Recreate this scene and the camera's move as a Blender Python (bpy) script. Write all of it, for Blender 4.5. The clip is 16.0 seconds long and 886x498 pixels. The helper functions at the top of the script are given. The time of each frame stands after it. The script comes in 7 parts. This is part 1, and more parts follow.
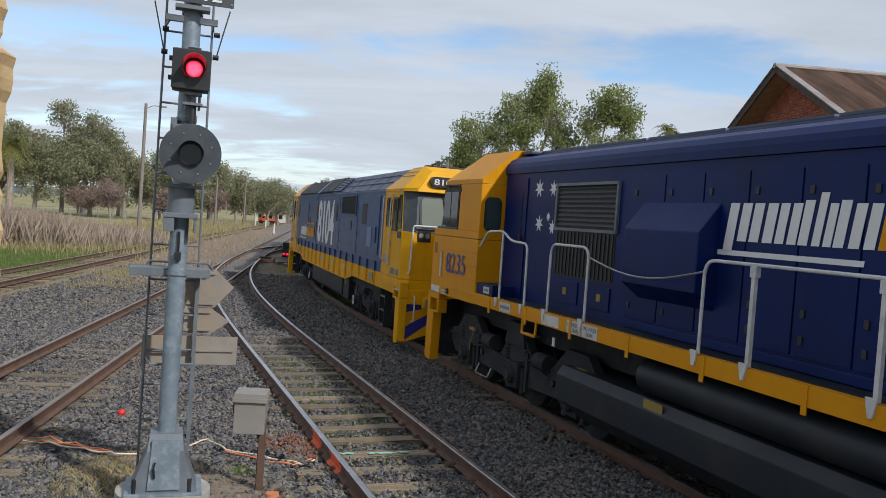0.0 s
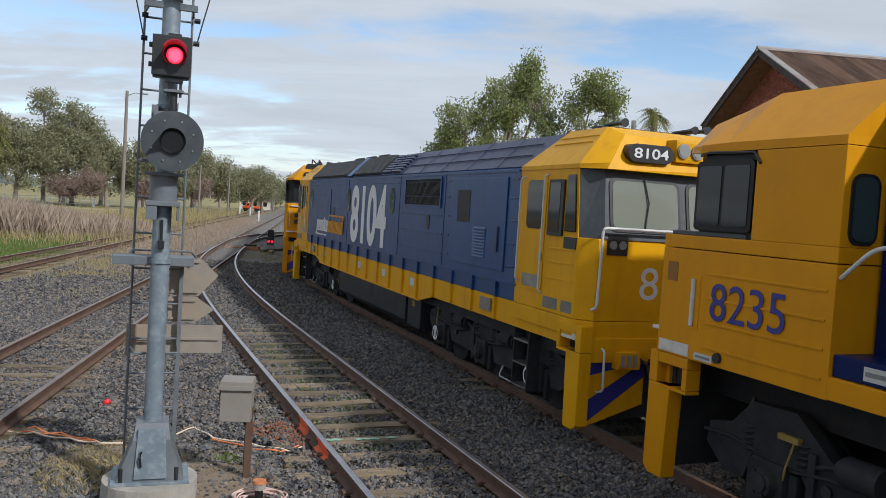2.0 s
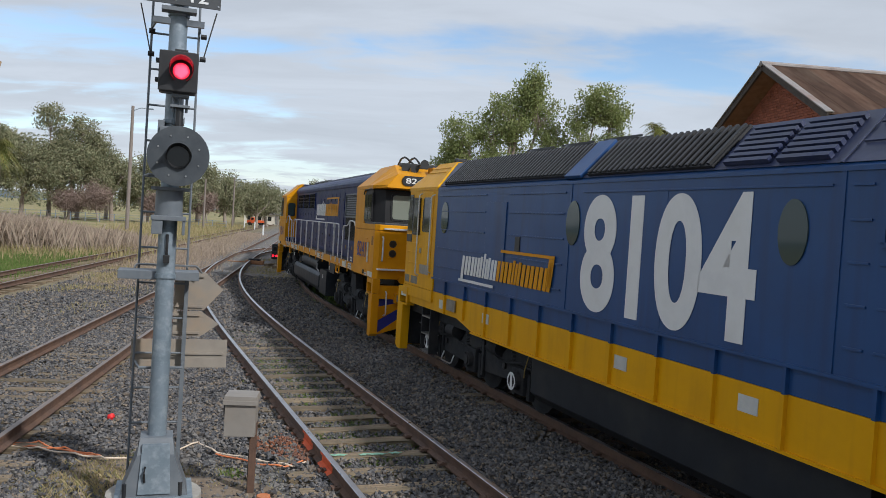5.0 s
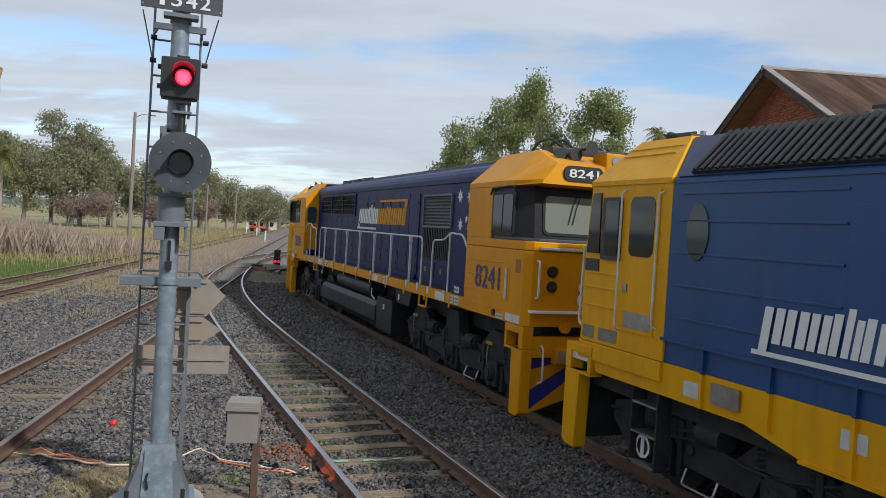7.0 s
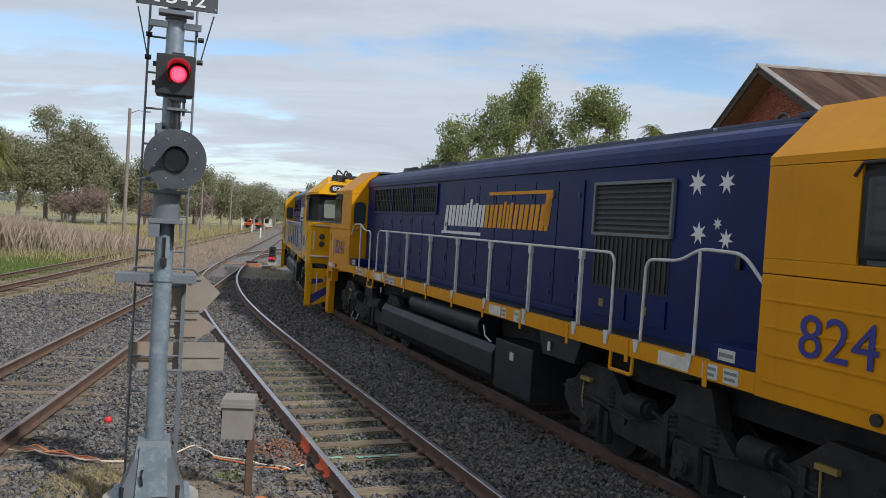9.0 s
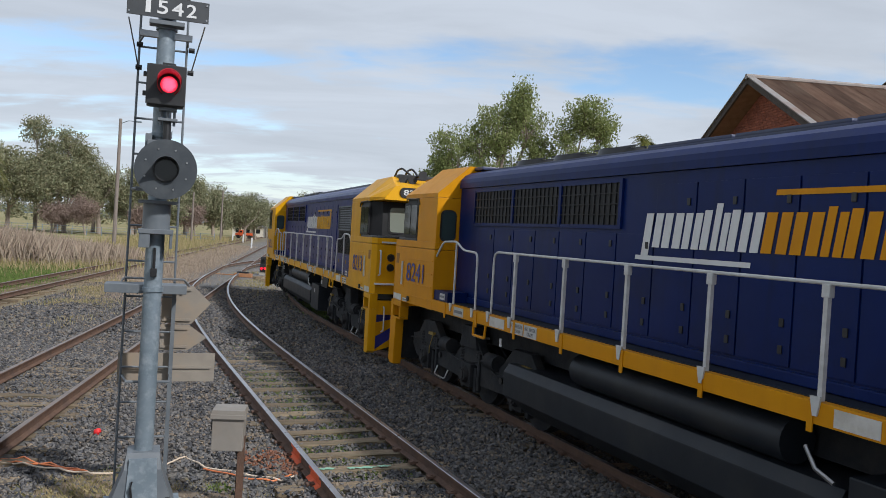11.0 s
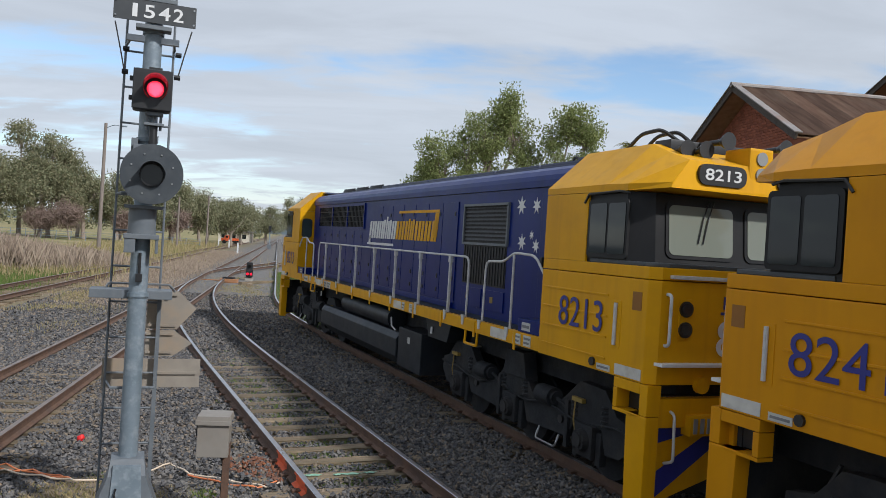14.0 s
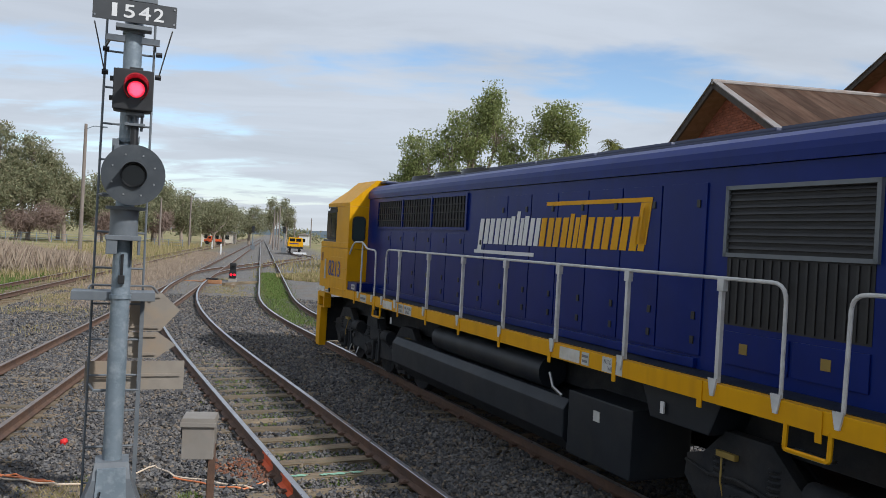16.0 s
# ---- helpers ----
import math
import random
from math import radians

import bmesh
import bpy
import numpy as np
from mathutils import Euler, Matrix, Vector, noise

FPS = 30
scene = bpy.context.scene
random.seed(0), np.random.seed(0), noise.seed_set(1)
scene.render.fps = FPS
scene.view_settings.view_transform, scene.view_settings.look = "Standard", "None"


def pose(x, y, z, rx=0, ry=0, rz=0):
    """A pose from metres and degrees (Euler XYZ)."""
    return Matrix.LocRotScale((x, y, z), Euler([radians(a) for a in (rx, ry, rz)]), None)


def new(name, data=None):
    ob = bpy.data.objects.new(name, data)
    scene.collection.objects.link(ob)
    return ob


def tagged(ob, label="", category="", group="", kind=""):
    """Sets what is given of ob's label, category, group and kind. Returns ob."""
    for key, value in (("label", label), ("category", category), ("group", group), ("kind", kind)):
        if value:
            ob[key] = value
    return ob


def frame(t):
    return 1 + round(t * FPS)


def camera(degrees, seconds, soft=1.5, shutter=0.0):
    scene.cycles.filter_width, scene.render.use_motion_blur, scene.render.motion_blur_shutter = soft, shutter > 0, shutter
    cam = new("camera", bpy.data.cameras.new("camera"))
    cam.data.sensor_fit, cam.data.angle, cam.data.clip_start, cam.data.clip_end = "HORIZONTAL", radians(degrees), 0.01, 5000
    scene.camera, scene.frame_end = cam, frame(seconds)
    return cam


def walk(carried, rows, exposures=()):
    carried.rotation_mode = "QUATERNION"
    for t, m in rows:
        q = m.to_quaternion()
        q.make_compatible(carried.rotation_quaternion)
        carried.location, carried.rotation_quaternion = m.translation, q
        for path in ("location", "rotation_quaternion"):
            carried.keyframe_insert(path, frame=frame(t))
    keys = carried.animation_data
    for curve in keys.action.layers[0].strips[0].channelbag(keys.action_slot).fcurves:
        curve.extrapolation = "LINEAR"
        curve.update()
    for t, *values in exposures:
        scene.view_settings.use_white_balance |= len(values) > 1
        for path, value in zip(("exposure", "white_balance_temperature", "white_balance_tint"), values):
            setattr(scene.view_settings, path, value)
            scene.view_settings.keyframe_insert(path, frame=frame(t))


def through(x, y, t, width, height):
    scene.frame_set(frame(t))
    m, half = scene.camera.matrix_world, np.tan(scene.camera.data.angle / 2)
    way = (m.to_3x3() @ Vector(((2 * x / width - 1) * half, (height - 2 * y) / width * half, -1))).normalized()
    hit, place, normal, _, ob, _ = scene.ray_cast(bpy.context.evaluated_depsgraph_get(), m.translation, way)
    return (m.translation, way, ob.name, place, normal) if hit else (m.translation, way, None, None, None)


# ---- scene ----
# the camera is held by a person on the platform, 2.8 m above the rails
cam = camera(57.4, 16.0, soft=0.8)
PATH = [  # seconds, place, yaw, pitch, roll
    (0.0, -0.006, 0.027, 2.796, -0.41, -1.82, -4.15),
    (0.5, -0.002, 0.024, 2.797, -0.39, -2.17, -3.98),
    (1.0, 0.000, 0.041, 2.797, -0.97, -2.49, -3.85),
    (1.5, 0.009, 0.026, 2.795, -1.32, -2.75, -3.71),
    (2.0, 0.002, 0.024, 2.795, -1.45, -2.75, -3.63),
    (2.5, 0.001, 0.033, 2.793, -1.27, -2.72, -3.50),
    (3.0, -0.002, 0.028, 2.795, -0.98, -2.57, -3.43),
    (5.5, -0.005, 0.021, 2.799, -1.17, -1.56, -3.68),
    (6.0, -0.009, 0.022, 2.802, -1.08, -1.41, -3.62),
    (6.5, -0.010, 0.028, 2.802, -1.02, -1.38, -3.54),
    (7.0, -0.007, 0.033, 2.798, -1.02, -1.40, -3.45),
    (7.5, -0.007, 0.027, 2.797, -1.14, -1.54, -3.43),
    (8.0, -0.001, 0.029, 2.797, -1.35, -1.77, -3.49),
    (8.5, -0.002, 0.013, 2.802, -1.33, -1.70, -3.56),
    (11.0, 0.004, 0.007, 2.803, -1.94, -0.85, -3.48),
    (11.5, 0.005, 0.002, 2.803, -2.34, -0.58, -3.56),
    (12.0, 0.006, -0.009, 2.804, -2.62, -0.51, -3.68),
    (12.5, 0.000, -0.007, 2.803, -2.58, -0.60, -3.89),
    (13.0, -0.002, -0.011, 2.805, -2.37, -0.60, -3.94),
    (13.5, -0.002, -0.012, 2.807, -2.47, -0.50, -3.78),
    (14.0, 0.002, -0.000, 2.802, -2.88, -0.37, -3.65),
    (14.5, 0.002, -0.012, 2.803, -3.25, -0.28, -3.51),
    (15.0, -0.003, -0.004, 2.804, -3.44, -0.32, -3.31),
    (15.5, -0.002, 0.000, 2.800, -3.53, -0.38, -3.16),
    (16.0, 0.000, -0.000, 2.800, -4.00, -0.40, -3.10),
]
walk(cam, [(t, pose(x, y, z, 90 + p, r, w)) for t, x, y, z, w, p, r in PATH], exposures=[(0.0, 0.0, 6050, 10), (16.0, 0.0, 6050, 10)])

# how far the train has rolled along its track, metres
ROLLED = [(0.0, 0.00), (0.5, 1.98), (1.0, 3.93), (1.5, 5.88), (2.0, 7.83), (2.5, 9.77), (3.0, 11.70), (5.5, 21.08), (6.0, 22.90), (6.5, 24.65), (7.0, 26.37), (7.5, 28.16), (8.0, 29.94), (8.5, 31.72), (11.0, 40.30), (11.5, 41.95), (12.0, 43.61), (12.5, 45.26), (13.0, 46.94), (13.5, 48.63), (14.0, 50.42), (14.5, 52.16), (15.0, 53.86), (15.5, 55.52), (16.0, 57.15)]

# ---- light: a sun behind the camera's right shoulder, broken cloud ----
SUN_FROM = Vector((0.92, -0.78, 0.95)).normalized()
sun = new("sun", bpy.data.lights.new("sun", "SUN"))
sun.data.energy, sun.data.angle, sun.data.color = 3.6, radians(2.4), (1.0, 0.955, 0.89)
sun.rotation_euler = SUN_FROM.to_track_quat("Z", "Y").to_euler()
scene.view_settings.exposure = 0.0

world = bpy.data.worlds.new("sky")
scene.world = world
world.use_nodes = True
wn, wl = world.node_tree.nodes, world.node_tree.links
wn.clear()


def wnode(kind, **kw):
    n = wn.new(kind)
    for k, v in kw.items():
        n.inputs[k].default_value = v
    return n


sky = wn.new("ShaderNodeTexSky")
sky.sky_type, sky.sun_disc = "NISHITA", False
sky.sun_elevation = math.asin(SUN_FROM.z)
sky.sun_rotation = math.atan2(SUN_FROM.x, SUN_FROM.y)
sky.air_density, sky.dust_density = 1.0, 0.0
coord = wn.new("ShaderNodeTexCoord")
sep = wn.new("ShaderNodeSeparateXYZ")
wl.new(coord.outputs["Generated"], sep.inputs[0])


def wmath(op, a, b=None, clamp=False):
    n = wn.new("ShaderNodeMath")
    n.operation, n.use_clamp = op, clamp
    for i, v in enumerate((a, b)):
        if v is None:
            continue
        if isinstance(v, (int, float)):
            n.inputs[i].default_value = v
        else:
            wl.new(v, n.inputs[i])
    return n.outputs[0]


height = wmath("MAXIMUM", sep.outputs["Z"], 0.0)
deep = wmath("ADD", height, 0.16)
flat = wn.new("ShaderNodeCombineXYZ")
wl.new(wmath("DIVIDE", sep.outputs["X"], deep), flat.inputs[0])
wl.new(wmath("DIVIDE", sep.outputs["Y"], deep), flat.inputs[1])


def cloud(scale, sx, sy, turn, detail, shift):
    m = wn.new("ShaderNodeMapping")
    m.inputs["Scale"].default_value = (sx, sy, 1)
    m.inputs["Rotation"].default_value = (0, 0, radians(turn))
    m.inputs["Location"].default_value = (shift, shift * 0.7, 0)
    wl.new(flat.outputs[0], m.inputs[0])
    n = wnode("ShaderNodeTexNoise", Scale=scale, Detail=detail, Roughness=0.55, Distortion=0.5)
    wl.new(m.outputs[0], n.inputs["Vector"])
    return n.outputs["Fac"]


big = cloud(0.95, 0.62, 1.3, 8, 7, 3.1)
fine = cloud(3.4, 0.7, 1.25, 14, 10, 9.0)
mass = wmath("ADD", wmath("MULTIPLY", big, 0.60), wmath("MULTIPLY", fine, 0.40))
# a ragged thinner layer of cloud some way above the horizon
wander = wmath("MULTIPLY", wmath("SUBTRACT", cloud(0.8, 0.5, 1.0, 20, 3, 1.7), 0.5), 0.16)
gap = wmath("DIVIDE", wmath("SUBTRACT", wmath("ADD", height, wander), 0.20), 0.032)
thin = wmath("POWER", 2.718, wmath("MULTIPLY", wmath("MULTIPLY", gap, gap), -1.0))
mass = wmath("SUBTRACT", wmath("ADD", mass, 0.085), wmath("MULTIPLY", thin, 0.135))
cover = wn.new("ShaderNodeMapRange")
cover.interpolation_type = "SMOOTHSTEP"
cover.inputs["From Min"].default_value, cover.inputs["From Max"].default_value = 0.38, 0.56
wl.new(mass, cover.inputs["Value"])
shade = wn.new("ShaderNodeMapRange")
shade.inputs["From Min"].default_value, shade.inputs["From Max"].default_value = 0.40, 0.66
shade.inputs["To Min"].default_value, shade.inputs["To Max"].default_value = 1.0, 0.86
wl.new(cloud(1.9, 0.6, 1.4, 10, 9, 5.0), shade.inputs["Value"])
white = wn.new("ShaderNodeMix")
white.data_type = "RGBA"
white.blend_type = "MULTIPLY"
white.inputs["Factor"].default_value = 1.0
white.inputs["A"].default_value = (8.95, 9.35, 9.85, 1)
wl.new(shade.outputs[0], white.inputs["B"])
both = wn.new("ShaderNodeMix")
both.data_type = "RGBA"
haze = wn.new("ShaderNodeMapRange")
haze.inputs["From Min"].default_value, haze.inputs["From Max"].default_value, haze.inputs["To Min"].default_value, haze.inputs["To Max"].default_value = 0.0, 0.13, 0.95, 0.0
wl.new(height, haze.inputs["Value"])
wl.new(wmath("MULTIPLY", wmath("MAXIMUM", cover.outputs[0], haze.outputs[0]), 0.95), both.inputs["Factor"])
lift = wn.new("ShaderNodeVectorMath")
lift.operation = "SCALE"
lift.inputs["Scale"].default_value = 2.0
wl.new(sky.outputs[0], lift.inputs[0])
wl.new(lift.outputs[0], both.inputs["A"])
wl.new(white.outputs["Result"], both.inputs["B"])
back = wnode("ShaderNodeBackground", Strength=0.0725)
wl.new(both.outputs["Result"], back.inputs["Color"])
wl.new(back.outputs[0], wn.new("ShaderNodeOutputWorld").inputs[0])


# ---- materials ----
def mat(name, a, b=None, scale=4.0, rough=0.7, metal=0.0, bump=0.0, bump_scale=40.0, dirt=None, dirt_scale=1.2, dirt_amount=0.5, grain=(1, 1, 1),
        random_shift=0.0, streak=None, gloss=0.5):
    """Two tones by noise, a layer of dirt with its own shape, fine relief."""
    m = bpy.data.materials.new(name)
    m.use_nodes = True
    nt = m.node_tree
    bs = nt.nodes["Principled BSDF"]
    b = b or tuple(min(1, c * 1.25) for c in a)
    tc = nt.nodes.new("ShaderNodeTexCoord")
    mp = nt.nodes.new("ShaderNodeMapping")
    mp.inputs["Scale"].default_value = grain
    nt.links.new(tc.outputs["Object"], mp.inputs[0])

    def noise_of(sc, detail=6.0):
        n = nt.nodes.new("ShaderNodeTexNoise")
        n.inputs["Scale"].default_value, n.inputs["Detail"].default_value, n.inputs["Roughness"].default_value = sc, detail, 0.6
        nt.links.new(mp.outputs[0], n.inputs["Vector"])
        return n.outputs["Fac"]

    def ramp(src, lo, hi):
        r = nt.nodes.new("ShaderNodeMapRange")
        r.inputs["From Min"].default_value, r.inputs["From Max"].default_value = lo, hi
        nt.links.new(src, r.inputs["Value"])
        return r.outputs[0]

    def mix(fac, c1, c2):
        x = nt.nodes.new("ShaderNodeMix")
        x.data_type = "RGBA"
        nt.links.new(fac, x.inputs["Factor"])
        for key, c in (("A", c1), ("B", c2)):
            if isinstance(c, tuple):
                x.inputs[key].default_value = (*c, 1)
            else:
                nt.links.new(c, x.inputs[key])
        return x.outputs["Result"]

    col = mix(ramp(noise_of(scale), 0.35, 0.68), a, b)
    if dirt:
        f = ramp(noise_of(dirt_scale, 8.0), 0.48, 0.72)
        k = nt.nodes.new("ShaderNodeMath")
        k.operation = "MULTIPLY"
        k.inputs[1].default_value = dirt_amount
        nt.links.new(f, k.inputs[0])
        col = mix(k.outputs[0], col, dirt)
    if streak:
        mp2 = nt.nodes.new("ShaderNodeMapping")
        mp2.inputs["Scale"].default_value = (7.0, 7.0, 0.5)
        nt.links.new(tc.outputs["Object"], mp2.inputs[0])
        n = nt.nodes.new("ShaderNodeTexNoise")
        n.inputs["Scale"].default_value, n.inputs["Detail"].default_value = 1.0, 7.0
        nt.links.new(mp2.outputs[0], n.inputs["Vector"])
        k = nt.nodes.new("ShaderNodeMath")
        k.operation = "MULTIPLY"
        k.inputs[1].default_value = 0.45
        nt.links.new(ramp(n.outputs["Fac"], 0.5, 0.75), k.inputs[0])
        col = mix(k.outputs[0], col, streak)
    if random_shift:
        info = nt.nodes.new("ShaderNodeObjectInfo")
        hsv = nt.nodes.new("ShaderNodeHueSaturation")
        r = nt.nodes.new("ShaderNodeMapRange")
        r.inputs["To Min"].default_value, r.inputs["To Max"].default_value = 1 - random_shift, 1 + random_shift
        nt.links.new(info.outputs["Random"], r.inputs["Value"])
        nt.links.new(r.outputs[0], hsv.inputs["Value"])
        nt.links.new(col, hsv.inputs["Color"])
        col = hsv.outputs[0]
    nt.links.new(col, bs.inputs["Base Color"])
    bs.inputs["Metallic"].default_value = metal
    bs.inputs["Specular IOR Level"].default_value = gloss
    rr = nt.nodes.new("ShaderNodeMapRange")
    rr.inputs["To Min"].default_value, rr.inputs["To Max"].default_value = max(0.03, rough - 0.1), min(1, rough + 0.1)
    nt.links.new(noise_of(scale * 2.3), rr.inputs["Value"])
    nt.links.new(rr.outputs[0], bs.inputs["Roughness"])
    if bump:
        bn = nt.nodes.new("ShaderNodeBump")
        bn.inputs["Strength"].default_value, bn.inputs["Distance"].default_value = bump, 0.02
        nt.links.new(noise_of(bump_scale), bn.inputs["Height"])
        nt.links.new(bn.outputs[0], bs.inputs["Normal"])
    return m


def island_mat(name, tones, rough=0.9, grain_scale=60.0, spread=0.5, through=0.0):
    """Loose pieces of one kind: each island takes its own tone between the given ones."""
    m = bpy.data.materials.new(name)
    m.use_nodes = True
    nt = m.node_tree
    bs = nt.nodes["Principled BSDF"]
    geo = nt.nodes.new("ShaderNodeNewGeometry")
    rp = nt.nodes.new("ShaderNodeValToRGB")
    while len(rp.color_ramp.elements) < len(tones):
        rp.color_ramp.elements.new(0.5)
    for i, c in enumerate(tones):
        e = rp.color_ramp.elements[i]
        e.position, e.color = i / (len(tones) - 1), (*c, 1)
    nt.links.new(geo.outputs["Random Per Island"], rp.inputs[0])
    tc = nt.nodes.new("ShaderNodeTexCoord")
    n = nt.nodes.new("ShaderNodeTexNoise")
    n.inputs["Scale"].default_value, n.inputs["Detail"].default_value = grain_scale, 4.0
    nt.links.new(tc.outputs["Object"], n.inputs["Vector"])
    r = nt.nodes.new("ShaderNodeMapRange")
    r.inputs["To Min"].default_value, r.inputs["To Max"].default_value = 1 - spread, 1 + spread
    nt.links.new(n.outputs["Fac"], r.inputs["Value"])
    hsv = nt.nodes.new("ShaderNodeHueSaturation")
    nt.links.new(r.outputs[0], hsv.inputs["Value"])
    nt.links.new(rp.outputs[0], hsv.inputs["Color"])
    nt.links.new(hsv.outputs[0], bs.inputs["Base Color"])
    bs.inputs["Roughness"].default_value = rough
    bs.inputs["Specular IOR Level"].default_value = 0.15
    if through:
        tr = nt.nodes.new("ShaderNodeBsdfTranslucent")
        nt.links.new(hsv.outputs[0], tr.inputs["Color"])
        mx = nt.nodes.new("ShaderNodeMixShader")
        mx.inputs[0].default_value = through
        nt.links.new(bs.outputs[0], mx.inputs[1])
        nt.links.new(tr.outputs[0], mx.inputs[2])
        nt.links.new(mx.outputs[0], nt.nodes["Material Output"].inputs[0])
    return m


def glow(name, color, strength):
    m = bpy.data.materials.new(name)
    m.use_nodes = True
    bs = m.node_tree.nodes["Principled BSDF"]
    bs.inputs["Base Color"].default_value = (*color, 1)
    bs.inputs["Emission Color"].default_value = (*color, 1)
    bs.inputs["Emission Strength"].default_value = strength
    return m


YELLOW = mat("yellow_paint", (0.58, 0.245, 0.001), (0.62, 0.268, 0.002), 1.5, 0.42, gloss=0.16, dirt=(0.42, 0.18, 0.012), dirt_scale=1.6, dirt_amount=0.3, bump=0.04, bump_scale=6, streak=(0.48, 0.20, 0.008))
YELLOW_81 = mat("fresh_yellow_paint", (0.64, 0.315, 0.001), (0.68, 0.34, 0.002), 1.5, 0.40, gloss=0.16, dirt=(0.40, 0.20, 0.015), dirt_scale=1.6, dirt_amount=0.28, bump=0.04, bump_scale=6, streak=(0.46, 0.22, 0.010))
BLUE = mat("blue_paint", (0.002, 0.013, 0.125), (0.004, 0.017, 0.150), 1.2, 0.32, gloss=0.2, dirt=(0.004, 0.012, 0.085), dirt_scale=1.1, dirt_amount=0.5, bump=0.05, bump_scale=5, streak=(0.005, 0.013, 0.085))
BLUE_DULL = mat("dull_blue_paint", (0.002, 0.012, 0.082), (0.003, 0.015, 0.100), 1.2, 0.40, gloss=0.18, dirt=(0.006, 0.011, 0.045), dirt_scale=1.1, dirt_amount=0.6, bump=0.05, bump_scale=5, streak=(0.006, 0.011, 0.045))
BLUE_81 = mat("faded_blue_paint", (0.011, 0.052, 0.165), (0.016, 0.064, 0.195), 1.2, 0.36, gloss=0.4, dirt=(0.024, 0.052, 0.13), dirt_scale=1.0, dirt_amount=0.5, bump=0.05, bump_scale=5, streak=(0.02, 0.03, 0.085))
ROOF_BLUE = mat("grimy_roof_paint", (0.022, 0.032, 0.085), (0.04, 0.048, 0.095), 1.6, 0.42, dirt=(0.045, 0.048, 0.06), dirt_amount=0.7, bump=0.1, bump_scale=12)
WHITE = mat("white_paint", (0.62, 0.62, 0.62), (0.72, 0.72, 0.71), 3, 0.45, dirt=(0.36, 0.35, 0.33), dirt_scale=3, dirt_amount=0.35)
DECAL_BLUE = mat("dark_blue_lettering", (0.022, 0.026, 0.19), rough=0.4)
BLACK = mat("black_plastic", (0.012, 0.012, 0.013), (0.02, 0.02, 0.021), 5, 0.45, bump=0.05)
MASK = mat("black_window_surround", (0.007, 0.007, 0.008), (0.011, 0.011, 0.012), 3, 0.5, dirt=(0.03, 0.03, 0.03), dirt_amount=0.25, gloss=0.3)
GRIME = mat("grimy_underframe", (0.012, 0.0135, 0.0165), (0.025, 0.027, 0.030), 3.5, 0.75, gloss=0.3, dirt=(0.055, 0.045, 0.036), dirt_scale=2.2, dirt_amount=0.5, bump=0.35, bump_scale=14)
TANK = mat("dusty_fuel_tank_paint", (0.008, 0.011, 0.016), (0.014, 0.018, 0.024), 1.6, 0.5, gloss=0.35, dirt=(0.035, 0.034, 0.032), dirt_scale=1.4, dirt_amount=0.55, bump=0.08, bump_scale=7)
STEEL = mat("worn_steel", (0.28, 0.28, 0.28), (0.4, 0.4, 0.4), 6, 0.35, 0.9)
RAILING = mat("pale_grey_handrail_paint", (0.48, 0.48, 0.47), (0.60, 0.60, 0.59), 8, 0.45, dirt=(0.28, 0.26, 0.24), dirt_scale=5, dirt_amount=0.4)
MESH_BLACK = mat("black_grille", (0.01, 0.01, 0.011), (0.018, 0.018, 0.02), 6, 0.6, bump=0.2, bump_scale=30)
GALV = mat("galvanised_steel", (0.15, 0.19, 0.22), (0.20, 0.24, 0.275), 5, 0.5, 0.2, dirt=(0.36, 0.40, 0.43), dirt_scale=11, dirt_amount=0.6, bump=0.05, bump_scale=20)
GREY_PAINT = mat("grey_signal_paint", (0.11, 0.125, 0.14), (0.14, 0.155, 0.17), 4, 0.5, dirt=(0.20, 0.21, 0.21), dirt_scale=6, dirt_amount=0.3, bump=0.04)
DISC_PAINT = mat("dark_grey_signal_paint", (0.034, 0.041, 0.049), (0.048, 0.056, 0.064), 5, 0.5, dirt=(0.12, 0.13, 0.13), dirt_scale=7, dirt_amount=0.25)
TAN_PANEL = mat("dusty_aluminium_panel", (0.24, 0.21, 0.175), (0.29, 0.255, 0.21), 5, 0.6, 0.1, dirt=(0.30, 0.21, 0.13), dirt_scale=2.5, dirt_amount=0.7)
BOX_PAINT = mat("pale_grey_box_paint", (0.22, 0.20, 0.175), (0.26, 0.235, 0.205), 4, 0.55, dirt=(0.22, 0.165, 0.115), dirt_scale=3, dirt_amount=0.5, bump=0.03)
RUSTY = mat("rusty_rail_side", (0.10, 0.058, 0.040), (0.15, 0.085, 0.055), 6, 0.85, 0.1, dirt=(0.07, 0.05, 0.045), dirt_scale=2, dirt_amount=0.6, bump=0.3, bump_scale=40)
RAILHEAD = mat("polished_rail_head", (0.40, 0.39, 0.40), (0.52, 0.51, 0.52), 3, 0.30, 0.9)
RAILHEAD_DULL = mat("dull_rail_head", (0.20, 0.16, 0.14), (0.27, 0.22, 0.19), 3, 0.5, 0.5)
ORANGE_PAINT = mat("orange_marking_paint", (0.62, 0.085, 0.02), (0.72, 0.13, 0.03), 9, 0.7, dirt=(0.2, 0.08, 0.05), dirt_scale=5, dirt_amount=0.6)
SLEEPER = mat("weathered_timber_sleeper", (0.13, 0.095, 0.06), (0.26, 0.195, 0.125), 5, 0.9, bump=0.6, bump_scale=12, grain=(0.6, 6, 6), dirt=(0.10, 0.10, 0.055), dirt_scale=0.8, dirt_amount=0.55, random_shift=0.25)
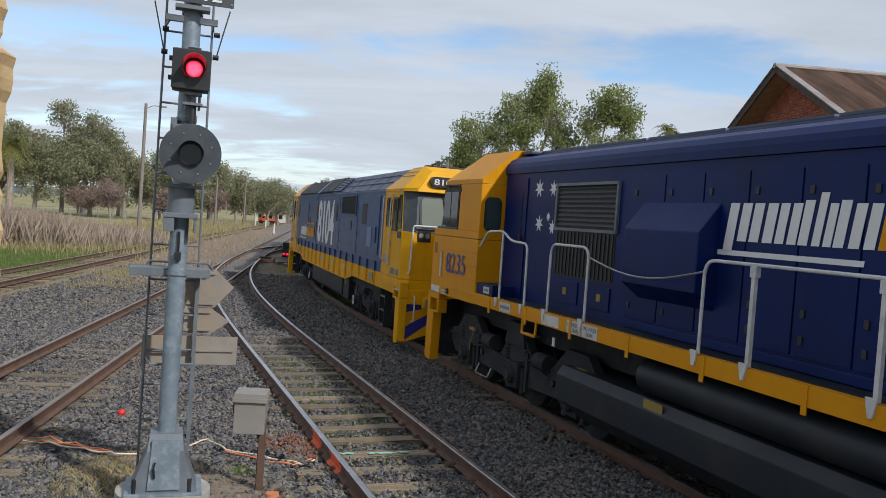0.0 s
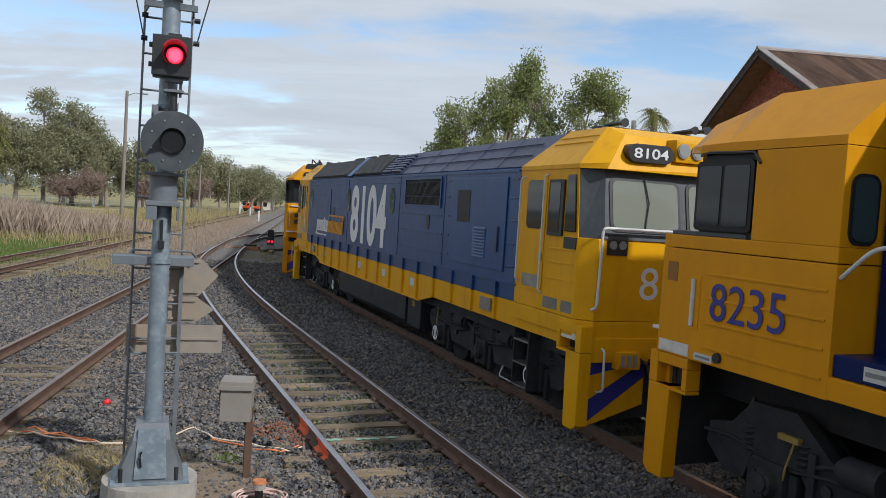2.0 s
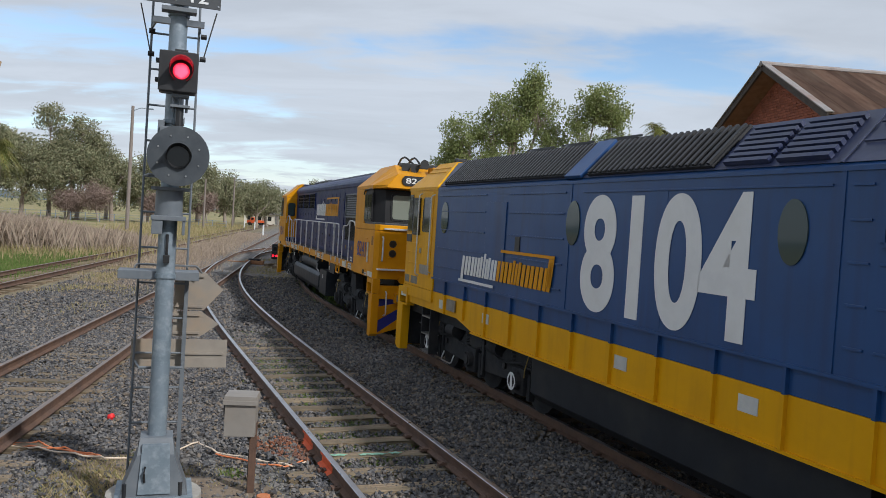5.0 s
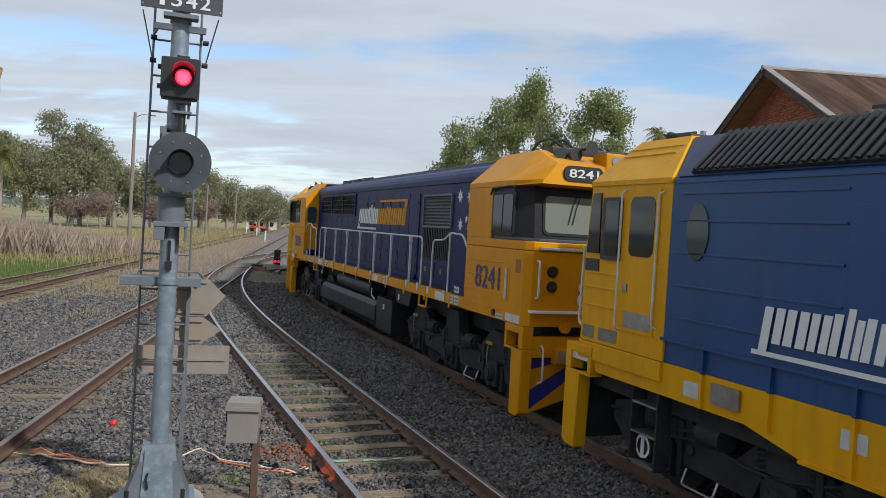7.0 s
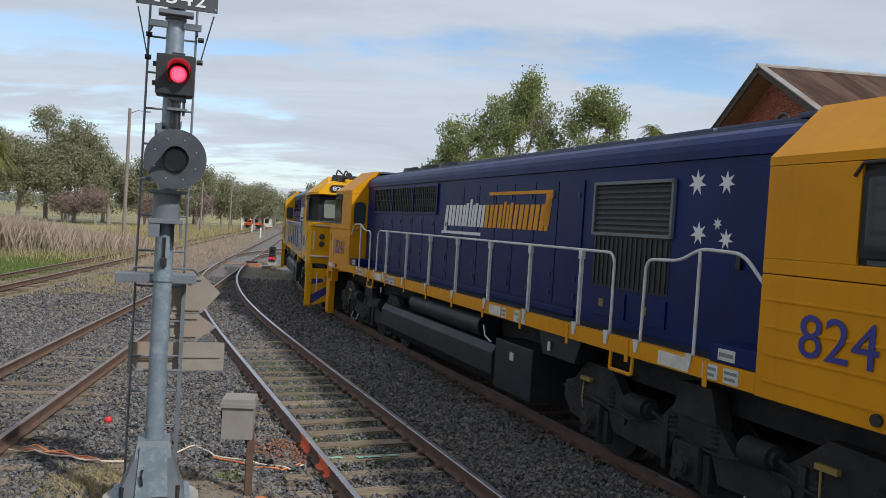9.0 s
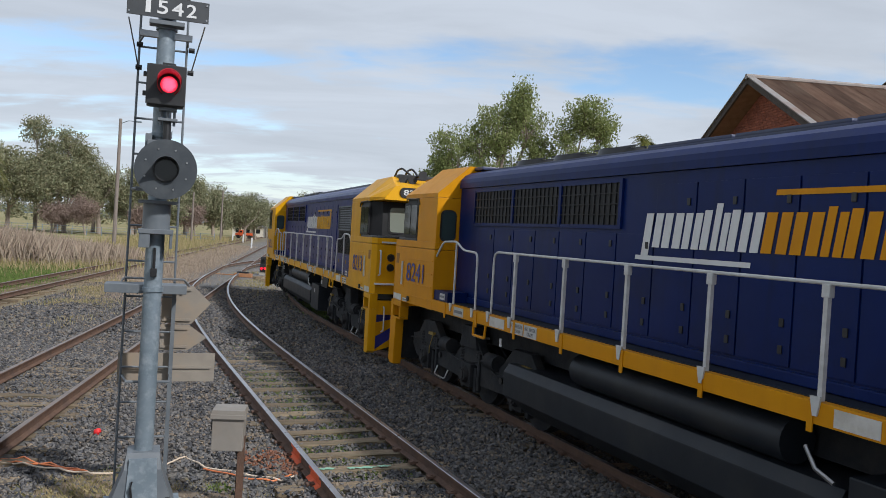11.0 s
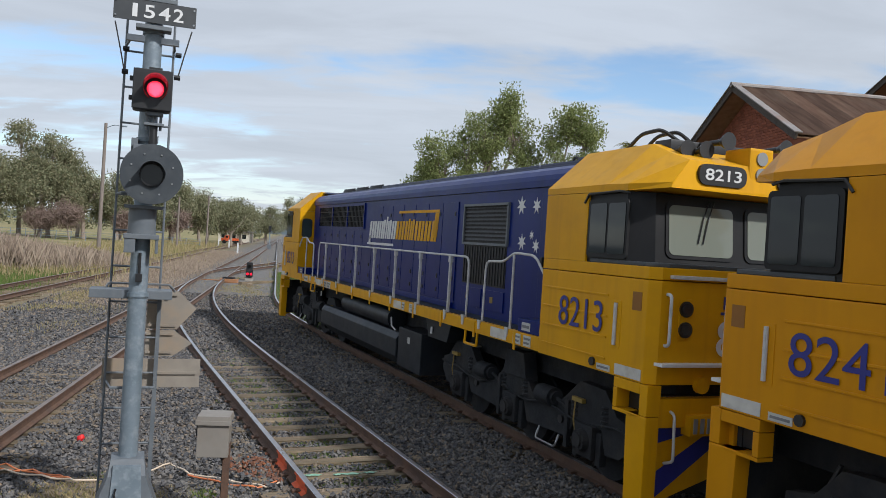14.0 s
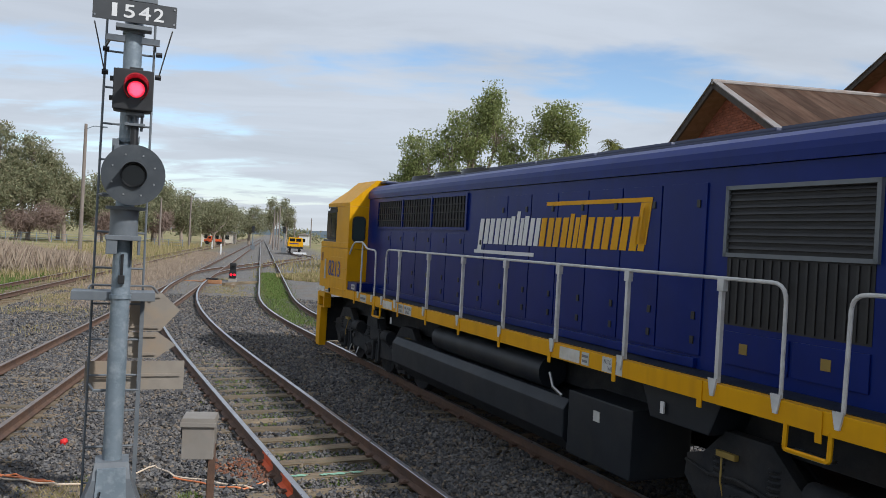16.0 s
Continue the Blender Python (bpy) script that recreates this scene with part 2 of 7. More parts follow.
CONCRETE = mat("weathered_concrete", (0.30, 0.28, 0.25), (0.40, 0.38, 0.34), 6, 0.9, bump=0.3, bump_scale=30, dirt=(0.22, 0.17, 0.12), dirt_amount=0.5)
BARK = mat("gum_bark", (0.22, 0.17, 0.13), (0.36, 0.30, 0.25), 6, 0.9, bump=0.4, bump_scale=10, grain=(1, 1, 0.3))
POLE_WOOD = mat("grey_timber_pole", (0.17, 0.14, 0.12), (0.26, 0.22, 0.19), 7, 0.9, bump=0.3, bump_scale=12, grain=(3, 3, 0.2))


# ---- mesh helpers ----
def part(name, bm, material, parent=None, label="", smooth=False, at=None):
    me = bpy.data.meshes.new(name)
    bm.to_mesh(me)
    bm.free()
    for m in (material if isinstance(material, (list, tuple)) else [material]):
        me.materials.append(m)
    if smooth:
        me.polygons.foreach_set("use_smooth", [True] * len(me.polygons))
        me.set_sharp_from_angle(angle=radians(38))
    ob = new(name, me)
    ob.parent = parent
    if at is not None:
        ob.matrix_basis = at
    if label:
        tagged(ob, label)
    return ob


def thing(name, m, label, category, group="", kind=""):
    ob = new(name)
    ob.matrix_basis = m
    ob.empty_display_size = 0.2
    return tagged(ob, label, category, group, kind)


def add_box(bm, x0, x1, y0, y1, z0, z1, bevel=0.0, m=None):
    r = bmesh.ops.create_cube(bm, size=1.0)
    mt = Matrix.Translation(((x0 + x1) / 2, (y0 + y1) / 2, (z0 + z1) / 2)) @ Matrix.Diagonal((abs(x1 - x0), abs(y1 - y0), abs(z1 - z0), 1))
    bmesh.ops.transform(bm, matrix=mt, verts=r["verts"])
    vs = r["verts"]
    if bevel:
        es = list({e for v in vs for e in v.link_edges})
        g = bmesh.ops.bevel(bm, geom=es, offset=bevel, segments=2, profile=0.7, affect="EDGES")
        vs = list({v for f in g["faces"] for v in f.verts} | {v for v in vs if v.is_valid})
    if m is not None:
        bmesh.ops.transform(bm, matrix=m, verts=vs)
    return vs


def box(x0, x1, y0, y1, z0, z1, bevel=0.0, m=None):
    bm = bmesh.new()
    add_box(bm, x0, x1, y0, y1, z0, z1, bevel, m)
    return bm


def add_rod(bm, a, b, r, r2=None, seg=10, caps=True):
    a, b = Vector(a), Vector(b)
    d = b - a
    m = Matrix.Translation((a + b) / 2) @ d.to_track_quat("Z", "Y").to_matrix().to_4x4()
    g = bmesh.ops.create_cone(bm, cap_ends=caps, segments=seg, radius1=r, radius2=r if r2 is None else r2, depth=d.length)
    bmesh.ops.transform(bm, matrix=m, verts=g["verts"])
    return g["verts"]


def rod(a, b, r, r2=None, seg=10):
    bm = bmesh.new()
    add_rod(bm, a, b, r, r2, seg)
    return bm


def add_tube(bm, pts, r, seg=8):
    """A bent tube along points."""
    pts = [Vector(p) for p in pts]
    rings = []
    ref = Vector((0.123, 0.31, 0.94))
    for i, p in enumerate(pts):
        d = (pts[min(i + 1, len(pts) - 1)] - pts[max(i - 1, 0)]).normalized()
        u = d.cross(ref).normalized()
        v = d.cross(u)
        rings.append([bm.verts.new(p + (u * math.cos(2 * math.pi * k / seg) + v * math.sin(2 * math.pi * k / seg)) * r) for k in range(seg)])
    for a, b in zip(rings, rings[1:]):
        for k in range(seg):
            bm.faces.new((a[k], a[(k + 1) % seg], b[(k + 1) % seg], b[k]))
    bm.faces.new(rings[0])
    bm.faces.new(rings[-1][::-1])


def tube(pts, r, seg=8):
    bm = bmesh.new()
    add_tube(bm, pts, r, seg)
    bmesh.ops.recalc_face_normals(bm, faces=bm.faces)
    return bm


def curve_pts(corners, r=0.12, n=5):
    """A polyline with rounded corners."""
    c = [Vector(p) for p in corners]
    out = [c[0]]
    for a, b, d in zip(c, c[1:], c[2:]):
        p, q = b + (a - b).normalized() * r, b + (d - b).normalized() * r
        for i in range(n + 1):
            t = i / n
            out.append(p * (1 - t) ** 2 + b * 2 * t * (1 - t) + q * t * t)
    out.append(c[-1])
    return out


def add_prism(bm, outline, lo, hi, axis="y"):
    """An outline (two numbers a point) drawn out along an axis. y: outline in x, z; x: in y, z; z: in x, y."""
    def at(p, h):
        return {"y": (p[0], h, p[1]), "x": (h, p[0], p[1]), "z": (p[0], p[1], h)}[axis]
    a = [bm.verts.new(at(p, lo)) for p in outline]
    b = [bm.verts.new(at(p, hi)) for p in outline]
    fs = [bm.faces.new(a), bm.faces.new(b[::-1])]
    n = len(a)
    for i in range(n):
        fs.append(bm.faces.new((a[i], b[i], b[(i + 1) % n], a[(i + 1) % n])))
    bmesh.ops.recalc_face_normals(bm, faces=fs)
    return a + b


def prism(outline, lo, hi, axis="y", bevel=0.0):
    bm = bmesh.new()
    add_prism(bm, outline, lo, hi, axis)
    if bevel:
        bmesh.ops.bevel(bm, geom=list(bm.edges), offset=bevel, segments=2, profile=0.7, affect="EDGES")
    return bm


def loft(sections, closed_ends=True):
    bm = bmesh.new()
    rings = [[bm.verts.new(p) for p in s] for s in sections]
    n = len(rings[0])
    for a, b in zip(rings, rings[1:]):
        for k in range(n):
            bm.faces.new((a[k], a[(k + 1) % n], b[(k + 1) % n], b[k]))
    if closed_ends:
        bm.faces.new(rings[0])
        bm.faces.new(rings[-1][::-1])
    bmesh.ops.recalc_face_normals(bm, faces=bm.faces)
    return bm


def rounded(x0, x1, z0, z1, r, n=4):
    pts = []
    for cx, cz, a0 in ((x1 - r, z1 - r, 0), (x0 + r, z1 - r, 90), (x0 + r, z0 + r, 180), (x1 - r, z0 + r, 270)):
        for i in range(n + 1):
            a = radians(a0 + 90 * i / n)
            pts.append((cx + r * math.cos(a), cz + r * math.sin(a)))
    return pts


def writing(name, words, width, tall, material, parent, m, depth=0.004, label="", bold=0.0, shear=0.0):
    """Letters in the built-in font, fitted to a width and height; m places their lower left corner, x along and y up the writing."""
    cu = bpy.data.curves.new(name, "FONT")
    cu.body, cu.size, cu.extrude, cu.offset, cu.shear = words, 1.0, 0.0, bold, shear
    ob = bpy.data.objects.new(name, cu)
    scene.collection.objects.link(ob)
    bpy.context.view_layer.update()
    me = bpy.data.meshes.new_from_object(ob.evaluated_get(bpy.context.evaluated_depsgraph_get()))
    bpy.data.objects.remove(ob)
    co = np.empty(len(me.vertices) * 3)
    me.vertices.foreach_get("co", co)
    co = co.reshape(-1, 3)
    lo, hi = co.min(0), co.max(0)
    co[:, 0] = (co[:, 0] - lo[0]) / (hi[0] - lo[0]) * width
    co[:, 1] = (co[:, 1] - lo[1]) / (hi[1] - lo[1]) * tall
    me.vertices.foreach_set("co", co.ravel())
    bm = bmesh.new()
    bm.from_mesh(me)
    bpy.data.meshes.remove(me)
    for f in bm.faces:
        f.smooth = False
    g = bmesh.ops.extrude_face_region(bm, geom=list(bm.faces))
    bmesh.ops.translate(bm, vec=(0, 0, depth), verts=[v for v in g["geom"] if isinstance(v, bmesh.types.BMVert)])
    bmesh.ops.recalc_face_normals(bm, faces=bm.faces)
    for f in bm.faces:
        f.smooth = False
    bmesh.ops.transform(bm, matrix=m, verts=bm.verts)
    return part(name, bm, material, parent, label)


def mesh_from(name, verts, faces, material, parent=None, label="", smooth=False):
    me = bpy.data.meshes.new(name)
    me.from_pydata(verts if isinstance(verts, list) else verts.tolist(), [], faces if isinstance(faces, list) else faces.tolist())
    me.materials.append(material)
    if smooth:
        me.polygons.foreach_set("use_smooth", [True] * len(me.polygons))
    ob = new(name, me)
    ob.parent = parent
    if label:
        tagged(ob, label)
    return ob


# ---- the lines of the tracks ----
def bend(start, legs, step=0.5):
    """A track's centre line from a start, through legs of (length, heading at its start, heading at its end), in degrees left of +y."""
    p, out = Vector(start), [Vector(start)]
    for length, h0, h1 in legs:
        n = max(1, int(length / step))
        for i in range(n):
            u = (i + 0.5) / n
            a = radians(h0 + (h1 - h0) * u * u * (3 - 2 * u))
            p = p + Vector((-math.sin(a), math.cos(a))) * (length / n)
            out.append(p.copy())
    return out


RAIL_TOP, GROUND_Z = 0.0, -0.24
NEAR_TURN = 19.6
UP = Vector((-math.sin(radians(NEAR_TURN)), math.cos(radians(NEAR_TURN))))
TRAIN_ZERO = Vector((2.07, 14.35))
TRAIN_LINE = bend(TRAIN_ZERO - UP * 76, [(76, NEAR_TURN, NEAR_TURN), (9, NEAR_TURN, NEAR_TURN), (18, NEAR_TURN, 8.7), (330, 8.7, 8.7)])
TRAIN_STEP = 0.5
MID_LINE = bend((2.65, 2.0), [(14, 20.75, 20.75), (36, 20.75, 8.1)])
MAIN_LINE = [Vector((-6.83 - 0.1405 * (y - 18.3), y)) for y in range(-14, 420, 2)]
FAR_LINE = [Vector((-14.0 - 0.141 * (y - 24.0), y)) for y in range(0, 420, 3)]


def on_train_line(s):
    """The place s metres up the line from the zero mark."""
    f = (s + 76) / TRAIN_STEP
    i = max(0, min(len(TRAIN_LINE) - 2, int(math.floor(f))))
    return TRAIN_LINE[i] + (TRAIN_LINE[i + 1] - TRAIN_LINE[i]) * (f - i)


def offset_line(line, d):
    out = []
    for i, p in enumerate(line):
        t = (line[min(i + 1, len(line) - 1)] - line[max(i - 1, 0)]).normalized()
        out.append(p + Vector((t.y, -t.x)) * d)
    return out


RAIL_FORM = [(-0.07, -0.165), (0.07, -0.165), (0.07, -0.15), (0.012, -0.125), (0.010, -0.045), (0.036, -0.034), (0.036, -0.006), (0.028, 0.0), (-0.028, 0.0), (-0.036, -0.006),
             (-0.036, -0.034), (-0.010, -0.045), (-0.012, -0.125), (-0.07, -0.15)]


def rail(line, d, parent, head, label=""):
    pts = offset_line(line, d)
    vs, fs, n = [], [], len(RAIL_FORM)
    for i, p in enumerate(pts):
        t = (pts[min(i + 1, len(pts) - 1)] - pts[max(i - 1, 0)]).normalized()
        for a, b in RAIL_FORM:
            vs.append((p.x + t.y * a, p.y - t.x * a, b))
    for i in range(len(pts) - 1):
        for k in range(n):
            fs.append((i * n + k, i * n + (k + 1) % n, (i + 1) * n + (k + 1) % n, (i + 1) * n + k))
    ob = mesh_from("rail", vs, fs, RUSTY, parent, label)
    ob.data.materials.append(head)
    for p in ob.data.polygons:
        if p.index % n in (6, 7, 8):
            p.material_index = 1
    return ob


def sleeper_mesh(seed, length=2.45):
    rnd = random.Random(seed)
    bm = bmesh.new()
    add_box(bm, -length / 2, length / 2, -0.115, 0.115, -0.14, 0.0, 0.014)
    bmesh.ops.subdivide_edges(bm, edges=[e for e in bm.edges if abs(e.verts[0].co.x - e.verts[1].co.x) > 1], cuts=5)
    for v in bm.verts:
        v.co += Vector((rnd.uniform(-0.02, 0.02), rnd.uniform(-0.010, 0.010), rnd.uniform(-0.012, 0.006)))
    me = bpy.data.meshes.new("sleeper")
    bm.to_mesh(me)
    bm.free()
    me.materials.append(SLEEPER)
    return me


SLEEPER_MESHES = [sleeper_mesh(i) for i in range(5)]
CLIP_BM = bmesh.new()
add_box(CLIP_BM, -0.05, 0.05, -0.05, 0.05, 0.0, 0.035, 0.008)
add_rod(CLIP_BM, (0, -0.03, 0.03), (0, 0.03, 0.03), 0.018, seg=6)
CLIP = bpy.data.meshes.new("rail_clip")
CLIP_BM.to_mesh(CLIP)
CLIP_BM.free()
CLIP.materials.append(RUSTY)


def track(label, line, head, sleepers_from, sleepers_to, spacing=0.63, sink=0.172, clips_to=0.0):
    t = thing("railway_track", Matrix(), label, "railway track", kind="structure")
    for d in (-0.752, 0.752):
        rail(line, d, t, head)
    rnd = random.Random(len(line))
    run, nxt = 0.0, 0.0
    for a, b in zip(line, line[1:]):
        step = (b - a).length
        while nxt <= run + step:
            p = a + (b - a) * ((nxt - run) / step)
            nxt += spacing
            if sleepers_from <= p.y <= sleepers_to:
                d = (b - a).normalized()
                s = new("sleeper", rnd.choice(SLEEPER_MESHES))
                s.parent = t
                s.matrix_basis = pose(p.x + rnd.uniform(-0.04, 0.04), p.y, -sink + rnd.uniform(-0.008, 0.006), 0, rnd.uniform(-0.6, 0.6), math.degrees(math.atan2(-d.x, d.y)) + rnd.uniform(-1.5, 1.5))
                if p.y < clips_to:
                    for side in (-0.752 - 0.09, -0.752 + 0.09, 0.752 - 0.09, 0.752 + 0.09):
                        c = new("rail_clip", CLIP)
                        c.parent = t
                        q = p + Vector((d.y, -d.x)) * side
                        c.matrix_basis = pose(q.x, q.y, -0.160, 0, 0, math.degrees(math.atan2(-d.x, d.y)))
        run += step
    return t


track("curved running track with polished rails under the train", TRAIN_LINE, RAILHEAD, 4, 26, clips_to=20)
track("curved diverging track with weathered timber sleepers and rusty rail sides", MID_LINE, RAILHEAD, 6, 19.5, clips_to=19)
track("straight main track with rusty rails beside the signal", MAIN_LINE, RAILHEAD_DULL, 6, 20, sink=0.198)
track("disused straight track with dull rails in dry grass", FAR_LINE, RAILHEAD_DULL, 12, 45, sink=0.19)



def link_line(a, b, y0, y1, tail=()):
    """A line that leaves one track at y0 and has reached another at y1."""
    def x_of(line, y):
        for p, q in zip(line, line[1:]):
            if p.y <= y <= q.y:
                return p.x + (q.x - p.x) * (y - p.y) / (q.y - p.y)
    out = []
    for k in range(41):
        y = y0 + (y1 - y0) * k / 40
        u = k / 40
        u = u * u * (3 - 2 * u)
        out.append(Vector((x_of(a, y) * (1 - u) + x_of(b, y) * u, y)))
    return out + [Vector(p) for p in tail]


YARD_LINE = [Vector((p.x + 5.6, p.y)) for p in TRAIN_LINE]
track("crossover between the main and running tracks", link_line(MAIN_LINE, TRAIN_LINE, 54, 84), RAILHEAD, 0, 0)
track("siding curving off to the yard where a machine stands", link_line(TRAIN_LINE, YARD_LINE, 72, 112, [(-13.0, 122), (-17.5, 152)]), RAILHEAD_DULL, 0, 0)

# ---- the ground: one sheet, ballast by the tracks, soil and dry grass further off ----
def ground_material():
    m = bpy.data.materials.new("ballast_and_soil")
    m.use_nodes = True
    nt = m.node_tree
    bs = nt.nodes["Principled BSDF"]
    tc = nt.nodes.new("ShaderNodeTexCoord")

    def noise_of(sc, detail=6.0):
        n = nt.nodes.new("ShaderNodeTexNoise")
        n.inputs["Scale"].default_value, n.inputs["Detail"].default_value = sc, detail
        nt.links.new(tc.outputs["Object"], n.inputs["Vector"])
        return n.outputs["Fac"]

    def ramp(src, lo, hi, a=0.0, b=1.0):
        r = nt.nodes.new("ShaderNodeMapRange")
        r.inputs["From Min"].default_value, r.inputs["From Max"].default_value, r.inputs["To Min"].default_value, r.inputs["To Max"].default_value = lo, hi, a, b
        nt.links.new(src, r.inputs["Value"])
        return r.outputs[0]

    def mix(fac, c1, c2):
        x = nt.nodes.new("ShaderNodeMix")
        x.data_type = "RGBA"
        nt.links.new(fac, x.inputs["Factor"])
        for key, c in (("A", c1), ("B", c2)):
            if isinstance(c, tuple):
                x.inputs[key].default_value = (*c, 1)
            else:
                nt.links.new(c, x.inputs[key])
        return x.outputs["Result"]

    def calc(op, a, b):
        n = nt.nodes.new("ShaderNodeMath")
        n.operation = op
        for i, v in enumerate((a, b)):
            if isinstance(v, (int, float)):
                n.inputs[i].default_value = v
            else:
                nt.links.new(v, n.inputs[i])
        return n.outputs[0]

    vor = nt.nodes.new("ShaderNodeTexVoronoi")
    vor.inputs["Scale"].default_value = 19.0
    nt.links.new(tc.outputs["Object"], vor.inputs["Vector"])
    sepc = nt.nodes.new("ShaderNodeSeparateColor")
    nt.links.new(vor.outputs["Color"], sepc.inputs[0])
    stone = mix(sepc.outputs[0], (0.07, 0.068, 0.068), (0.225, 0.215, 0.20))
    stone = mix(ramp(noise_of(0.7), 0.45, 0.7, 0, 0.6), stone, (0.17, 0.125, 0.085))
    soil = mix(noise_of(0.5), (0.15, 0.11, 0.075), (0.22, 0.19, 0.10))
    xyz = nt.nodes.new("ShaderNodeSeparateXYZ")
    nt.links.new(tc.outputs["Object"], xyz.inputs[0])
    # across the lines, measured from the main track
    across = calc("ADD", calc("ADD", xyz.outputs["X"], calc("MULTIPLY", xyz.outputs["Y"], 0.141)), calc("MULTIPLY", calc("SUBTRACT", noise_of(0.22), 0.5), 5.0))
    # the main track lies at -4.25, the disused one at -10.6
    west = ramp(across, -9.0, -6.6, 1.0, 0.0)
    east = ramp(across, 7.5, 11.0, 0.0, 1.0)
    lawn = mix(noise_of(0.35), (0.10, 0.14, 0.03), (0.27, 0.22, 0.10))
    grass = mix(ramp(noise_of(0.11), 0.4, 0.6), (0.30, 0.24, 0.12), lawn)
    bed = mix(west, stone, soil)
    verge = ramp(across, -14.0, -12.2, 1.0, 0.0)
    bed = mix(verge, bed, grass)
    bed = mix(east, bed, grass)
    nt.links.new(bed, bs.inputs["Base Color"])
    bs.inputs["Roughness"].default_value = 0.95
    bn = nt.nodes.new("ShaderNodeBump")
    bn.inputs["Strength"].default_value, bn.inputs["Distance"].default_value = 0.8, 0.03
    nt.links.new(vor.outputs["Distance"], bn.inputs["Height"])
    nt.links.new(bn.outputs[0], bs.inputs["Normal"])
    return m


def ground_height(x, y):
    """Nearly level; a rough bank to the west of the disused track, gentle swells far off."""
    a = x + 0.141 * y
    h = GROUND_Z + 0.035 * noise.noise((x * 0.6, y * 0.6, 0)) + 0.05 * noise.noise((x * 0.13, y * 0.13, 4))
    far = max(0.0, min(1.0, (y - 60) / 120))
    if a < -13:
        h += 0.25 * min(1, (-13 - a) / 8) * (0.7 + 0.6 * noise.noise((x * 0.07, y * 0.07, 9)))
    return h


def ground():
    xs = sorted(set([-1500, -900, -500, -300, -200, -150, -120] + [-100 + 4 * i for i in range(16)] + [-38 + 0.9 * i for i in range(64)] + [20, 24, 30, 40, 60, 90, 150, 300, 600, 1500]))
    ys = sorted(set([-300, -100, -40, -15, -5] + [0.8 * i for i in range(70)] + [56 + 4 * i for i in range(40)] + [220, 260, 320, 420, 600, 900, 1500, 3000]))
    vs = [(x, y, ground_height(x, y)) for y in ys for x in xs]
    n = len(xs)
    fs = [(j * n + i, j * n + i + 1, (j + 1) * n + i + 1, (j + 1) * n + i) for j in range(len(ys) - 1) for i in range(n - 1)]
    return tagged(mesh_from("ground", vs, fs, ground_material(), smooth=True), "grey ballast giving way to brown soil and dry grass", "ground", kind="structure")


ground()


# ---- the locomotives. Their own space: x towards the leading end, z up from the rail heads ----
HALF = 9.5
SIDE = 1.475


def on_side(side, x, z, y):
    """Places writing on a side wall: lower left corner as read from outside. side -1: the right-hand wall."""
    if side < 0:
        return Matrix(((1, 0, 0, x), (0, 0, -1, -y), (0, 1, 0, z), (0, 0, 0, 1)))
    return Matrix(((-1, 0, 0, x), (0, 0, 1, y), (0, 1, 0, z), (0, 0, 0, 1)))


def glass_mat(name, color, rough=0.06):
    m = bpy.data.materials.new(name)
    m.use_nodes = True
    bs = m.node_tree.nodes["Principled BSDF"]
    bs.inputs["Base Color"].default_value = (*color, 1)
    bs.inputs["Roughness"].default_value = rough
    bs.inputs["Specular IOR Level"].default_value = 0.45
    return m


DARK_GLASS = glass_mat("tinted_cab_glass", (0.010, 0.013, 0.014))
# the pale base colour stands for reflected sky as well as a blind
SCREEN_GLASS = glass_mat("windscreen_glass_sky_and_blind_tone", (0.19, 0.205, 0.17), 0.05)
GREEN_GLASS = glass_mat("greenish_door_glass", (0.035, 0.055, 0.055))
DARK_LENS = glass_mat("unlit_lamp_lens", (0.03, 0.03, 0.032), 0.1)
LAMP_GLASS = glass_mat("lamp_lens", (0.25, 0.25, 0.24), 0.1)
RED_LENS = glass_mat("red_marker_lens", (0.18, 0.02, 0.01), 0.2)
YELLOW_TAG = mat("dull_yellow_tag", (0.22, 0.15, 0.03), rough=0.6)
GREY_LABEL = mat("pale_label", (0.45, 0.45, 0.43), (0.55, 0.55, 0.52), 8, 0.6, dirt=(0.25, 0.22, 0.19), dirt_amount=0.4)
INK = mat("faded_ink", (0.16, 0.16, 0.165), rough=0.6)
# cab yellow darkened: the shade inside a small recess, put on a flush plate
RECESS_SHADE = mat("recess_shade_yellow", (0.22, 0.09, 0.01), rough=0.6)
TOE_GREY = mat("worn_grey_recess", (0.14, 0.13, 0.11), (0.22, 0.20, 0.17), 6, 0.7)
CREAM_WORN = mat("worn_cream_panel", (0.52, 0.50, 0.46), (0.62, 0.60, 0.55), 6, 0.6, dirt=(0.30, 0.25, 0.18), dirt_scale=4, dirt_amount=0.6)


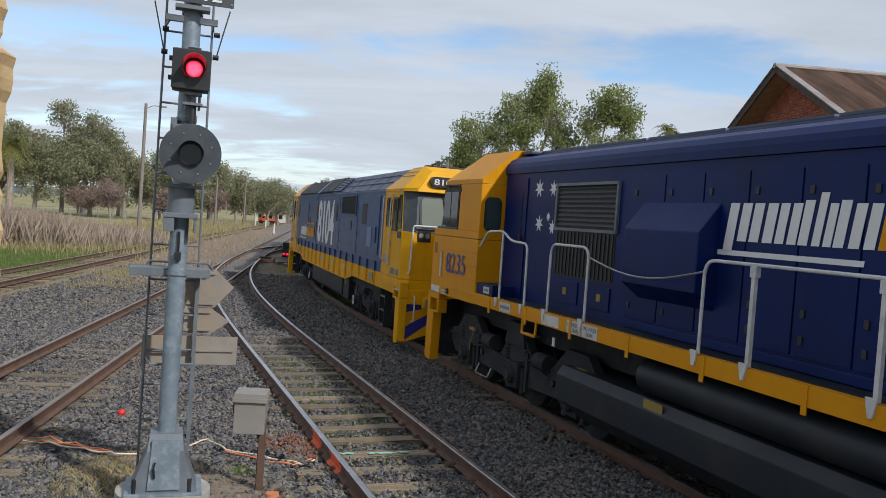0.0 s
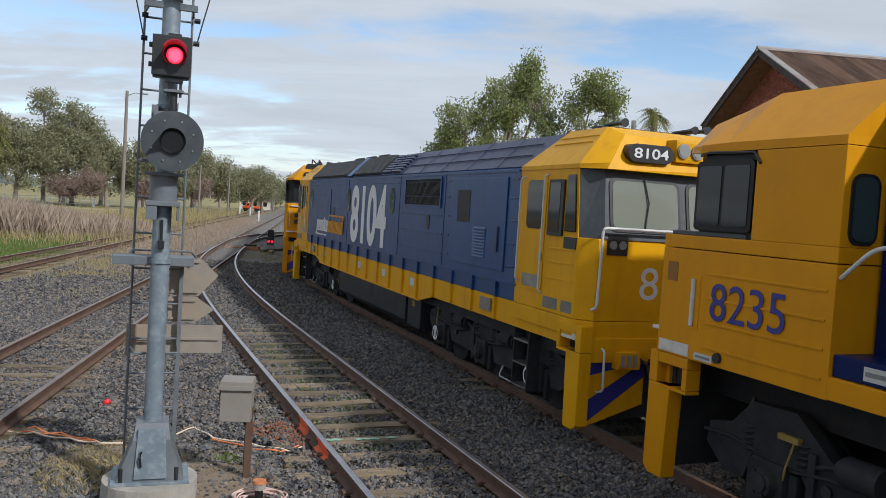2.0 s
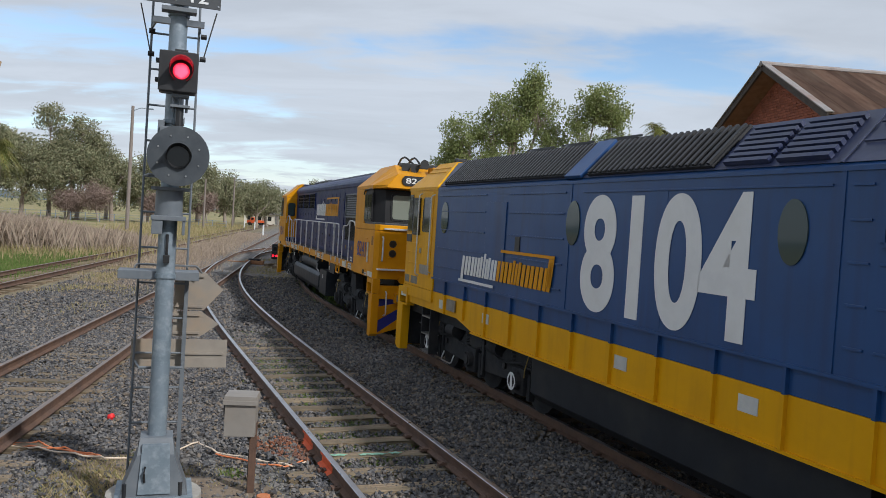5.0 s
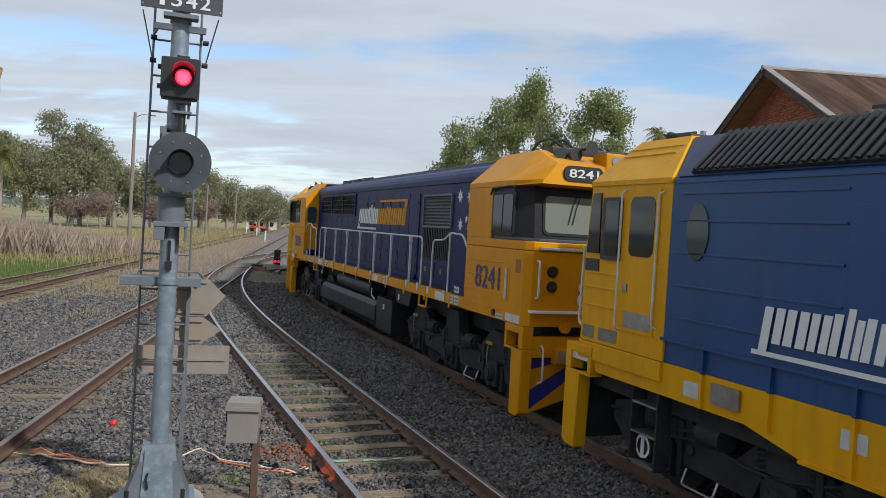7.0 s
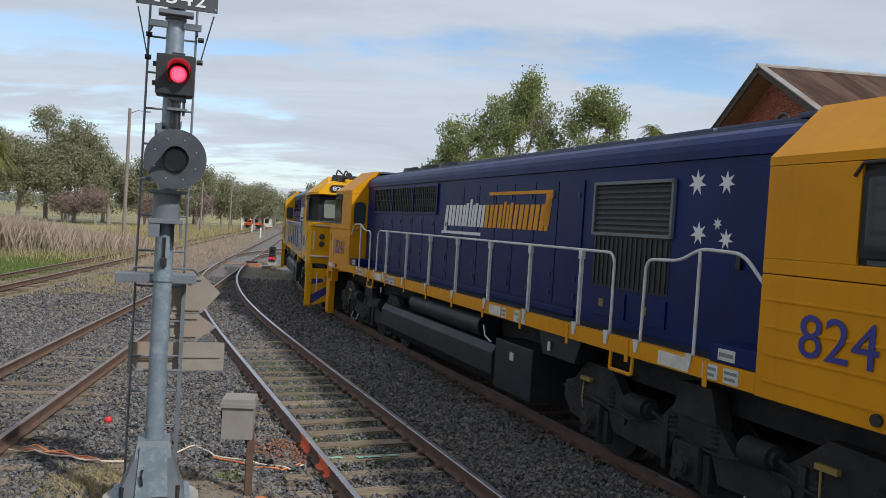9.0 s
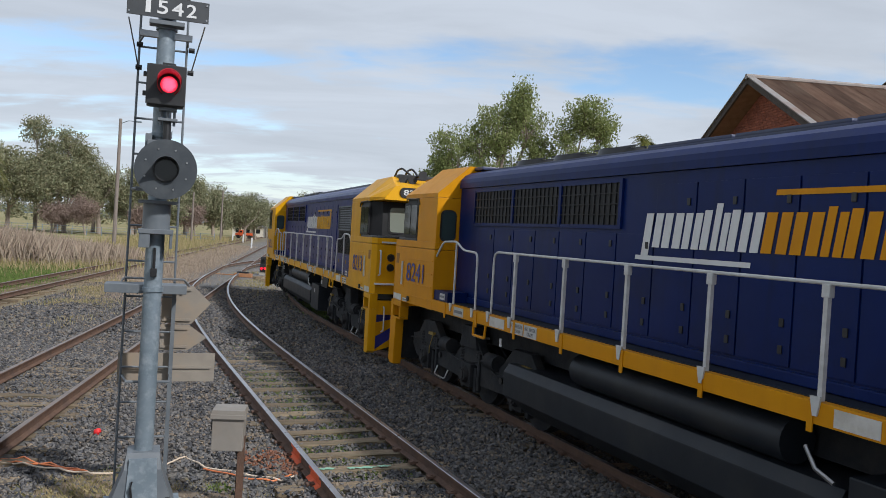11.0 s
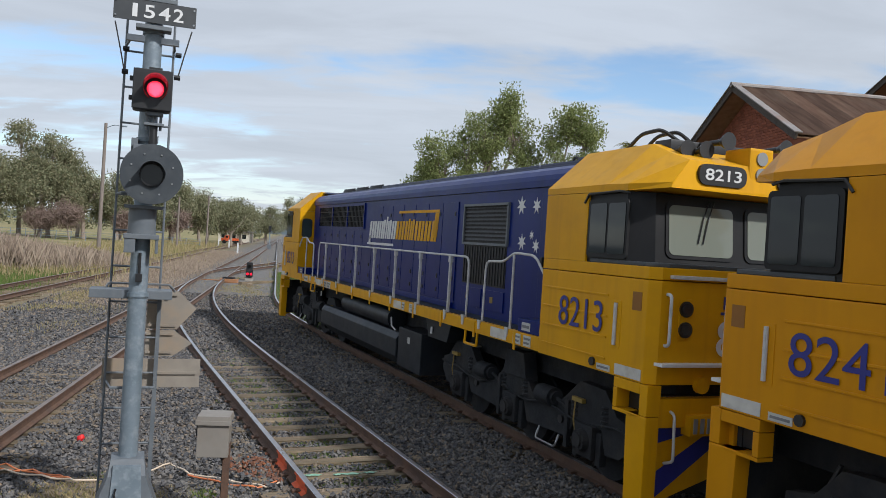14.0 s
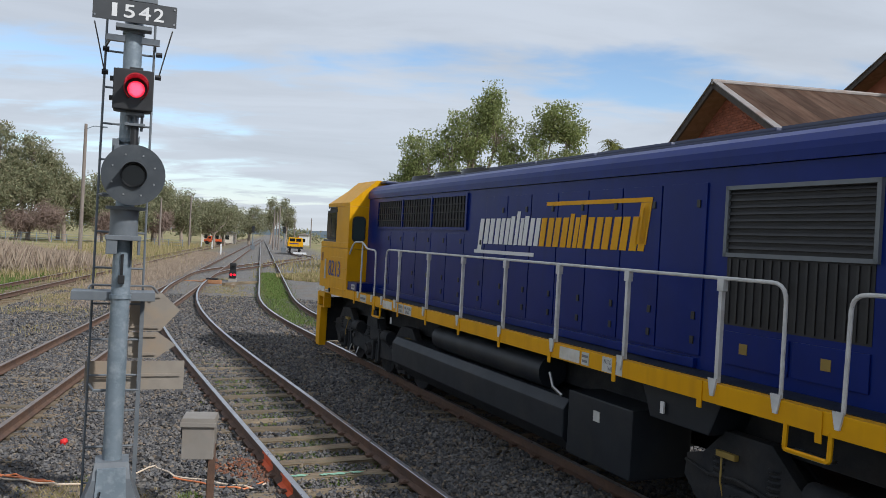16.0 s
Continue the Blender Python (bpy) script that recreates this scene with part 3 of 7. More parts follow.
def wheel_mesh():
    bm = bmesh.new()
    prof = [(0.0, 0.16), (0.11, 0.16), (0.13, 0.06), (0.30, 0.035), (0.40, 0.06), (0.43, 0.07), (0.505, 0.07), (0.505, -0.055), (0.535, -0.065), (0.535, -0.085), (0.40, -0.085), (0.0, -0.07)]
    seg = 24
    rings = [[bm.verts.new((r * math.cos(2 * math.pi * k / seg), -h, r * math.sin(2 * math.pi * k / seg))) for k in range(seg)] for r, h in prof[1:-1]]
    for a, b in zip(rings, rings[1:]):
        for k in range(seg):
            bm.faces.new((a[k], a[(k + 1) % seg], b[(k + 1) % seg], b[k]))
    bm.faces.new(rings[0])
    bm.faces.new(rings[-1][::-1])
    bmesh.ops.recalc_face_normals(bm, faces=bm.faces)
    me = bpy.data.meshes.new("wheel")
    bm.to_mesh(me)
    bm.free()
    me.materials.append(GRIME)
    me.polygons.foreach_set("use_smooth", [True] * len(me.polygons))
    me.set_sharp_from_angle(angle=radians(35))
    return me


WHEEL = wheel_mesh()


def axlebox_mesh():
    bm = bmesh.new()
    add_box(bm, -0.2, 0.2, -0.1, 0.12, -0.2, 0.2, 0.03)
    add_rod(bm, (0, -0.08, 0), (0, -0.17, 0), 0.15, 0.13, 18)
    add_rod(bm, (0, -0.16, 0), (0, -0.19, 0), 0.085, seg=14)
    for k in range(6):
        a = k * math.pi / 3
        add_rod(bm, (0.115 * math.cos(a), -0.16, 0.115 * math.sin(a)), (0.115 * math.cos(a), -0.185, 0.115 * math.sin(a)), 0.016, seg=6)
    add_box(bm, -0.3, -0.2, -0.04, 0.06, -0.26, 0.14, 0.02)
    add_box(bm, 0.2, 0.3, -0.04, 0.06, -0.26, 0.14, 0.02)
    me = bpy.data.meshes.new("axlebox")
    bm.to_mesh(me)
    bm.free()
    me.materials.append(GRIME)
    return me


AXLEBOX = axlebox_mesh()


def coil_mesh():
    bm = bmesh.new()
    pts = [(0.09 * math.cos(a * 0.6), 0.09 * math.sin(a * 0.6), a * 0.0052) for a in range(0, 52)]
    add_tube(bm, pts, 0.02, 6)
    bmesh.ops.recalc_face_normals(bm, faces=bm.faces)
    me = bpy.data.meshes.new("coil_spring")
    bm.to_mesh(me)
    bm.free()
    me.materials.append(GRIME)
    return me


COIL = coil_mesh()
AXLES = (-1.95, -0.1, 1.85)


def bogie(loco, cx, flip, with_discs=False):
    """A three-axle bogie: side frames with raised humps, axleboxes, springs, brake gear, wheels."""
    b = new("bogie")
    b.parent = loco
    b.matrix_basis = pose(cx, 0, 0, 0, 0, 180 if flip else 0)
    for side in (-1, 1):
        out = [(-2.75, 0.62), (-2.55, 0.42), (-2.3, 0.40), (-2.2, 0.68), (-1.7, 0.68), (-1.55, 0.42), (-0.55, 0.38), (-0.38, 0.70), (0.18, 0.70), (0.32, 0.38), (1.35, 0.42), (1.55, 0.68),
               (2.12, 0.68), (2.22, 0.40), (2.5, 0.42), (2.75, 0.62), (2.72, 0.84), (2.42, 0.90), (2.16, 1.17), (1.62, 1.19), (1.22, 0.88), (0.85, 0.72), (0.55, 0.72), (0.36, 0.88), (0.16, 1.10), (-0.36, 1.10), (-0.60, 0.88), (-0.85, 0.72),
               (-1.1, 0.72), (-1.34, 0.88), (-1.66, 1.17), (-2.22, 1.17), (-2.5, 0.90), (-2.72, 0.84)]
        ya, yb = sorted((side * 1.02, side * 1.16))
        for ax in (AXLES[0], AXLES[2]):
            part("chain_tag", box(ax - 0.32, ax - 0.08, *sorted((side * 1.165, side * 1.22)), 0.93, 0.985, 0.006), YELLOW_TAG, b, "dull yellow tag")
            part("tag_cord", tube([(ax - 0.26, side * 1.20, 0.93), (ax - 0.22, side * 1.24, 0.7), (ax - 0.17, side * 1.22, 0.5)], 0.010, 5), YELLOW_TAG, b)
            part("frame_boss", rod((ax + (0.62 if ax < 0 else -0.62), side * 1.15, 0.62), (ax + (0.62 if ax < 0 else -0.62), side * 1.19, 0.62), 0.055, seg=12), BLACK, b)
        part("side_frame", prism(out, ya, yb, "y", 0.012), GRIME, b)
        for ax in AXLES:
            w = new("wheel", WHEEL)
            w.parent, w.matrix_basis = b, pose(ax, side * 0.745, 0.5, 0, 0, 0 if side < 0 else 180)
            x = new("axlebox", AXLEBOX)
            x.parent, x.matrix_basis = b, pose(ax, side * 1.14, 0.5, 0, 0, 0 if side < 0 else 180)
            for dx in (-0.33, 0.33):
                c = new("coil_spring", COIL)
                c.parent, c.matrix_basis = b, pose(ax + dx, side * 1.09, 0.70)
        for k, cx2 in enumerate((-1.05, 0.85)):
            bm = bmesh.new()
            y0 = side * 1.17
            add_rod(bm, (cx2 - 0.16, y0, 0.86), (cx2 + 0.2, y0, 0.86), 0.13, seg=16)
            add_rod(bm, (cx2 + 0.2, y0, 0.86), (cx2 + 0.26, y0, 0.86), 0.09, seg=12)
            add_rod(bm, (cx2 + 0.26, y0, 0.86), (cx2 + 0.55, y0, 0.78), 0.025, seg=8)
            add_box(bm, cx2 + 0.5, cx2 + 0.58, y0 - 0.03, y0 + 0.03, 0.3, 0.9, 0.01)
            part("brake_cylinder", bm, GRIME, b, smooth=True)
            part("brake_shoe", box(cx2 - 0.52, cx2 - 0.42, side * 0.72 - 0.05, side * 0.72 + 0.05, 0.3, 0.72, 0.02), GRIME, b)
        part("step_bar", tube(curve_pts([(1.25, side * 1.2, 0.42), (1.25, side * 1.26, 0.26), (0.75, side * 1.26, 0.26), (0.75, side * 1.2, 0.42)], 0.05), 0.014, 6), STEEL, b)
        pts = [(-2.7, side * 1.19, 0.78)] + [(-2.4 + 0.4 * k, side * (1.19 + 0.03 * math.sin(k)), 0.72 + 0.05 * math.sin(1.7 * k)) for k in range(13)] + [(2.75, side * 1.19, 0.75)]
        part("brake_pipe", tube(pts, 0.017, 6), GRIME, b)
        part("sand_hose", tube([(2.35, side * 0.95, 1.15), (2.5, side * 1.0, 0.8), (2.48, side * 0.95, 0.4), (2.42, side * 0.78, 0.12)], 0.022, 6), BLACK, b)
        part("bolster_bracket", prism([(-0.42, 0.95), (0.30, 0.95), (0.18, 1.32), (-0.3, 1.32)], *sorted((side * 1.0, side * 1.2)), "y", 0.015), GRIME, b)
        if with_discs:
            for ax in (AXLES[0], AXLES[2]):
                bm = bmesh.new()
                seg = 22
                cy = side * 1.345
                for k in range(seg):
                    a0, a1 = 2 * math.pi * k / seg, 2 * math.pi * (k + 1) / seg
                    vs = [bm.verts.new((ax + r * math.cos(a), cy, 0.5 + r * math.sin(a))) for r, a in ((0.10, a0), (0.135, a0), (0.135, a1), (0.10, a1))]
                    bm.faces.new(vs)
                add_box(bm, ax - 0.03, ax + 0.03, cy - 0.004, cy + 0.004, 0.38, 0.62)
                part("wheel_marking", bm, WHITE, b, "white ring and bar on the axle end")
    part("transom", box(-2.6, 2.6, -0.9, 0.9, 0.62, 0.82), GRIME, b)
    return b


def stars(loco, side, y, x0, z0, mirror=1):
    for i, (dx, dz, r) in enumerate(((0.0, 0.0, 0.145), (0.46, -0.01, 0.125), (0.07, -0.55, 0.13), (0.36, -0.44, 0.07), (0.50, -0.60, 0.11))):
        bm = bmesh.new()
        outline = []
        for k in range(14):
            a = math.pi / 2 + k * math.pi / 7
            q = r if k % 2 == 0 else r * 0.42
            outline.append((x0 + mirror * dx + q * math.cos(a), z0 + dz + q * math.sin(a)))
        add_prism(bm, outline, *sorted((side * y, side * (y + 0.005))), "y")
        part("star_decal", bm, WHITE, loco, "white seven-pointed star")


LOW, FULL, DROP = 0.80, 1.0, -0.22


def brand(loco, side, y, x0, x1, z0, z1, first=WHITE, second=YELLOW, whole=True, lean=0.16):
    """The operator's mark as plain slanted bars in its colours, with its two rules."""
    span = x1 - x0
    kinds = [(DROP, LOW, 1), (0, LOW, 1), (0, LOW, .85), (0, .86, .45), (0, FULL, .7), (0, .86, .45), (0, LOW, .85), (0, LOW, 1), (0, LOW, 1), (0, FULL * .9, .7), (0, .86, .45), (0, LOW, 1), (0, LOW, 1), (0, LOW, 1), (0, FULL, .45)]
    if not whole:
        kinds = kinds[:7]
    total = sum(k[2] for k in kinds)
    tall = z1 - z0
    x = x0
    lo, hi = sorted((side * y, side * (y + 0.005)))
    tones = {0: (first, "slanted pale bar of the operator's mark" if first is WHITE else "slanted dark blue bar"), 1: (second, "slanted yellow bar of the operator's mark")}

    def slab(bm, xa, xb, za, zb):
        sh = lambda z: lean * (z - z0)
        pts = [(xa + sh(za), za), (xb + sh(za), za), (xb + sh(zb), zb), (xa + sh(zb), zb)]
        if side > 0:
            pts = [(x0 + x1 - p[0], p[1]) for p in pts]
        add_prism(bm, pts, lo, hi, "y")

    base = z0 + 0.2 * tall
    top = base + 0.66 * tall * LOW * 0.98
    for i, (lo_k, hi_k, wk) in enumerate(kinds):
        w = span * wk / total
        bm = bmesh.new()
        za, zb = base + (0.66 * tall) * min(0, lo_k), base + 0.66 * tall * hi_k * 0.98
        stem = w * (0.37 if wk > 0.6 else 0.7)
        slab(bm, x + 0.05 * w, x + 0.05 * w + stem, za, zb)
        if wk > 0.6:
            slab(bm, x + 0.94 * w - stem, x + 0.94 * w, base, top)
        x += w
        mt, text = tones[0 if i < 7 else 1]
        part("operator_mark", bm, mt, loco, text)
    cut = x0 + span * sum(k[2] for k in kinds[:7]) / total
    bm = bmesh.new()
    slab(bm, x0 - 0.02 * span, cut - 0.02 * span, z0, z0 + 0.07 * tall)
    part("operator_rule", bm, first, loco, "pale rule under the operator's mark")
    if whole:
        bm = bmesh.new()
        slab(bm, cut + 0.02 * span, x1 - 0.005 * span, z1 - 0.07 * tall, z1)
        slab(bm, x1 - 0.05 * span, x1 - 0.005 * span, z0 + 0.30 * tall, z1 - 0.075 * tall)
        part("operator_rule", bm, second, loco, "yellow rule above the operator's mark")


def panel_label(parent, side, y, x0, x1, z0, z1, material=GREY_LABEL, lines=2, label=""):
    lo, hi = sorted((side * (y + 0.001), side * (y + 0.006)))
    p = part("data_panel", box(x0, x1, lo, hi, z0, z1), material, parent, label)
    if lines:
        bm = bmesh.new()
        h = (z1 - z0) / (lines * 2 + 1)
        for i in range(lines):
            zz = z1 - h * (2 * i + 1)
            a, b = sorted((side * (y + 0.006), side * (y + 0.009)))
            add_box(bm, x0 + 0.08 * (x1 - x0), x1 - 0.1 * (x1 - x0) * (1 + i), a, b, zz - h, zz)
        part("lettering_bar", bm, INK, p)
    return p


def plough(loco, e, yellow, blue):
    """The end below the cab: side plates, slanted chevron plate, coupler, hoses, steps."""
    for side in (-1, 1):
        lo, hi = sorted((side * 1.30, side * SIDE))
        part("pilot_side", prism([(e * 9.20, 1.12), (e * 9.55, 1.12), (e * 9.55, 0.20), (e * 9.46, 0.14), (e * 9.24, 0.14)], lo, hi, "y", 0.015), yellow, loco)
        part("pilot_front", box(*sorted((e * 9.42, e * 9.55)), lo, hi, 1.125, 1.455, 0.01), yellow, loco)
        part("step_lintel", box(*sorted((e * 8.95, e * 9.415)), lo, hi, 1.345, 1.455, 0.008), yellow, loco)
        part("step_jamb", box(*sorted((e * 8.95, e * 9.02)), lo, hi, 1.125, 1.34, 0.008), yellow, loco)
        # black block behind the step opening stands for the shade in the hole
        part("step_well", box(*sorted((e * 9.025, e * 9.415)), *sorted((side * 1.20, side * 1.31)), 1.13, 1.34, 0.004), BLACK, loco)
        part("step_tread", box(*sorted((e * 8.95, e * 9.415)), lo, hi, 1.085, 1.12, 0.006), yellow, loco)
        part("grab_rail", tube(curve_pts([(e * 9.5, side * 1.15, 1.18), (e * 9.60, side * 1.15, 1.16), (e * 9.62, side * 1.15, 0.66), (e * 9.5, side * 1.17, 0.62)], 0.05), 0.016, 8), RAILING, loco)
        for i in range(4):
            z0 = 0.02 + i * 0.36
            top = 1.0
            pts = [(side * 0.45, z0 + 0.42), (side * 1.40, z0 - 0.30), (side * 1.40, z0 + 0.055), (side * 0.45, z0 + 0.775)]
            pts = [(a, max(0.14, min(top, b))) for a, b in pts]
            if abs(pts[0][1] - pts[3][1]) < 0.01 and abs(pts[1][1] - pts[2][1]) < 0.01:
                continue
            part("chevron_band", prism(pts, *sorted((e * 9.42, e * 9.475)), "x"), (blue if i % 2 else yellow), loco)
        part("marker_box", box(*sorted((e * 9.47, e * 9.62)), *sorted((side * 0.62, side * 0.95)), 0.92, 1.14, 0.012), yellow, loco)
        for k in range(3):
            part("light_bar", box(*sorted((e * 9.62, e * 9.63)), *sorted((side * (0.68 + 0.09 * k), side * (0.73 + 0.09 * k))), 0.95, 1.11), LAMP_GLASS, loco)
    part("end_plate", box(*sorted((e * 9.30, e * 9.42)), -1.32, 1.32, 0.25, 1.32), GRIME, loco)
    part("nose_apron", box(*sorted((e * 9.36, e * 9.53)), -1.36, 1.36, 1.0, 1.31, 0.015), yellow, loco)
    bm = bmesh.new()
    add_box(bm, *sorted((e * 9.4, e * 9.95)), -0.13, 0.13, 0.74, 0.98, 0.03)
    add_box(bm, *sorted((e * 9.88, e * 10.27)), -0.20, 0.16, 0.70, 1.02, 0.05)
    part("coupler", bm, GRIME, loco)
    for k, yy in enumerate((-0.55, -0.42, -0.3, 0.3, 0.45)):
        part("air_hose", tube([(e * 9.42, yy, 1.05), (e * 9.66, yy, 1.0), (e * 9.74, yy * 0.9, 0.72), (e * (9.70 + 0.04 * k), yy * 0.6, 0.42 + 0.05 * k)], 0.022, 7), BLACK if k % 2 else GRIME, loco)


def cab82(loco, e, number, lead):
    """One of the two square cabs: nose, dark window band, raked roof with a brow."""
    s = lambda a, b: sorted((e * a, e * b))
    c = 0.10
    # lower body with chamfered front corners
    out = [(e * 7.25, -SIDE), (e * (9.55 - c), -SIDE), (e * 9.55, -SIDE + c), (e * 9.55, SIDE - c), (e * (9.55 - c), SIDE), (e * 7.25, SIDE)]
    body = part("cab_body", prism(out, 1.46, 2.56, "z", 0.012), YELLOW, loco)
    part("cab_waist", prism(out, 2.568, 2.70, "z", 0.012), YELLOW, loco)
    part("nose_ledge", box(*s(9.5, 9.66), -1.40, 1.40, 1.665, 1.70, 0.008), WHITE, loco)
    part("nose_rail", box(*s(9.54, 9.60), -1.28, 1.28, 2.585, 2.625, 0.008), RAILING, loco)
    # panel behind the window, to the roof
    part("cab_side_panel", prism([(e * 7.25, 2.70), (e * 8.22, 2.70), (e * 8.22, 3.52), (e * 7.25, 3.52)], -SIDE, SIDE, "y", 0.01), YELLOW, loco)
    # the dark band round the front
    part("window_surround", loft([
        [(e * 8.22, -SIDE + 0.03, 2.70), (e * 8.22, -SIDE + 0.03, 3.52), (e * 8.22, SIDE - 0.03, 3.52), (e * 8.22, SIDE - 0.03, 2.70)],
        [(e * 8.98, -SIDE + 0.035, 2.70), (e * 8.94, -SIDE + 0.035, 3.52), (e * 8.94, SIDE - 0.035, 3.52), (e * 8.98, SIDE - 0.035, 2.70)],
        [(e * 9.16, -1.18, 2.70), (e * 9.09, -1.18, 3.52), (e * 9.09, 1.18, 3.52), (e * 9.16, 1.18, 2.70)]]), MASK, loco, "black window surround")
    part("window_ledge", prism([(e * 8.3, -SIDE + 0.02), (e * 9.36, -SIDE + 0.02), (e * 9.50, -1.26), (e * 9.50, 1.26), (e * 9.36, SIDE - 0.02), (e * 8.3, SIDE - 0.02)], 2.70, 2.745, "z", 0.01), DISC_PAINT, loco, "dark ledge below the windscreen")
    # roof: sides slope in, the front slopes down to a brow
    ring = lambda x, w, wt, z0, z1: [(e * x, -w, z0), (e * x, -wt, z1), (e * x, wt, z1), (e * x, w, z0)]
    part("cab_roof", loft([
        [(e * 7.25, -SIDE, 3.525), (e * 7.25, -SIDE, 3.60), (e * 7.22, -0.88, 4.13), (e * 7.22, 0.88, 4.13), (e * 7.25, SIDE, 3.60), (e * 7.25, SIDE, 3.525)],
        [(e * 8.60, -SIDE, 3.525), (e * 8.60, -SIDE, 3.61), (e * 8.60, -0.88, 4.14), (e * 8.60, 0.88, 4.14), (e * 8.60, SIDE, 3.61), (e * 8.60, SIDE, 3.525)],
        [(e * 8.98, -SIDE, 3.525), (e * 8.98, -SIDE, 3.60), (e * 8.98, -0.93, 4.00), (e * 8.98, 0.93, 4.00), (e * 8.98, SIDE, 3.60), (e * 8.98, SIDE, 3.525)],
        [(e * 9.42, -1.24, 3.56), (e * 9.42, -1.22, 3.62), (e * 9.38, -0.98, 3.885), (e * 9.38, 0.98, 3.885), (e * 9.42, 1.22, 3.62), (e * 9.42, 1.24, 3.56)]]), YELLOW, loco)
    part("brow_trim", tube([(e * 8.16, -SIDE - 0.012, 3.40), (e * 8.24, -SIDE - 0.012, 3.50), (e * 8.85, -SIDE - 0.012, 3.52), (e * 9.0, -SIDE + 0.02, 3.50)], 0.015, 6), BLACK, loco)
    part("roof_step", box(*s(6.85, 7.22), -0.80, 0.80, 4.06, 4.12, 0.02), ROOF_BLUE, loco)
    part("cab_roof_deck", box(*s(7.9, 8.5), -0.55, 0.55, 4.14, 4.155, 0.004), ROOF_BLUE, loco)
    for side in (-1, 1):
        lo, hi = sorted((side * (SIDE - 0.03), side * (SIDE + 0.002)))
        win = part("side_window", prism(rounded(*s(8.24, 9.02), 2.76, 3.44, 0.05), lo, hi, "y"), MASK, loco)
        a, b = sorted((side * (SIDE + 0.003), side * (SIDE + 0.008)))
        part("pane", prism(rounded(*s(8.29, 8.62), 2.81, 3.39, 0.03), a, b, "y"), DARK_GLASS, win)
        part("pane", prism(rounded(*s(8.66, 8.98), 2.81, 3.39, 0.03), a, b, "y"), DARK_GLASS, win)
        # windscreen
        slope = math.atan2(0.07, 0.82)
        scr = part("windscreen", prism(rounded(*sorted((side * 0.07, side * 1.05)), 2.80, 3.44, 0.09), 0.0, 0.012, "x"), MASK, loco)
        m = Matrix.Translation((e * 9.162, 0, 2.70)) @ Matrix.Rotation(-e * slope, 4, "Y") @ Matrix.Diagonal((e, 1, 1, 1)) @ Matrix.Translation((0, 0, -2.70))
        scr.data.transform(m)
        pane = part("pane", prism(rounded(*sorted((side * 0.11, side * 1.01)), 2.84, 3.40, 0.07), 0.013, 0.018, "x"), SCREEN_GLASS, scr)
        pane.data.transform(m)
        for k in (0.0, 0.07):
            wi = part("wiper", tube([(0.03, side * (0.55 + k), 2.98), (0.035, side * (0.48 + k), 3.25), (0.03, side * (0.40 + k), 3.46)], 0.008, 5), BLACK, loco)
            wi.data.transform(m)
        # ridges pressed into the cab side
        for z in (1.62, 1.86, 2.10, 2.34):
            part("pressed_ridge", box(*s(7.32, 8.75), *sorted((side * SIDE, side * (SIDE + 0.012))), z - 0.012, z + 0.012, 0.005), YELLOW, loco)
        part("grab_recess", box(*s(8.84, 9.01), *sorted((side * SIDE, side * (SIDE + 0.006))), 1.76, 2.30, 0.003), YELLOW, loco)
        part("grab_rail", rod((e * 8.925, side * (SIDE + 0.02), 1.80), (e * 8.925, side * (SIDE + 0.02), 2.27), 0.022), RAILING, loco)
        lw = 0.94
        x0 = e * 8.2 - side * -1 * 0 - (lw / 2 if side < 0 else -lw / 2)
        writing("running_number", number, lw, 0.36, DECAL_BLUE, loco, on_side(side, x0, 1.90, SIDE + 0.013), label="dark blue running number")
        panel_label(loco, side, SIDE, *s(8.95, 9.42), 1.48, 1.60, CREAM_WORN, 0, "scuffed white panel")
        panel_label(loco, side, SIDE, *s(8.6, 8.86), 1.48, 1.55, GREY_LABEL, 1)
        part("side_lamp", rod((e * 8.52, side * SIDE, 1.55), (e * 8.52, side * (SIDE + 0.03), 1.55), 0.05, seg=14), BLACK, loco)
        part("badge_recess", box(*s(9.20, 9.36), *sorted((side * (SIDE - 0.01), side * (SIDE + 0.004))), 2.22, 2.42), RECESS_SHADE, loco, "small recessed socket, its shade put into a darker yellow")
        part("corner_rail", tube(curve_pts([(e * 9.52, side * 1.30, 2.42), (e * 9.62, side * 1.30, 2.42), (e * 9.62, side * 1.30, 1.88), (e * 9.52, side * 1.30, 1.88)], 0.05), 0.018, 8), RAILING, loco)
        lamp = part("lamp_panel", box(*s(9.54, 9.562), *sorted((side * 0.98, side * 1.14)), 1.95, 2.38, 0.006), YELLOW, loco)
        for z, mt in ((2.27, DARK_LENS), (2.05, DARK_LENS)):
            part("lamp_rim", rod((e * 9.56, side * 1.06, z), (e * 9.585, side * 1.06, z), 0.085, seg=18), BLACK, lamp)
            part("lens", rod((e * 9.58, side * 1.06, z), (e * 9.592, side * 1.06, z), 0.062, seg=18), mt, lamp)
        part("jumper_socket", rod((e * 9.54, side * 0.80, 1.46), (e * 9.60, side * 0.80, 1.46), 0.09, seg=14), YELLOW, loco)
        part("cab_back_window", prism(rounded(*sorted((side * 1.09, side * 1.40)), 2.72, 3.30, 0.10), *s(7.235, 7.252), "x"), BLACK, loco)
        part("cab_back_pane", prism(rounded(*sorted((side * 1.12, side * 1.37)), 2.75, 3.27, 0.08), *s(7.228, 7.234), "x"), GREEN_GLASS, loco)
        # handrails by the cab steps
        y = side * 1.43
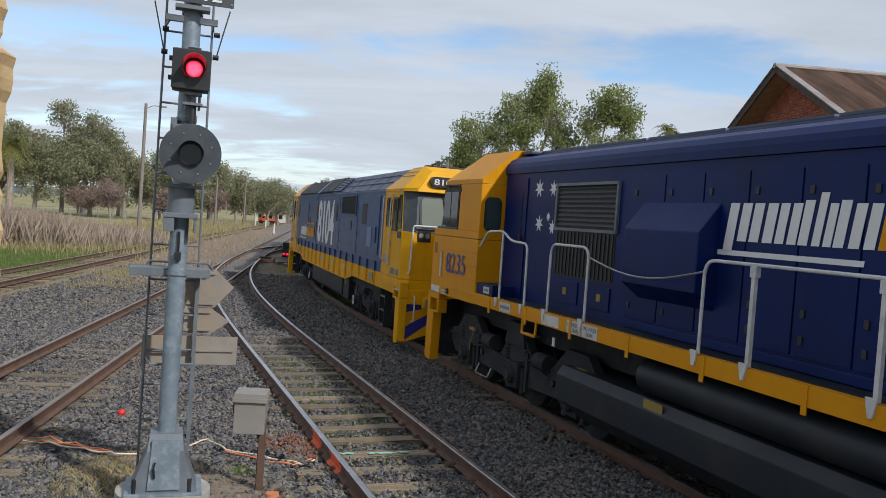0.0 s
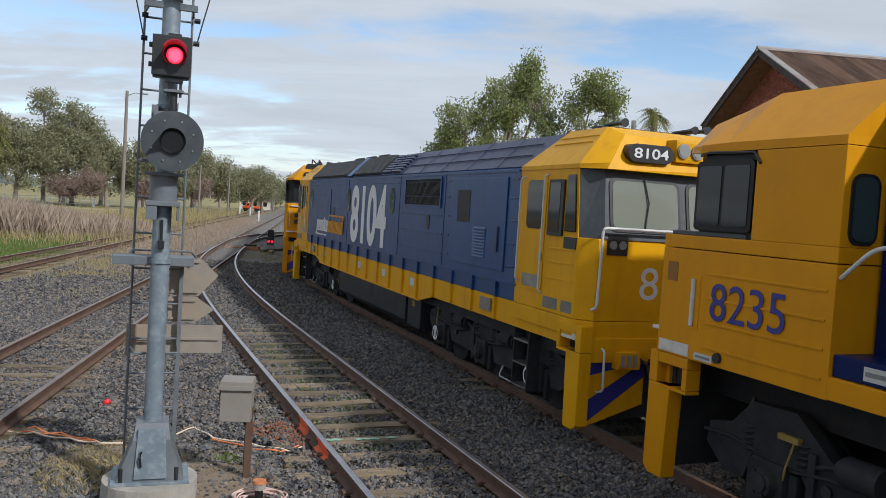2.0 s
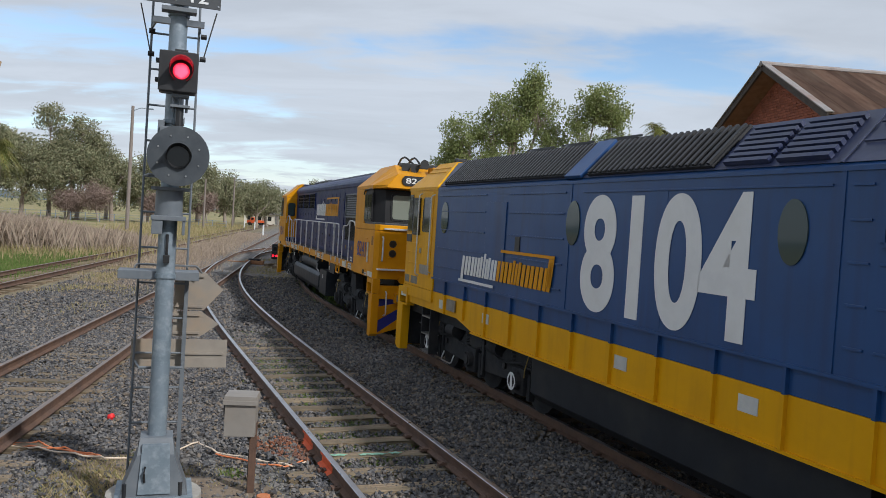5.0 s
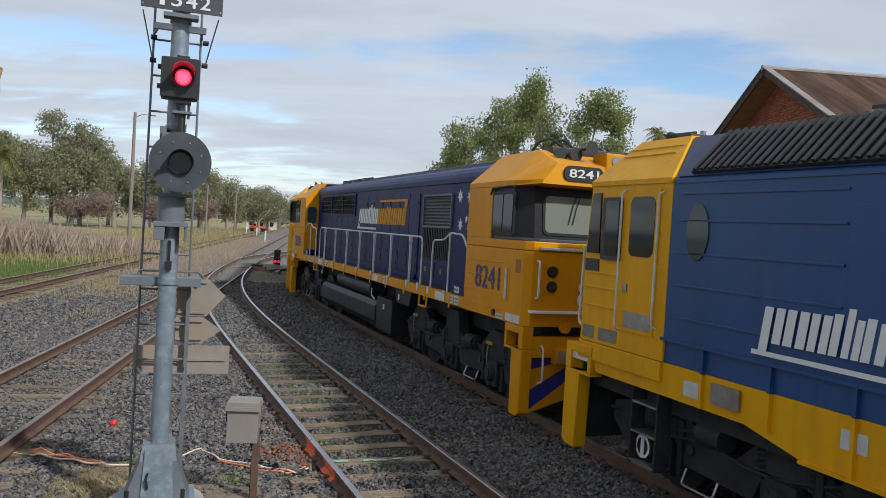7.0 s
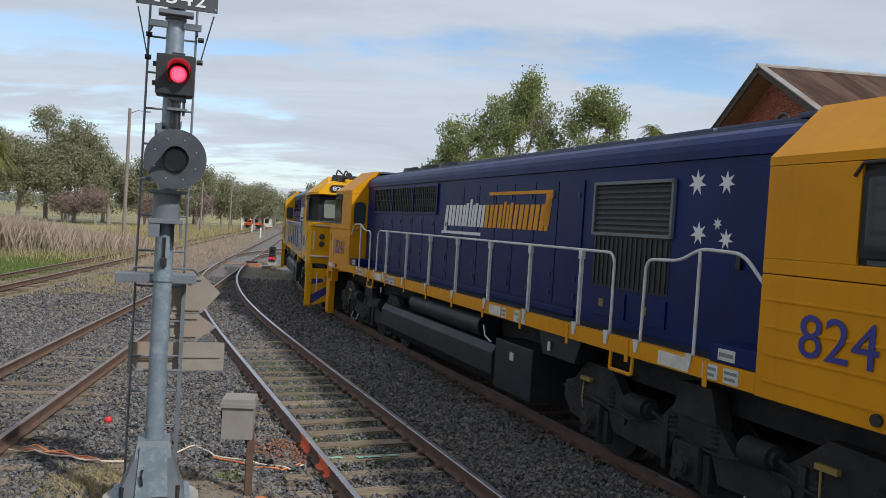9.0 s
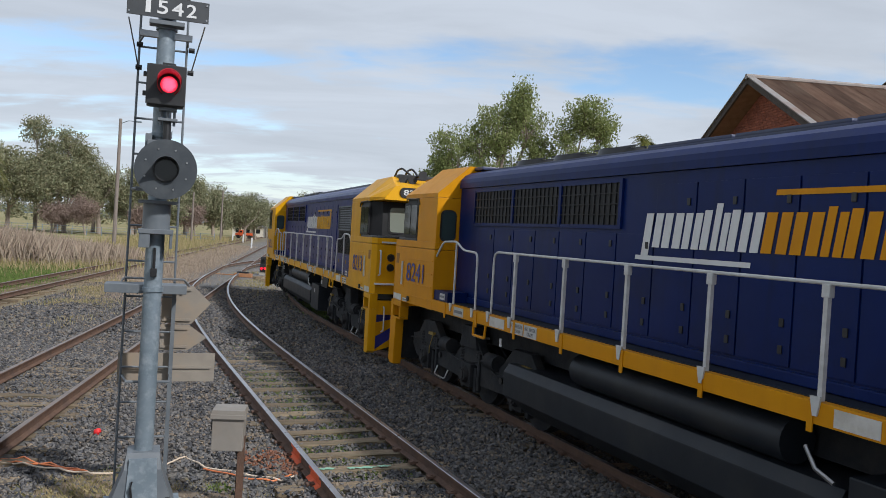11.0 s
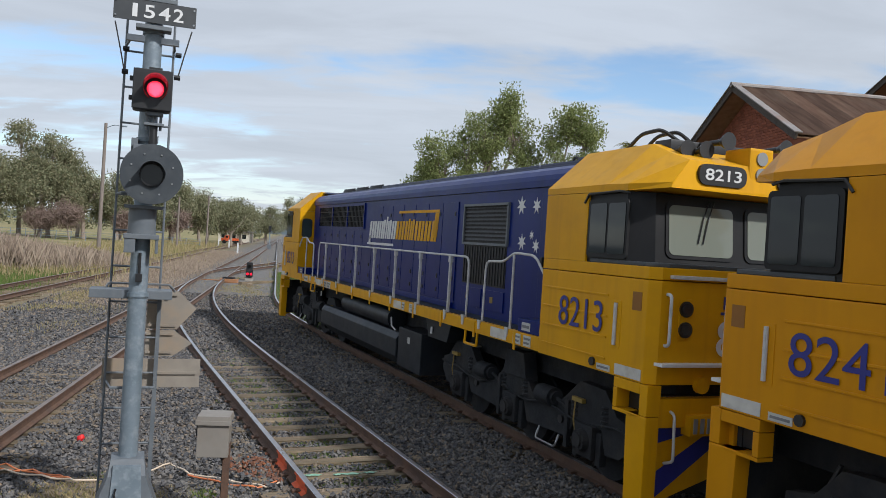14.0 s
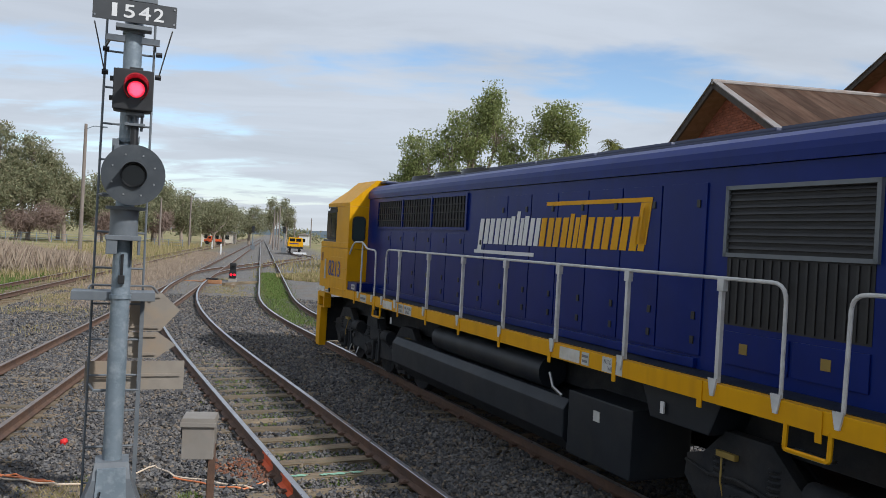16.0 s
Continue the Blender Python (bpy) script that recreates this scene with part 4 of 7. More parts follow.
        part("handrail", tube(curve_pts([(e * 7.25, y, 2.45), (e * 6.95, y, 2.72), (e * 6.35, y, 2.74), (e * 6.05, y, 2.60), (e * 5.47, y, 2.58), (e * 5.45, y, 1.66)], 0.13), 0.0185, 8), RAILING, loco)
        part("handrail_post", rod((e * 6.35, y, 1.66), (e * 6.35, y, 2.74), 0.0185), RAILING, loco)
        for x in (5.45, 6.35):
            part("post_foot", prism([(e * x - 0.05, 1.68), (e * x + 0.05, 1.68), (e * x + 0.02, 1.54), (e * x - 0.02, 1.54)], *sorted((side * SIDE, side * (SIDE + 0.02))), "y"), RAILING, loco)
        part("cab_step", tube(curve_pts([(e * 4.95, side * 1.46, 1.50), (e * 4.95, side * 1.47, 1.27), (e * 5.38, side * 1.47, 1.27), (e * 5.38, side * 1.46, 1.50)], 0.03), 0.022, 6), YELLOW, loco)
        part("cab_step_tread", box(*s(4.97, 5.36), *sorted((side * 1.36, side * 1.48)), 1.25, 1.275), STEEL, loco)
        part("cab_door_step", box(*s(6.6, 7.24), *sorted((side * 1.05, side * 1.44)), 1.66, 1.84, 0.01), BLUE, loco)
        panel_label(loco, side, 1.44, *s(6.72, 6.95), 1.69, 1.80, GREY_LABEL, 1)
    for yc in (-0.56, 0.56):
        nb = part("number_box", prism(rounded(yc - 0.33, yc + 0.33, 3.625, 3.855, 0.10), *s(9.38, 9.435), "x"), BLACK, loco, "black number box")
        mm = Matrix(((0, 0, e, e * 9.437), (e, 0, 0, yc - 0.25 * e), (0, 1, 0, 3.68), (0, 0, 0, 1)))
        writing("number_lettering", number, 0.50, 0.125, WHITE, nb, mm, label="white digits", bold=0.012)
    mm = Matrix(((0, 0, e, e * 9.556), (e, 0, 0, -0.62 * e), (0, 1, 0, 1.76), (0, 0, 0, 1)))
    writing("nose_number", number, 1.24, 0.40, WHITE, loco, mm, label="large outlined white digits")
    bm = bmesh.new()
    for k in range(7):
        y0 = -0.55 + k * 0.155
        add_box(bm, *s(9.552, 9.557), y0, y0 + 0.11, 2.28, 2.28 + (0.2 if k in (3, 4, 5) else 0.14))
    add_box(bm, *s(9.552, 9.557), -0.58, 0.55, 2.22, 2.25)
    part("operator_mark", bm, DECAL_BLUE, loco, "dark blue bars of the operator's mark")
    # headlights and horns on the roof
    hl = part("headlight_box", box(*s(9.0, 9.40), -0.17, 0.17, 3.66, 4.10, 0.03), YELLOW, loco)
    for z in (3.80, 3.98):
        part("lens", rod((e * 9.40, 0, z), (e * 9.415, 0, z), 0.078, seg=18), LAMP_GLASS, hl)
    if not lead:
        return
    bm = bmesh.new()
    for k, (y, l) in enumerate(((0.36, 0.5), (0.54, 0.62), (-0.72, 0.42), (-0.32, 0.62), (-0.52, 0.5))):
        z = 4.06 + 0.11 * (k % 2)
        add_rod(bm, (e * 8.6, y, z), (e * (8.6 + l - 0.12), y, z), 0.022, 0.04, 10)
        add_rod(bm, (e * (8.6 + l - 0.12), y, z), (e * (8.6 + l), y, z), 0.045, 0.105, 14)
    add_box(bm, *s(8.45, 8.75), -0.75, 0.65, 4.06, 4.20, 0.02)
    part("air_horn", bm, BLACK, loco, "black air horns", smooth=True)
    for y in (-0.55, -0.3):
        part("roof_cable", tube(curve_pts([(e * 7.6, y, 4.17), (e * 7.9, y, 4.36), (e * 8.3, y, 4.38), (e * 8.5, y * 0.7, 4.2)], 0.1), 0.025, 6), BLACK, loco)


def loco82(number, reverse, label):
    lo = thing("diesel_locomotive", Matrix(), label, "locomotive", "locomotives of the train")
    r = -1 if reverse else 1
    # frame and sill
    part("underframe", box(-9.3, 9.3, -0.90, 0.90, 1.05, 1.46), GRIME, lo)
    for side in (-1, 1):
        part("side_sill", box(-7.25, 7.25, *sorted((side * 1.36, side * SIDE)), 1.47, 1.655, 0.008), YELLOW, lo)
        for k in range(11):
            x = -6.6 + k * 1.32
            part("sill_bracket", box(x - 0.03, x + 0.03, *sorted((side * SIDE, side * (SIDE + 0.012))), 1.40, 1.655), YELLOW, lo)
    part("walkway", box(-7.25, 7.25, -1.36, 1.36, 1.60, 1.662), TANK, lo, "dark walkway plate")
    # hood, doors, grilles
    hw, sh = 1.03, 0.74
    sec = lambda x: [(x, -hw, 1.662), (x, -hw, 3.70), (x, hw, 3.70), (x, hw, 1.662)]
    part("hood", loft([sec(-7.22), sec(7.22)]), BLUE, lo)
    half_cap = [(hw + 0.035, 3.705), (hw + 0.035, 3.80), (hw + 0.015, 3.87), (hw - 0.06, 3.95), (hw - 0.17, 4.005), (sh, 4.03)]
    part("hood_cap", prism([(-y, z) for y, z in half_cap] + [(y, z) for y, z in reversed(half_cap)], -7.22, 7.22, "x"), BLUE, lo)
    part("roof_walk", box(-7.25, 7.25, -0.66, 0.66, 4.03, 4.075, 0.015), ROOF_BLUE, lo)
    for k in range(6):
        a = r * (-2.3 + k * 1.55)
        part("roof_hatch", box(*sorted((a, a + r * 1.50)), -0.60, 0.60, 4.07, 4.13, 0.025), ROOF_BLUE, lo)
    for k in range(3):
        bm = bmesh.new()
        c = r * (-5.9 + 1.25 * k)
        add_rod(bm, (c, 0, 4.06), (c, 0, 4.19), 0.56, 0.52, 28)
        for q in range(5):
            add_box(bm, c - 0.5, c + 0.5, -0.36 + 0.18 * q - 0.012, -0.36 + 0.18 * q + 0.012, 4.19, 4.215)
        part("radiator_fan", bm, BLACK, lo, smooth=True)
    part("exhaust_stack", box(*sorted((r * 0.9, r * 1.6)), -0.2, 0.2, 4.11, 4.2, 0.02), BLACK, lo)
    part("lifting_eye", tube([(r * 6.4 + 0.08 * math.cos(a * 0.5), -0.55, 4.08 + 0.1 * math.sin(a * 0.5)) for a in range(7)], 0.02, 6), BLACK, lo)
    for side in (-1, 1):
        y = side * hw
        near = lambda d: sorted((side * hw, side * (hw + d)))
        # mesh-covered radiator intakes, high up
        a, b = sorted((r * -6.55, r * -2.15))
        rad = part("radiator_intake", box(a, b, *near(0.006), 3.08, 3.62), MESH_BLACK, lo)
        bm = bmesh.new()
        for k in range(4):
            xx = a + (b - a) * k / 3
            add_box(bm, xx - 0.03, xx + 0.03, *near(0.035), 3.05, 3.65)
        for z in (3.06, 3.64):
            add_box(bm, a - 0.02, b + 0.02, *near(0.03), z - 0.025, z + 0.025)
        part("frame", bm, BLUE, rad)
        bm = bmesh.new()
        for k in range(1, 36):
            xx = a + (b - a) * k / 36
            add_box(bm, xx - 0.008, xx + 0.008, *near(0.022), 3.08, 3.62)
        for k in range(1, 4):
            z = 3.08 + 0.135 * k
            add_box(bm, a, b, *near(0.026), z - 0.008, z + 0.008)
        part("bar_grid", bm, MASK, rad)
        # tall engine air intake with pale frame
        a, b = sorted((r * 3.75, r * 5.35))
        ai = part("air_intake", box(a, b, *near(0.006), 2.16, 3.50), MESH_BLACK, lo)
        bm = bmesh.new()
        for z in (2.84, 3.49):
            add_box(bm, a - 0.03, b + 0.03, *near(0.04), z - 0.02, z + 0.02)
        for xx in (a - 0.015, b + 0.015):
            add_box(bm, xx - 0.02, xx + 0.02, *near(0.04), 2.82, 3.51)
        part("frame", bm, GREY_PAINT, ai, "dull metal frame")
        bm = bmesh.new()
        for k in range(9):
            z = 2.90 + k * 0.066
            add_prism(bm, [(side * hw, z), (side * (hw + 0.03), z), (side * hw, z + 0.045)], a, b, "x")
        part("louvre", bm, BLACK, ai)
        bm = bmesh.new()
        for k in range(16):
            xx = a + (b - a) * (k + 0.5) / 16
            add_box(bm, xx - 0.012, xx + 0.012, *near(0.02), 2.18, 2.80)
        part("slat", bm, BLACK, ai)
        # doors along the hood
        edges = [-6.4, -5.7, -5.0, -4.3, -3.6, -2.9, -2.2, -1.45, -0.75, -0.05, 0.65, 1.35, 2.05, 2.75, 3.45]
        for k, (p, q) in enumerate(zip(edges, edges[1:])):
            low = p < -2.1
            d = part("hood_door", box(*sorted((r * (p + 0.012), r * (q - 0.012))), *near(0.018), 1.80, 2.98 if low else 3.56, 0.005), BLUE, lo)
            for z in (1.95, 2.2, 2.85 if low else 3.35):
                part("latch", box(r * (q - 0.12) - 0.026, r * (q - 0.12) + 0.026, *sorted((side * (hw + 0.018), side * (hw + 0.032))), z - 0.04, z + 0.04, 0.006), BLACK, d)
        part("cable_duct", box(*sorted((r * -7.2, r * 3.4)), *near(0.05), 1.67, 1.77, 0.01), BLUE, lo)
        d = part("hood_door", box(*sorted((r * 3.78, r * 4.55)), *near(0.02), 1.78, 2.10, 0.006), BLUE, lo)
        part("tag", box(*sorted((r * 3.98, r * 4.08)), *sorted((side * (hw + 0.02), side * (hw + 0.026))), 1.9, 2.0), YELLOW_TAG, d)
        d = part("hood_door", box(*sorted((r * 4.6, r * 5.35)), *near(0.02), 1.78, 2.10, 0.006), BLUE, lo)
        part("tag", box(*sorted((r * 4.9, r * 5.0)), *sorted((side * (hw + 0.02), side * (hw + 0.026))), 1.9, 2.0), YELLOW_TAG, d)
        d = part("access_door", box(*sorted((r * 6.38, r * 7.15)), *near(0.02), 1.70, 3.62, 0.008), BLUE, lo)
        part("pane", prism(rounded(*sorted((r * 6.52, r * 7.02)), 2.66, 3.42, 0.06), *sorted((side * (hw + 0.021), side * (hw + 0.026))), "y"), BLUE, d, "painted-over door window")
        part("door_handle", box(r * 6.5 - 0.03, r * 6.5 + 0.03, *sorted((side * (hw + 0.02), side * (hw + 0.06))), 2.55, 2.70, 0.008), BLACK, d)
        stars(lo, side, hw + 0.001, (5.74 if r > 0 else -6.0) if side < 0 else (6.0 if r > 0 else -5.74), 3.45, 1 if side < 0 else -1)
        brand(lo, side, hw + 0.021, *(sorted((r * -2.5, r * 1.7)) if reverse else (-1.7, 2.5)), 2.68, 3.44)
        if reverse:
            part("filter_housing", prism([(hw, 2.05), (hw + 0.28, 2.25), (hw + 0.28, 2.9), (hw, 3.25)] if side > 0 else [(-hw, 2.05), (-hw - 0.28, 2.25), (-hw - 0.28, 2.9), (-hw, 3.25)], *sorted((r * 1.75, r * 3.15)), "x", 0.02), BLUE, lo)
        # long handrail between the cabs, in two lengths on the older unit
        yy = side * 1.43
        runs = [(-4.73, -3.72), (-1.46, 4.85)] if reverse else [(-4.85, 4.85)]
        for xa, xb in runs:
            part("handrail", tube(curve_pts([(xa, yy, 1.66), (xa, yy, 2.62), (xb, yy, 2.62), (xb, yy, 1.66)], 0.16), 0.0185, 8), RAILING, lo)
            inner = [] if xb - xa < 2 else ([-0.75, 0.65, 2.05, 3.45, 4.1] if reverse else [-4.12] + [-2.74 + 1.37 * k for k in range(5)] + [4.12])
            for x in inner:
                part("handrail_post", prism([(x - 0.022, 1.66), (x + 0.022, 1.66), (x + 0.022, 2.50), (x - 0.022, 2.50)], yy - 0.02, yy + 0.02, "y"), RAILING, lo)
                part("post_cap", box(x - 0.04, x + 0.04, yy - 0.03, yy + 0.03, 2.50, 2.61, 0.01), RAILING, lo)
            for x in [xa, xb] + inner:
                part("post_foot", prism([(x - 0.055, 1.70), (x + 0.055, 1.70), (x + 0.02, 1.54), (x - 0.02, 1.54)], *sorted((side * SIDE, side * (SIDE + 0.02))), "y"), RAILING, lo)
        if reverse:
            part("safety_chain", tube([(-3.72 + 2.26 * k / 10, yy, 2.5 - 0.16 * math.sin(math.pi * k / 10)) for k in range(11)], 0.012, 6), STEEL, lo)
            part("tag", box(-2.4, -2.05, *sorted((side * 1.36, side * 1.368)), 0.86, 0.98), YELLOW_TAG, lo)
        for x0, w, n, mt in ((1.55, 0.42, 0, CREAM_WORN), (2.02, 0.14, 2, GREY_LABEL), (2.42, 0.36, 2, GREY_LABEL), (-4.78, 0.5, 0, CREAM_WORN), (-4.06, 0.365, 2, GREY_LABEL), (-3.66, 0.365, 2, GREY_LABEL), (6.55, 0.22, 2, GREY_LABEL), (6.85, 0.2, 2, GREY_LABEL), (5.85, 0.5, 0, CREAM_WORN), (-6.2, 0.4, 1, GREY_LABEL)):
            if n == 2 and w == 0.36:
                pl = panel_label(lo, side, SIDE, x0, x0 + w, 1.48, 1.645, GREY_LABEL, 0)
                for zz, word in ((1.57, "AUTO DRAIN"), (1.50, "VALVE")):
                    ww = 0.30 if len(word) > 6 else 0.15
                    writing("lettering", word, ww, 0.05, INK, pl, on_side(side, x0 + (w - ww) / 2 if side < 0 else x0 + (w + ww) / 2, zz, SIDE + 0.007), 0.002)
            elif w == 0.365:
                pl = panel_label(lo, side, SIDE, x0, x0 + w, 1.48, 1.645, GREY_LABEL, 0)
                for zz, word, ww in ((1.57, "COMPRESSOR", 0.32), (1.50, "OIL DRAIN", 0.24)) if x0 < -4 else ((1.57, "ENG. WATER", 0.31), (1.50, "DRAIN", 0.16)):
                    writing("lettering", word, ww, 0.05, INK, pl, on_side(side, x0 + (w - ww) / 2 if side < 0 else x0 + (w + ww) / 2, zz, SIDE + 0.007), 0.002)
            else:
                panel_label(lo, side, SIDE, x0, x0 + w, 1.49, 1.635, mt, n)
        # tanks and boxes under the frame
        ya, yb = sorted((side * 0.55, side * 1.36))
        part("fuel_tank", prism([(side * 0.0, 0.30), (side * 1.15, 0.30), (side * 1.38, 0.52), (side * 1.38, 0.86), (side * 1.30, 0.98), (side * 0.0, 0.98)], -4.4, 1.55, "x", 0.02), TANK, lo)
        part("air_reservoir", rod((-2.6, side * 1.15, 1.20), (0.9, side * 1.15, 1.20), 0.21, seg=22), TANK, lo, "", True)
        part("equipment_box", box(1.62, 2.85, ya, yb, 0.36, 1.12, 0.02), TANK, lo)
        part("tag", box(2.15, 2.27, *sorted((side * 1.36, side * 1.368)), 0.86, 0.98), GREY_LABEL, lo)
        part("equipment_box", prism([(2.95, 1.45), (4.1, 1.45), (3.95, 1.12), (3.1, 1.12)], *sorted((side * 0.9, side * 1.34)), "y", 0.02), TANK, lo)
        part("drain_valve", tube([(1.2, side * 1.38, 1.25), (1.35, side * 1.42, 1.1), (1.5, side * 1.38, 1.02)], 0.02, 6), STEEL, lo)
        for x in (3.3, -4.6):
            part("cable_tag", box(x, x + 0.05, *sorted((side * 1.36, side * 1.38)), 1.2, 1.32), WHITE, lo)
    lo.scale = (1.022, 1, 1)
    for e in (-1, 1):
        cab82(lo, e, number, e > 0 and not reverse)
        plough(lo, e, YELLOW, DECAL_BLUE)
        bogie(lo, e * 6.2, e < 0)
    return lo


def loco81(number, label):
    """Full-width body, ribbed sides, yellow valance, two cabs."""
    lo = thing("diesel_locomotive", Matrix(), label, "locomotive", "locomotives of the train")
    W = 1.45
    part("underframe", box(-9.3, 9.3, -1.25, 1.25, 0.95, 1.5), GRIME, lo)
    sec = lambda x, c: [(x, -W, 1.78), (x, -W, 3.46), (x + c, -0.92, 4.0), (x + c, 0.92, 4.0), (x, W, 3.46), (x, W, 1.78)]
    part("body", loft([sec(-7.55, -0.42), sec(7.55, 0.42)]), BLUE_81, lo)
    secr = lambda x, c, d: [(x, -W + 0.03 - d, 3.50 + d), (x + c, -0.93 - d * 0.2, 4.0 + d), (x + c, -0.90, 4.0 + 2 * d), (x + c, 0.90, 4.0 + 2 * d), (x + c, 0.93 + d * 0.2, 4.0 + d), (x, W - 0.03 + d, 3.50 + d)]
    part("roof_skin", loft([secr(-7.52, -0.40, 0.006), secr(7.52, 0.40, 0.006)]), ROOF_BLUE, lo, "sun-faded grimy roof")
    for x in (-5.6, -4.35, -3.1):
        bm = bmesh.new()
        add_rod(bm, (x, 0, 4.0), (x, 0, 4.17), 0.56, 0.5, 28)
        for q in range(5):
            add_box(bm, x - 0.48, x + 0.48, -0.36 + 0.18 * q - 0.012, -0.36 + 0.18 * q + 0.012, 4.17, 4.2)
        part("radiator_fan", bm, BLACK, lo, smooth=True)
    part("exhaust_stack", box(0.3, 1.0, -0.22, 0.22, 4.0, 4.12, 0.02), BLACK, lo)
    slope = math.atan2(4.0 - 3.46, W - 0.92)
    for side in (-1, 1):
        near = lambda d0, d1: sorted((side * (W + d0), side * (W + d1)))

        def on_slope(bm):
            """From flat (x along, y up the slope from the eaves, z out) to the roof's slope."""
            up = Vector((0, -side * math.cos(slope), math.sin(slope)))
            out = Vector((0, side * math.sin(slope), math.cos(slope)))
            m = Matrix(((1, 0, 0, 0), (0, up.y, out.y, side * (W - 0.01)), (0, up.z, out.z, 3.50), (0, 0, 0, 1)))
            bmesh.ops.transform(bm, matrix=m, verts=bm.verts)
            bmesh.ops.recalc_face_normals(bm, faces=bm.faces)
            return bm

        for a, b in ((-7.3, -2.7), (-2.2, 0.2)):
            g = part("roof_grille", on_slope(box(a, b, 0.04, 0.68, 0.0, 0.03)), MESH_BLACK, lo)
            bm = bmesh.new()
            n = int((b - a) / 0.11)
            for k in range(n):
                x = a + (k + 0.5) * (b - a) / n
                add_box(bm, x - 0.022, x + 0.022, 0.05, 0.67, 0.03, 0.06)
            part("slat", on_slope(bm), BLACK, g)
        part("roof_shoulder", on_slope(box(-2.72, -2.3, 0.0, 0.72, 0.0, 0.05, 0.01)), BLUE_81, lo)
        bm = bmesh.new()
        for k in range(7):
            add_box(bm, 0.35, 0.95, 0.06 + 0.085 * k, 0.11 + 0.085 * k, 0.0, 0.05)
            add_box(bm, 1.05, 1.65, 0.06 + 0.085 * k, 0.11 + 0.085 * k, 0.0, 0.05)
        part("roof_louvre", on_slope(bm), ROOF_BLUE, lo)
        for x in (1.8, 2.95, 4.15, 5.4, 6.6):
            part("roof_rib", on_slope(box(x - 0.012, x + 0.012, 0, 0.70, 0.004, 0.014)), ROOF_BLUE, lo)
        for yy in (0.25, 0.5):
            part("roof_ridge", on_slope(box(1.85, 7.5, yy, yy + 0.02, 0.004, 0.02)), ROOF_BLUE, lo)
        # valance: blue above, yellow below, vertical ribs
        low = [(-9.0, 1.30), (-8.9, 1.16), (-6.3, 1.16), (-5.6, 1.02), (3.4, 1.02), (4.1, 1.16), (8.9, 1.16), (9.0, 1.30)]
        part("valance_upper", prism([(-7.6, 1.52), (7.6, 1.52), (7.6, 1.775), (-7.6, 1.775)], *sorted((side * 1.36, side * (W - 0.03))), "y"), BLUE_81, lo)
        part("valance_lower", prism(low + [(9.0, 1.515), (-9.0, 1.515)], *sorted((side * 1.36, side * (W - 0.03))), "y"), YELLOW_81, lo, "yellow valance strip")
        part("body_ledge", box(-7.6, 7.6, *near(-0.03, 0.015), 1.755, 1.79), BLUE_81, lo)
        part("valance_lip", box(-5.6, 3.4, *near(-0.05, 0.005), 1.00, 1.03), YELLOW_81, lo)
        for k in range(16):
            x = -6.9 + k * 0.92
            zb = 1.03 if -5.6 < x < 3.5 else 1.17
            part("valance_rib", box(x - 0.018, x + 0.018, *near(-0.03, 0.012), 1.515, 1.755), BLUE_81, lo)
            part("valance_rib", box(x - 0.018, x + 0.018, *near(-0.03, 0.012), zb, 1.512), YELLOW_81, lo)
        for x in (-7.2, -5.2, -1.3, 0.8, 2.75):
            panel_label(lo, side, W - 0.03, x, x + 0.26, 1.24, 1.40, GREY_LABEL, 0)
        # pressed ridges, panel seams
        for z in (2.02, 2.36, 2.70, 3.04, 3.32):
            for a, b in ((-7.4, -5.25), (-4.4, -2.65), (-2.2, 1.75), (1.95, 2.15), (2.25, 4.45), (4.55, 4.8), (7.2, 7.5)):
                if b - a > 3 and 1.9 < z < 3.3:
                    continue
                part("pressed_ridge", box(a, b, *near(0, 0.014), z - 0.011, z + 0.011, 0.004), BLUE_81, lo)
        for x in (-2.52, 1.85, 4.5):
            part("panel_seam", box(x - 0.025, x + 0.025, *near(0, 0.01), 1.79, 3.46), BLUE_81, lo)
        part("eaves_strip", box(-7.5, 7.5, *near(0, 0.016), 3.43, 3.47), BLUE_81, lo)
        # big numerals
        lw = 3.1
        writing("running_number", number, lw, 1.44, WHITE, lo, on_side(side, -2.15 if side < 0 else 1.05, 1.84, W + 0.004), label="very tall white running number", bold=0.03)
        brand(lo, side, W + 0.0195, -6.15, -2.9, 1.84, 2.46)
        for x in (-7.1, -2.42, 1.35):
            part("round_window", prism([(x + 0.17 * math.cos(a * math.pi / 14), 2.92 + 0.29 * math.sin(a * math.pi / 14)) for a in range(28)], *near(0.0, 0.014), "y"), GREEN_GLASS, lo, "round porthole")
        # intake grille, service door with louvres
        g = part("air_intake", box(2.3, 4.3, *near(0.0, 0.006), 2.86, 3.38), MESH_BLACK, lo)
        bm = bmesh.new()
        for k in range(40):
            x = 2.33 + k * 0.05
            add_box(bm, x - 0.008, x + 0.008, *near(0.006, 0.02), 2.88, 3.36)
        part("slat", bm, BLACK, g)
        bm = bmesh.new()
        for z in (2.85, 3.39):
            add_box(bm, 2.25, 4.35, *near(0, 0.03), z - 0.022, z + 0.022)
        for x in (2.27, 4.33):
            add_box(bm, x - 0.022, x + 0.022, *near(0, 0.03), 2.85, 3.39)
        part("frame", bm, BLUE_81, g)
        d = part("service_door", box(4.9, 7.15, *near(0.0, 0.022), 1.92, 3.36, 0.008), BLUE_81, lo)
        part("small_grille", box(5.2, 5.75, *near(0.022, 0.028), 2.62, 3.16), MESH_BLACK, d)
        bm = bmesh.new()
